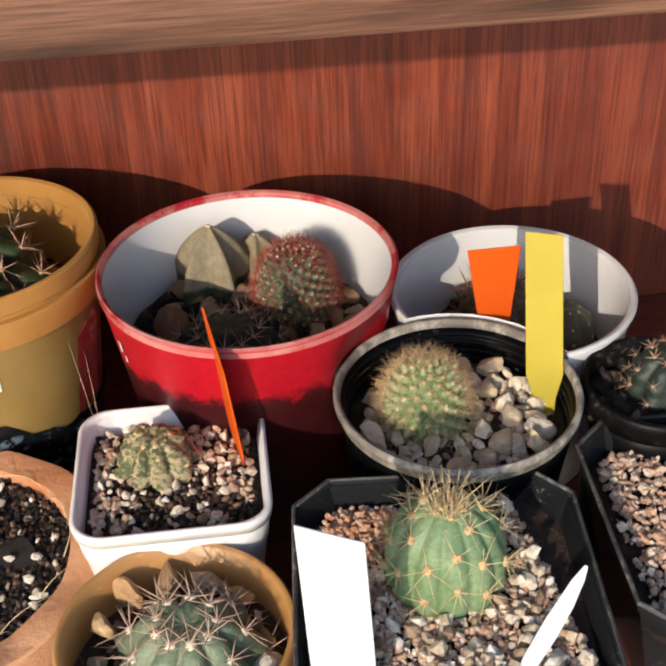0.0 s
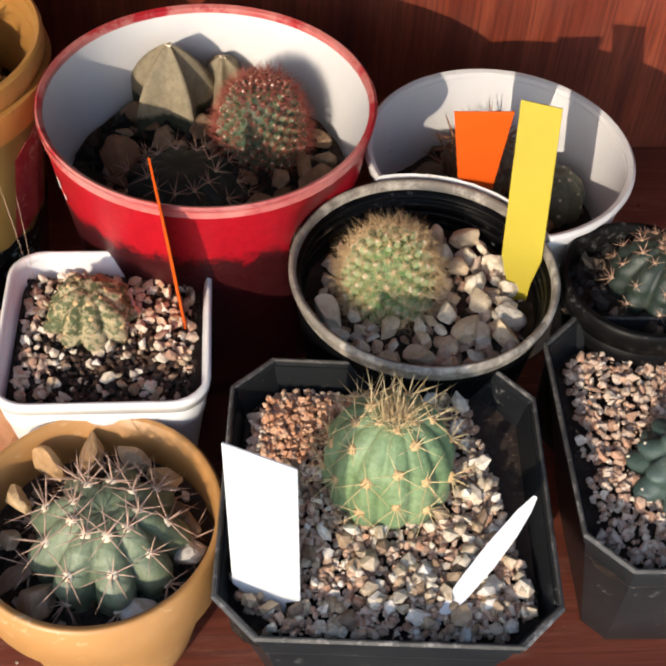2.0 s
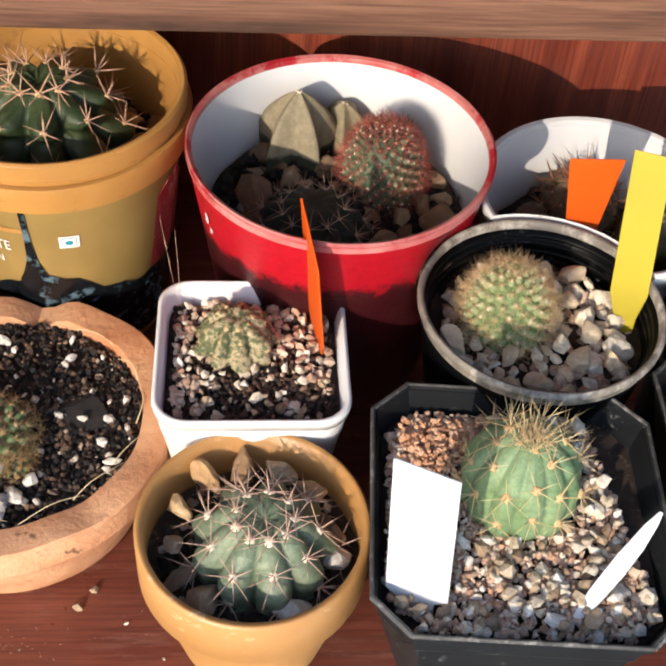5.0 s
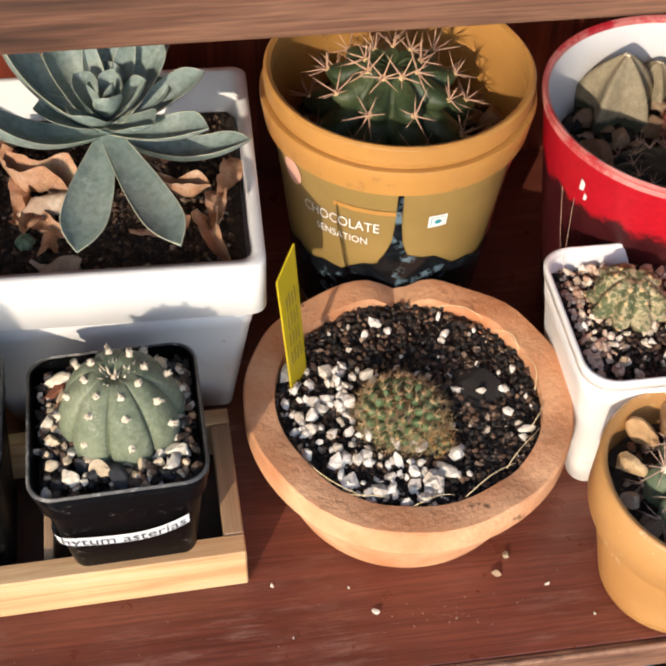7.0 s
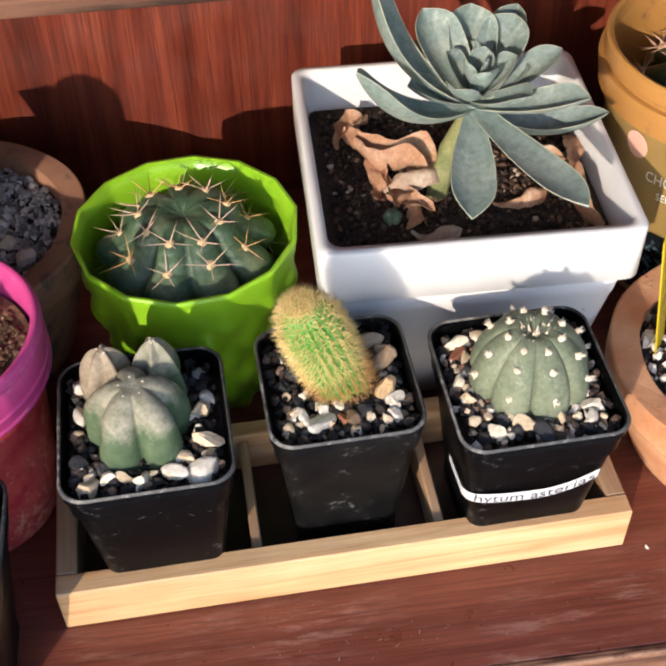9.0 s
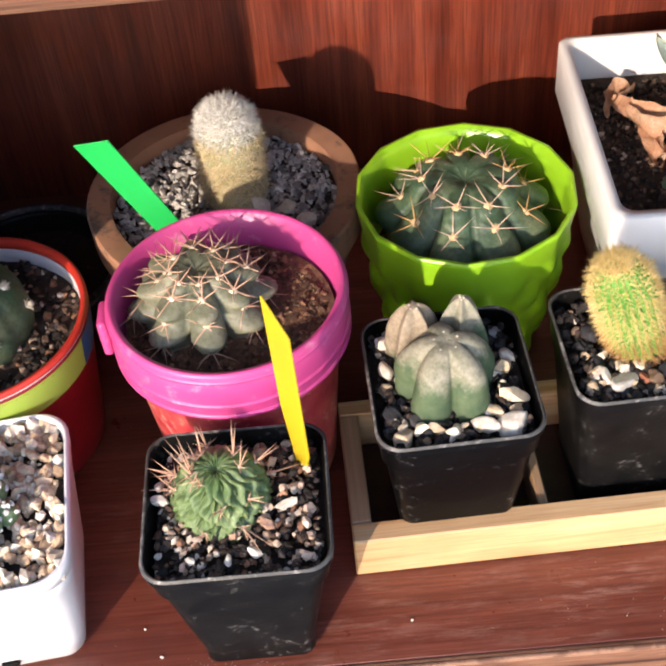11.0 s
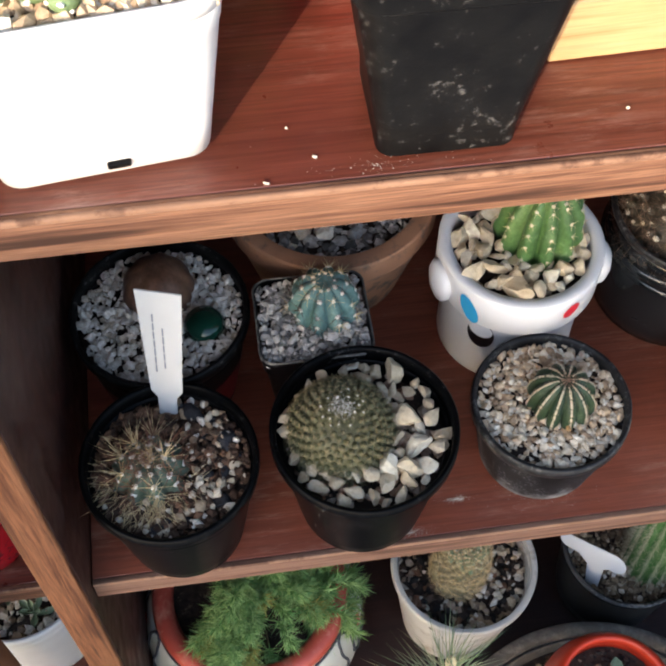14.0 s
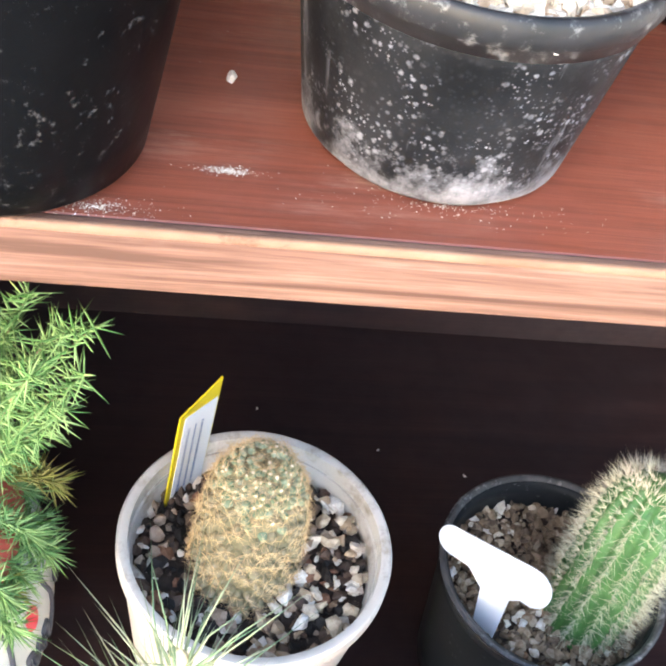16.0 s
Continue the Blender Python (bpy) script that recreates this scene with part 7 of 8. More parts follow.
v, f = cones(dry, 3)
part("dry_spine_layer", mesh_of("dry_spine_layer", v, f, F["straw"]), t, "matted straw-coloured old spines", None, "stuff")
rocks("mixed", -0.149, 0.000, ZB + 0.0675, 14, 0.0048, in_disc(0.034), 0.036, ((-0.010, 0.002, 0.026),))
rocks("cream", -0.149, 0.000, ZB + 0.0690, 7, 0.0032, in_disc(0.035), 0.036, ((-0.010, 0.002, 0.026),))
tag((-0.1475, 0.0320, ZB + 0.0790), (0.022, -0.006, 0), (0.006, 0.012, 0.078), ((-0.0045, -0.014), (0.0045, -0.014), (0.0048, 0.004), (0.0078, 0.009), (0.0105, 0.080), (-0.0115, 0.080), (-0.0080, 0.009), (-0.0048, 0.004)), M["white_tag"], "white plastic plant tag with faint written lines", 0.0009, [(-0.0044 + 0.0044 * k, -0.0036 + 0.0044 * k, 0.024 + 0.006 * j + 0.003 * k, 0.0290 + 0.006 * j + 0.003 * k, M["ink_blue"]) for k in range(2) for j in range(7 - 2 * k)])

S["olive_brown"] = skin("olive_brown_skin", (0.060, 0.060, 0.028), (0.105, 0.100, 0.046), (0.18, 0.165, 0.085))
gravel(B2, in_disc(0.039), 0.04, 260, 0.0030, 0.065, G["tan"], (), 1.0, "tan gravel")
t = knobbly("cactus", at(-0.0630, 0.0070, ZB + 0.0585), "golden-green globe cactus with a pale woolly crown", 0.0264, 0.0292, -35, 0.0028, (9, 0.0034, 0.00010, (45, 92)), S["olive_brown"], fibre("dull_gold_spines", (0.22, 0.165, 0.085), (0.46, 0.38, 0.22)), 480, S["olive_brown"], jit=0.04, dots=(F["wool_white"], 0.0008, 66))
part("crown_wool", fuzz_cap("crown_wool", 0.0060, 0.0018, F["wool_white"], 240, 0.0030, 0.00013), t, "pale woolly crown", Matrix.Translation((0, 0, 0.0396)))
rocks("cream", -0.052, 0.003, ZB + 0.0745, 60, 0.0068, in_disc(0.039), 0.04, ((-0.0095, 0.004, 0.0225),), 0.62)
rock("cream", -0.0340, -0.0190, ZB + 0.0785, 0.0085)

gravel(B3, in_disc(0.0385), 0.04, 1100, 0.0023, 0.0475, G["honey"], ((0.006, 0.004, 0.010),), 1.3, "pale gravel")
b = Cactus(0.0185, 0.0205, 12, 0.26, 0.55, -30, 0.1)
SD = skin("striped_skin", (0.012, 0.03, 0.014), (0.03, 0.06, 0.028), (0.05, 0.085, 0.04))
plant("cactus", at(0.0570, 0.0210, ZB + 0.0460), "dark green cactus with pale edged ribs", b, SD, [cluster("areole", F["pink"], fibre("rib_edge", (0.46, 0.40, 0.28), (0.60, 0.53, 0.38)), 2, 0.0035, 0, 0, 0.00012, (40, 80), 0.0012, seed=97)], tuple(x * 2.2 for x in range(-6, 37)), size=(0.50, 0.66), nth=144, crown=fuzz_cap("crown_wool", 0.0062, 0.0018, fibre("rosy_wool", (0.26, 0.13, 0.09), (0.44, 0.28, 0.20)), 420, 0.0036, 0.00014))
rock("ochre", 0.0565, 0.0030, ZB + 0.0535, 0.0034)

gravel(B4, in_disc(0.033), 0.034, 120, 0.003, 0.071, G["mix"], (), 1.0, "dark gravel")
b = Cactus(0.0240, 0.0400, 11, 0.30, 0.75, -42, 0.06, chin=0.06, rows=4.2, lumps=0.05)
plant("cactus", at(0.0610, 0.1095, ZB + 0.0700, 5), "tall green barrel cactus with pale spines", b, skin("lime_green_skin", (0.045, 0.11, 0.035), (0.085, 0.18, 0.055), (0.17, 0.26, 0.09), 45), [cluster("areole", F["straw"], F["wool"], 5, 0.0042, 0, 0, 0.00016, (40, 80), 0.0010, seed=120 + k) for k in range(2)], (-25, -13, -1, 11, 23, 35, 47, 59, 71), size=(0.8, 1.1), crown=wool_cap("crown_wool", 0.0060, 0.003, F["straw"], 160, 0.0045, 0.00016, 60))
rocks("cream", 0.050, 0.103, ZB + 0.0815, 60, 0.0072, in_disc(0.0345), 0.036, ((0.011, 0.0065, 0.019),), 0.55)
M["spot_blue"] = surface("blue_glaze", (0.02, 0.28, 0.52), (0.03, 0.34, 0.60), 40, 0.3, bumps=0)
M["ink_black"] = surface("black_glaze", (0.004, 0.004, 0.005), (0.008, 0.008, 0.009), 40, 0.3, bumps=0)
M["spot_red"] = surface("red_glaze", (0.60, 0.02, 0.04), (0.66, 0.03, 0.05), 40, 0.3, bumps=0)


def disc(rx, ry, mat, n=28, tilt=0.0):
    ct, st = math.cos(radians(tilt)), math.sin(radians(tilt))
    ring = [(rx * math.cos(2 * math.pi * k / n), ry * math.sin(2 * math.pi * k / n)) for k in range(n)]
    return mesh_of("spot", [(x * ct - y * st, x * st + y * ct, 0.0004) for x, y in ring] + [(0, 0, 0.0004)], [(k, (k + 1) % n, n) for k in range(n)], mat)


for ang, z, rx, ry, mt, nm, tilt in ((-138, 0.0705, 0.0050, 0.0104, "spot_blue", "blue_spot", 27), (-65.7, 0.0750, 0.0040, 0.0058, "spot_red", "red_spot", -42)):
    part(nm, wrap(disc(rx, ry, M[mt], tilt=tilt), 0.0458, radians(ang), z), B4)
part("black_spot", wrap(disc(0.0082, 0.0120, M["ink_black"]), 0.0403, radians(-128.6), 0.0447), B4, "black oval eye")
part("white_spot", wrap(disc(0.0072, 0.0064, M["white_clean"]), 0.0408, radians(-128.8), 0.0497), B4)
for a in (-170, -10):
    part("ear", lathe("ear", [(0.0005, -0.0140), (0.0055, -0.0125), (0.0088, -0.006), (0.0100, 0.002), (0.0085, 0.008), (0.0045, 0.0115), (0.0005, 0.0125)], M["white_clean"], 24), B4, "", pose(0.0455 * math.cos(radians(a)), 0.0455 * math.sin(radians(a)), 0.068, 0, 0, a) @ Matrix.Diagonal((0.62, 1.15, 1.0, 1)))
part("stick", tube("stick", [(0.0420, 0.1250, ZB + 0.065), (0.0400, 0.1330, ZB + 0.110), (0.0390, 0.1400, ZB + 0.160)], 0.0028, M["terra_old"], 8), None)
tagged(bpy.data.objects["stick"], "thin brown wooden stick stuck in gravel", "stick")

gravel(B5, in_disc(0.0435), 0.044, 1300, 0.0023, 0.0680, G["perlite"], (), 1.2, "grey gravel")
part("red_band", band(0.0372, 0.0430, 0.010, 0.046, M["maroon"]), B5, "dull red lower part")
b = Cactus(0.0200, 0.0200, 9, 0.06, 0.9, -30, 0.05)
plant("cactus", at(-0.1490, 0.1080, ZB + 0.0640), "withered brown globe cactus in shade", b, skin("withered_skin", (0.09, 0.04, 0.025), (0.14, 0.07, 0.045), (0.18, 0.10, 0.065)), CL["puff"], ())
M["bead"] = nodes("green_glass_bead", 0.08)[0]
M["bead"].node_tree.nodes["Principled BSDF"].inputs["Base Color"].default_value = (0.004, 0.035, 0.022, 1)
tagged(part("glass_pebble", lathe("glass_pebble", [(0.0005, -0.004), (0.0070, -0.003), (0.0088, 0.0), (0.0070, 0.0034), (0.003, 0.0048), (0.0004, 0.0050)], M["bead"], 28), None, "", pose(-0.1262, 0.0810, ZB + 0.0720) @ Matrix.Scale(1.3, 4)), "glossy dark green glass pebble on gravel", "glass pebble")

gravel(B6, in_box(0.0275, 0.0245), 0.03, 900, 0.0022, 0.0745, G["ash"], ((0.004, 0.006, 0.010),), 1.5, "whitish gravel")
b = Cactus(0.0190, 0.0215, 10, 0.26, 0.75, -32, 0.08)
plant("cactus", at(-0.0620, 0.0800, ZB + 0.0730), "blue-green ribbed cactus with tan spines", b, S["blue"], [cluster("areole", F["umber"] if k else F["straw"], F["wool_white"], 6, 0.0075, 1, 0.007, 0.00018, (45, 80), 0.0013, seed=160 + k) for k in range(2)], (-15, 8, 30, 52, 72), size=(0.8, 1.1))

gravel(B7, in_disc(0.051), 0.052, 800, 0.0032, 0.067, G["grey"], (), 1.3, "grey gravel")
b = Cactus(0.0150, 0.0130, 8, 0.15, 0.8, -30, 0.1)
plant("cactus", at(-0.0640, 0.1740, ZB + 0.0670), "small mottled cactus at the back", b, S["spotted"], CL["puff"], (20, 50))
rocks("pale", -0.047, 0.165, ZB + 0.0690, 9, 0.0062, in_disc(0.048), 0.05)
tag((-0.0760, 0.1900, ZB + 0.0700), (1, 0.2, 0), (0.15, 0.1, 1), ((-0.004, -0.006), (0.004, -0.006), (0.004, 0.045), (-0.004, 0.045)), M["green_tag"], "narrow green plastic tag")

gravel(B8, in_disc(0.042), 0.044, 300, 0.0035, 0.064, G["crumb"], (), 1.2, "brown bark and grit")
knobbly("cactus", at(0.1530, 0.1170, ZB + 0.0600), "globe cactus with long brown hairs and cream warts", 0.0350, 0.0300, -30, 0.0038, (15, 0.0120, 0.00014, (25, 88)), skin("brown_wart", (0.030, 0.024, 0.016), (0.06, 0.046, 0.030), (0.11, 0.09, 0.055)), fibre("dark_brown_hairs", (0.10, 0.055, 0.035), (0.30, 0.19, 0.12)), 190, skin("dull_brown_wart", (0.05, 0.038, 0.025), (0.10, 0.078, 0.05), (0.19, 0.16, 0.10), 90), dots=(F["wool"], 0.0017, 8), jit=0.22)
for k in range(2):
    part("wrinkle", lathe("wrinkle", [(0.0470 + 0.0005 * k, 0.050 + 0.009 * k), (0.0492 + 0.0004 * k, 0.0515 + 0.009 * k), (0.0470 + 0.0005 * k, 0.0535 + 0.009 * k)], M["jar"], 64, 0.05, k * 2.0, False), B8)
gravel(B9, in_disc(0.034), 0.035, 200, 0.0026, 0.079, G["mix"], (), 1.0, "dark grit")
b = Cactus(0.0200, 0.0200, 10, 0.2, 0.8, -30, 0.1)
plant("cactus", at(0.1790, 0.0180, ZB + 0.0790), "small grey cactus with tan spines", b, S["ash"], CL["brown"], (5, 32, 60))

# farther along shelf B: a pot that peeps out under shelf A
BX = round_pot("plant_pot", at(0.580, 0.062, ZB), 0.042, 0.082, 0.032, M["black"], "round dark pot with a golden-green cactus", soil_z=0.066)
gravel(BX, in_disc(0.035), 0.036, 200, 0.0030, 0.065, G["mix"], (), 1.2, "dark gravel")
knobbly("cactus", at(0.588, 0.062, ZB + 0.060), "golden-green globe cactus with short spines", 0.0240, 0.0260, -30, 0.0042, (6, 0.0030, 0.00012, (40, 85)), S["gold_skin"], F["straw"], 170, S["gold_skin"])
tag((0.5340, 0.066, ZB + 0.066), (1, 0, 0), (0, 0.1, 1), ((-0.007, -0.006), (0.007, -0.006), (0.009, 0.036), (-0.009, 0.034)), M["yellow_tag"], "yellow plastic tag seen under the shelf")
BY = round_pot("plant_pot", at(0.495, 0.075, ZB), 0.034, 0.078, 0.026, surface("teal_plastic", (0.01, 0.10, 0.16), (0.02, 0.14, 0.20), 30, 0.35), "dark blue plastic pot", soil_z=0.064)

# ---- shelf C: plants ----
# painted pot: rim, bands, squiggles, dots
part("rim", lathe("rim", [(0.0600, 0.1095), (0.0655, 0.1095), (0.0690, 0.1120), (0.0702, 0.1165), (0.0680, 0.1215), (0.0630, 0.1240), (0.0575, 0.1225), (0.0545, 0.1175), (0.0560, 0.1115)], M["brick_paint"], 72, closed=False), C1, "glossy worn brick-red rim")
part("red_base", lathe("red_base", [(0.0484, 0.0002), (0.0604, 0.0102), (0.0714, 0.0282), (0.0789, 0.0482), (0.0803, 0.0571)], M["maroon"], 72, closed=False), C1, "dark red lower half")


def c1r(z):
    for (r0, z0), (r1, z1) in zip(C1P, C1P[1:]):
        if z0 <= z <= z1:
            return r0 + (r1 - r0) * (z - z0) / (z1 - z0)
    return C1P[-1][0]


def on_pot(a, z):
    r = c1r(z) + 0.0003
    return (r * math.cos(a), r * math.sin(a), z)


for k in range(11):
    a0 = 2 * math.pi * k / 11
    w = 2 * math.pi / 11
    # a dome that hangs from the rim on a neck, and a meander below the dot
    for sd in (-1, 1):
        up = []
        for i in range(25):
            u = i / 24
            hw = 0.165 * math.sqrt(max(0, 1 - ((0.32 - u) / 0.32) ** 2)) if u < 0.32 else 0.135 + 0.030 * math.cos((u - 0.32) / 0.40 * math.pi) if u < 0.72 else 0.105 + 0.165 * ((u - 0.72) / 0.28) ** 2
            up.append(on_pot(a0 + w * sd * hw, 0.1080 - 0.0440 * u))
        part("squiggle", tube("squiggle", up, 0.00120, M["ink"], 6), C1)
    wig = [on_pot(a0 + w * (0.27 + 0.46 * u + 0.022 * math.sin(u * math.pi * 10)), 0.0690 - 0.0055 * math.tanh(2.5 * math.cos(u * math.pi * 6))) for u in [i / 60 for i in range(61)]]
    part("squiggle", tube("squiggle", wig, 0.00130, M["ink"], 6), C1)
    dot = []
    for q in (0.55, 1.0):
        for j in range(20):
            x, y = 0.0046 * q * math.cos(j * math.pi / 10), 0.0054 * q * math.sin(j * math.pi / 10)
            dot.append(Vector(on_pot(a0 + w * 0.50 + x / 0.0790, 0.0900 + y)) * 1.0)
    dot.append(Vector(on_pot(a0 + w * 0.50, 0.0900)))
    for p in dot:
        p.x, p.y = p.x * 1.008, p.y * 1.008
    fc = [(20 + j, 20 + (j + 1) % 20, (j + 1) % 20, j) for j in range(20)] + [(j, (j + 1) % 20, 40) for j in range(20)]
    part("red_dot", mesh_of("red_dot", dot, fc, M["spot_red"]), C1)

part("squiggle", tube("squiggle", [on_pot(2 * math.pi * i / 90, 0.1088) for i in range(91)], 0.00110, M["ink"], 6), C1, "black line below the rim")

# asparagus fern
t = thing("fern", at(-0.1233, 0.0310, ZC + 0.106), "feathery bright green fern spilling over the rim", "fern")
needles, old, stems = [], [], []
for k in range(250):
    a, q = RNG.choice((RNG.uniform(-0.4, 1.3), RNG.uniform(0.3, 2.2), RNG.uniform(-2.5, -1.75), RNG.uniform(-2.5, -1.75), RNG.uniform(-0.75, 0.3), RNG.uniform(-2.6, 2.0), RNG.uniform(-0.6, 2.4))), RNG.random() * 0.9
    root = Vector((0.006 + 0.036 * q * math.cos(a), 0.004 + 0.036 * q * math.sin(a), 0))
    out = Vector((math.cos(a), math.sin(a), 0))
    L = RNG.uniform(0.045, 0.078)
    spill = -2.6 < a < -1.7 or -0.75 < a < 0.1
    if spill:
        q, L = 0.15 + 0.85 * q, L * (1.2 if a < -1 else 0.95)
    rise = RNG.uniform(0.45, 1.25) * (1.25 - 0.5 * q)
    pts = [root + out * L * u * (0.10 + 0.55 * q) + Vector((0, 0, L * (rise * u - (0.28 + 0.45 * q) * rise * u * u - 0.12 * q * u * u * u))) for u in [i / 8 for i in range(9)]]
    stems.append(pts)
    tgt = old if RNG.random() < 0.10 else needles
    for i in range(34):
        u = 0.42 + 0.58 * i / 33
        j = min(int(u * 8), 7)
        o = pts[j].lerp(pts[j + 1], u * 8 - j)
        ax = (pts[j + 1] - pts[j]).normalized()
        for s in range(4 if u < 0.85 else 8):
            d = ax * RNG.uniform(0.3, 1.3) + Vector((RNG.uniform(-1, 1), RNG.uniform(-1, 1), RNG.uniform(-0.8, 1)))
            tgt.append((o, d, 0.0130 * RNG.uniform(0.6, 1.15), 0.00052, (0, 0, 0)))
for k in range(16):
    pts = [Vector((0.038 + 0.010 * math.cos(k * 2.4), 0.018 + 0.012 * math.sin(k * 2.4), 0)) + Vector((0.14 * math.cos(k * 1.3) + 0.24, 0.10 * math.sin(k * 1.3) - 0.10, 1.0 - 0.25 * u)) * u * (0.074 + 0.0058 * k) for u in [i / 8 for i in range(9)]]
    stems.append(pts)
    for i in range(34):
        u = 0.35 + 0.65 * i / 33
        j = min(int(u * 8), 7)
        o = pts[j].lerp(pts[j + 1], u * 8 - j)
        for s in range(5):
            needles.append((o, Vector((RNG.uniform(-1, 1), RNG.uniform(-1, 1), RNG.uniform(-0.5, 1.2))), 0.0120 * RNG.uniform(0.6, 1.15), 0.00050, (0, 0, 0)))
for nm, it, mt in (("foliage", needles, "fern"), ("yellowed_foliage", old, "fern_old")):
    v, f = cones(it, 3)
    part(nm, mesh_of(nm, v, f, F[mt]), t, "", None, "stuff")
sv, sf = [], []
for pts in stems:
    v, f = cones([(pts[i], pts[i + 1] - pts[i], (pts[i + 1] - pts[i]).length * 1.1, 0.0005, (0, 0, 0)) for i in range(8)], 3)
    sf += [tuple(x + len(sv) for x in q) for q in f]
    sv += v
part("stalk_tuft", mesh_of("stalk_tuft", sv, sf, F["bark"]), t, "", None, "stuff")

# white round pot: pale column, tag
gravel(C2, in_disc(0.047), 0.048, 480, 0.0032, 0.090, G["mix"], ((-0.004, -0.005, 0.014),), 1.2, "dark gravel")
gravel(C2, lambda x, y: x * x + y * y < 0.0021 and x > 0.0, 0.048, 130, 0.0034, 0.0915, G["buff"], ((-0.004, -0.005, 0.018),), 1.2, "pale gravel", "chip_gravel")
t = knobbly("cactus", at(0.0300, 0.0315, ZC + 0.0855), "stout column cactus under pale matted spines", 0.0185, 0.0540, -40, 0.0030, (10, 0.0050, 0.00009, (45, 95)), S["stem_pale"], F["wool_tan"], 470, skin("tan_warts", (0.14, 0.115, 0.062), (0.20, 0.17, 0.10), (0.28, 0.245, 0.16), 120, 0.9), top_n=70, fat=0.5, top_mat=skin("blue_green_warts", (0.11, 0.16, 0.09), (0.18, 0.23, 0.145), (0.30, 0.33, 0.24), 150, 0.85), top_from=46, jit=0.12, dots=(F["wool"], 0.0007, 50))
tag((0.0060, 0.0680, ZC + 0.0900), (0.0178, 0.0195, -0.004), (0.003, 0.004, 0.056), ((-0.011, -0.008), (0.011, -0.008), (0.0115, 0.062), (-0.0115, 0.054)), M["yellow_tag"], "yellow plastic tag with a white printed strip", 0.0008, [(-0.0085, 0.0105, 0.000, 0.052, M["white_tag"])] + [(-0.0055 + 0.004 * k, -0.0042 + 0.004 * k, 0.006, 0.044, M["band_blue"]) for k in range(3)])

# dark pot: leaning bright column, white tag
gravel(C3, in_disc(0.045), 0.046, 200, 0.0026, 0.0635, G["buff"], (), 1.2, "brown gravel")
gravel(C3, in_disc(0.045), 0.046, 1100, 0.0022, 0.0640, G["sand"], (), 1.2, "brown grit", "grit")
lean2 = Matrix.Translation((0.1810, 0.0290, ZC + 0.0590)) @ Matrix.Rotation(radians(15), 4, "Y") @ Matrix.Rotation(radians(-18), 4, "X")
t = thing("cactus", lean2, "leaning bright green column cactus with white bristles", "cactus", "cacti on the shelves")
nr = 16
secs = []
for i in range(26):
    u = i / 25
    r = 0.0192 * (1 if u < 0.7 else math.sqrt(max(0.002, 1 - ((u - 0.7) / 0.302) ** 2)))
    secs.append([(r * (1 - 0.12 * (1 - abs(math.cos(nr * a / 2)))) * math.cos(a), r * (1 - 0.12 * (1 - abs(math.cos(nr * a / 2)))) * math.sin(a), 0.088 * u - 0.006) for a in [2 * math.pi * j / (nr * 6) for j in range(nr * 6)]])
v, f = rings(secs)
part("stem", mesh_of("stem", v, f, S["bright"]), t)
br = []
for i in range(26):
    u = 0.06 + 0.92 * i / 25
    r = 0.0192 * (1 if u < 0.7 else math.sqrt(max(0.004, 1 - ((u - 0.7) / 0.302) ** 2)))
    for k in range(nr):
        a = 2 * math.pi * k / nr
        o = Vector((r * math.cos(a), r * math.sin(a), 0.088 * u - 0.006))
        for s in range(14):
            d = Vector((math.cos(a), math.sin(a), 0 if u < 0.7 else (u - 0.7) * 4)) + Vector((RNG.uniform(-1, 1), RNG.uniform(-1, 1), RNG.uniform(-0.8, 0.8))) * 0.8
            br.append((o, d, 0.0082 * RNG.uniform(0.4, 1.3), 0.00010, (0, 0, 0)))
v, f = cones(br, 3)
part("spine_layer", mesh_of("spine_layer", v, f, F["cream"]), t, "", None, "stuff")
part("crown_wool", wool_cap("crown_wool", 0.016, 0.003, F["wool"], 360, 0.009, 0.00014, 60), t, "", Matrix.Translation((0, 0, 0.0765)))
ca, sa = math.cos(radians(3)), math.sin(radians(3))
T3 = []
for k in range(24):
    a = 2 * math.pi * k / 24
    k2 = 0.0096 if math.cos(a) > 0 else 0.0072
    px, pz = (0.0175 if math.cos(a) > 0 else -0.0195) + k2 * math.cos(a), k2 * math.sin(a)
    T3.append((-0.003 + px * ca - pz * sa, 0.0185 + px * sa + pz * ca))
t3 = tag((0.1335, 0.0255, ZC + 0.0820), (1, -1.05, 0), (0.05, 0.25, 1), T3, M["white_tag"], "white plastic tag with rounded ends")
part("foot", slab("foot", ((-0.002, -0.024), (0.007, -0.024), (0.0085, 0.012), (-0.0060, 0.014)), 0.0008, M["white_tag"]), t3, "", Matrix.Translation((0, 0.0004, 0)))

# orange-red pot: small rosette
gravel(C5, in_disc(0.032), 0.033, 320, 0.0018, 0.0875, G["black"], (), 1.0, "dark soil crumbs")
t = thing("succulent", at(0.1170, -0.0770, ZC + 0.1120), "small pale green succulent with pointed leaves", "succulent")
S["pale_jade"] = skin("pale_succulent_leaf", (0.13, 0.19, 0.11), (0.20, 0.27, 0.16), (0.31, 0.37, 0.24), 45, 0.45)
LS = leaf("leaf", 0.026, 0.0090, S["pale_jade"], 0.1, 0.0020, fold=0.6, narrow=0.3)
for k in range(7):
    a, el = k * 137.5 + 80, 8 + 9 * k
    part("leaf", LS, t, "", Matrix.Translation((0, 0, 0.006 + 0.002 * k)) @ pose(0, 0, 0, 0, -el, a) @ Matrix.Scale(1 - 0.045 * k, 4))
part("stem", tube("stem", [(0, 0, -0.004), (0, 0, 0.010), (0, 0, 0.024)], 0.0022, S["jade"], 8), t)

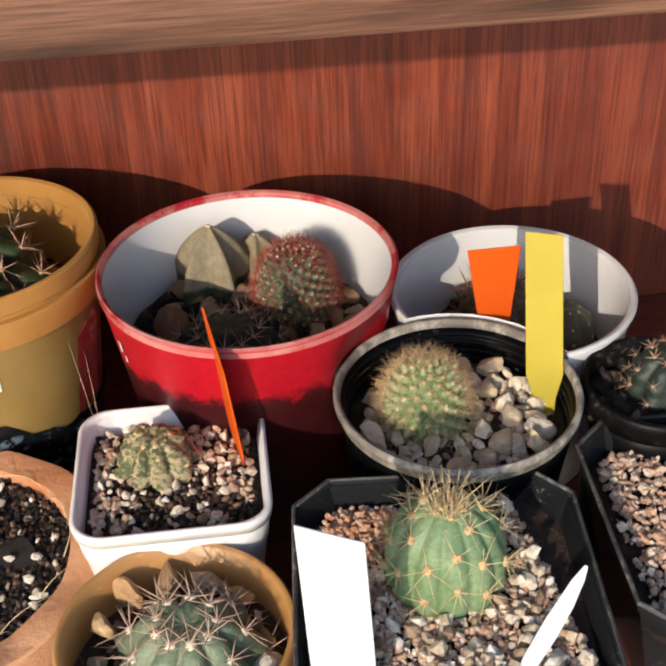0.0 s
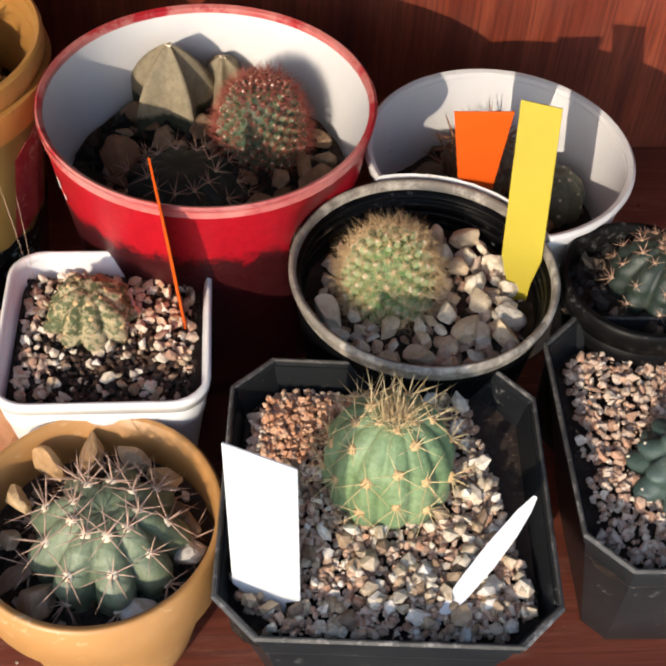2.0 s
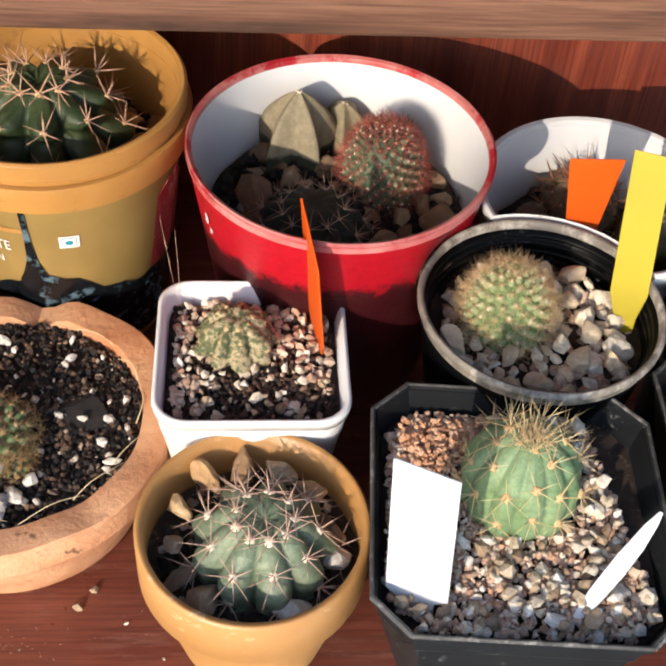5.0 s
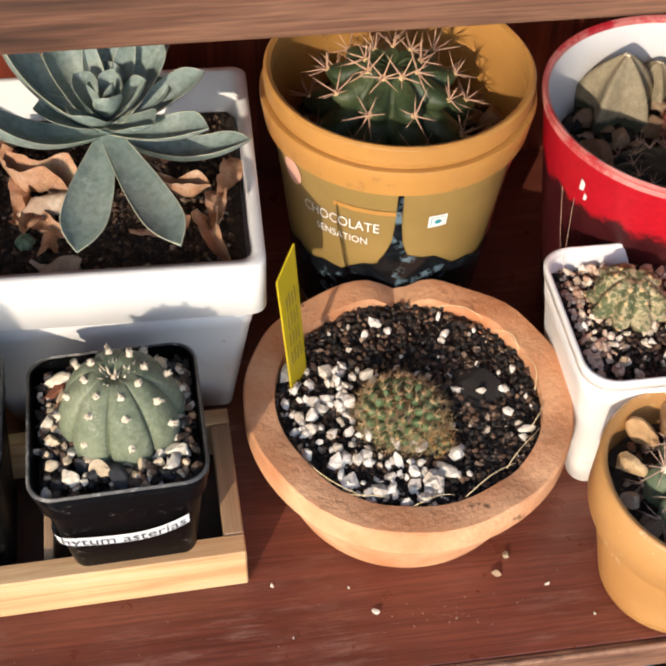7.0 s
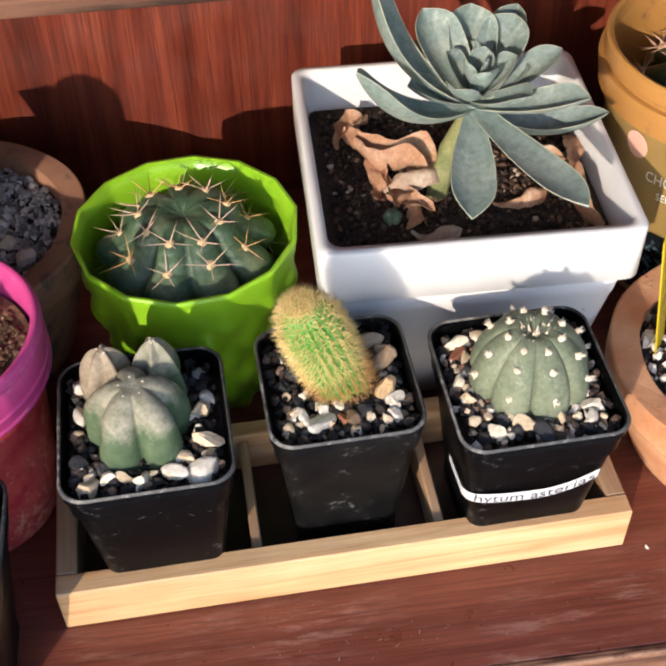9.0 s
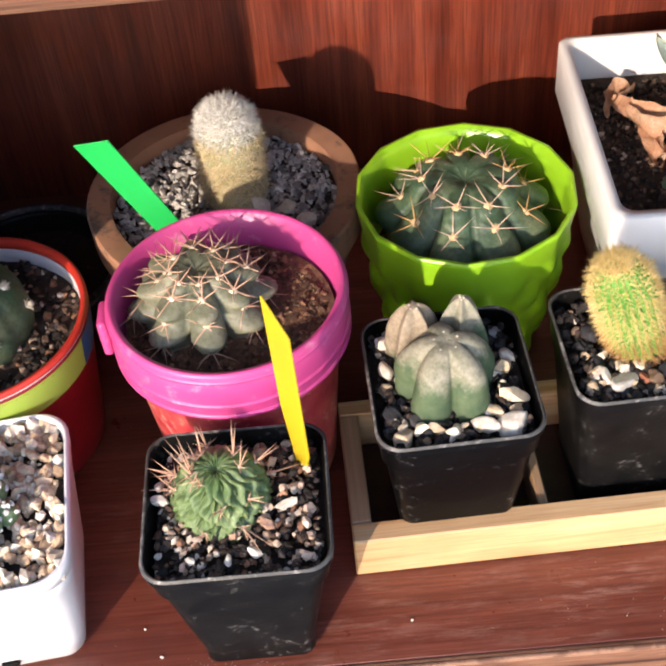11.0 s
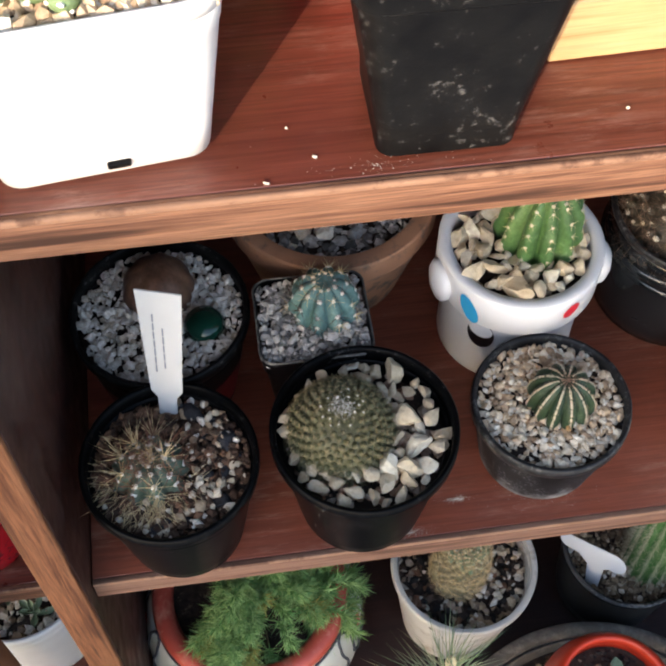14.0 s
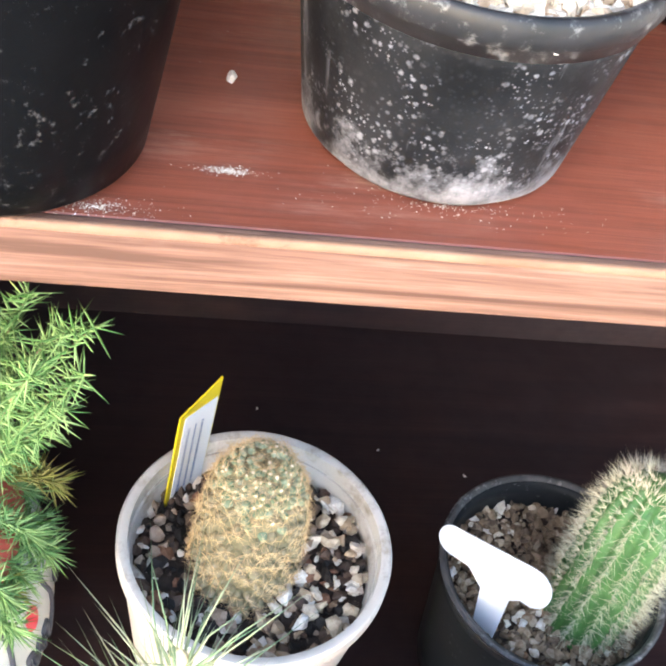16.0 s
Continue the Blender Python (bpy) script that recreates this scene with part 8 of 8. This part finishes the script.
# grey bowl with young pines
M["grey_clay"] = surface("grey_clay", (0.075, 0.065, 0.052), (0.12, 0.10, 0.082), 30, 0.85, (0.20, 0.17, 0.14), 90, (0.5, 0.7), 0.3)


def young_pine(x, y, z, h, n, seed, tiltx=0, tilty=0, ln=0.072):
    t = thing("young_pine", pose(x, y, z, tiltx, tilty, 0), "young pine seedling with long thin needles", "pine seedling", "young pines")
    r = random.Random(seed)
    part("stem", tube("stem", [(0, 0, 0), (0.001, 0.001, h * 0.5), (0, 0.002, h)], 0.0036, F["bark"], 8, 0.6), t)
    it = []
    for k in range(n):
        u = k / n
        a = k * 2.39996
        tilt = radians(88 - 66 * u + r.uniform(-22, 22))
        d = rand_dir(tilt, a)
        o = Vector((0, 0.001, h * (0.35 + 0.65 * u)))
        for s in range(2):
            dd = d + Vector((r.uniform(-1, 1), r.uniform(-1, 1), r.uniform(-1, 1))) * 0.24
            it.append((o, dd, ln * r.uniform(0.6, 1.1), 0.00048, (r.uniform(-0.008, 0.008), r.uniform(-0.008, 0.008), -0.030 * (1.1 - u) * r.random())))
    v, f = cones(it, 3)
    part("foliage", mesh_of("foliage", v, f, F["needle"]), t, "", None, "stuff")
    part("bud", lathe("bud", [(0.0005, -0.004), (0.0036, -0.002), (0.0040, 0.003), (0.0028, 0.009), (0.0004, 0.0130)], F["straw"], 10), t, "", Matrix.Translation((0, 0.002, h)))
    return t


wide = round_pot("clay_bowl", at(0.115, -0.130, ZC + 0.0005), 0.1290, 0.044, 0.116, M["grey_clay"], "wide shallow grey bowl with dark soil", wall=0.008, soil_z=0.026, rim_h=0.012, lip=0.002, n=96)
gravel(wide, in_disc(0.112), 0.115, 1600, 0.0030, 0.025, G["crumb"], ((-0.002, 0.0535, 0.032),), 1.2, "brown soil crumbs")
young_pine(-0.003, -0.070, ZC + 0.024, 0.156, 118, 5, -4, 1, 0.056)
young_pine(0.205, -0.085, ZC + 0.024, 0.105, 95, 9, 4, -6, 0.060)

# pots of the neighbouring bay
L1 = round_pot("plant_pot", at(-0.2800, 0.046, -0.395), 0.040, 0.110, 0.032, M["red"], "red plastic pot beyond the side panel", soil_z=0.095)
L2 = round_pot("plant_pot", at(-0.2850, 0.060, -0.618), 0.052, 0.118, 0.040, M["white_glaze"], "white pot with pale gravel beyond the side panel", soil_z=0.104)
gravel(L2, in_disc(0.046), 0.047, 420, 0.0032, 0.103, G["buff"], (), 1.2, "pale gravel")
gravel(L1, in_disc(0.036), 0.037, 200, 0.0030, 0.094, G["mix"], (), 1.2, "dark gravel")
for k, (x, y) in enumerate(((-0.272, 0.030), (-0.262, 0.062), (-0.290, 0.048))):
    ts = thing("succulent", at(x, y, -0.618 + 0.106), "small grey-green rosette succulent in pale gravel", "succulent")
    for q in range(10):
        a, el = q * 137.5, 15 + 7 * q
        part("leaf", LS, ts, "", Matrix.Translation((0, 0, 0.002 + 0.001 * q)) @ pose(0, 0, 0, 0, -el, a) @ Matrix.Scale(0.6 - 0.03 * q, 4))


# hard edges on rims, feet and boards
def crisp(me, limit):
    bm = bmesh.new()
    bm.from_mesh(me)
    for e in bm.edges:
        if len(e.link_faces) == 2 and e.calc_face_angle(0.0) > limit:
            e.smooth = False
    bm.to_mesh(me)
    bm.free()


for pot in (bowl, clay_pot, tub, red_tub, white_tub, oct_pot, oct_pot2, P1, P2, P3, A5, B6, B7, C2):
    for ob in pot.children:
        if ob.name.startswith(("rim", "body", "collar")):
            crisp(ob.data, radians(38))
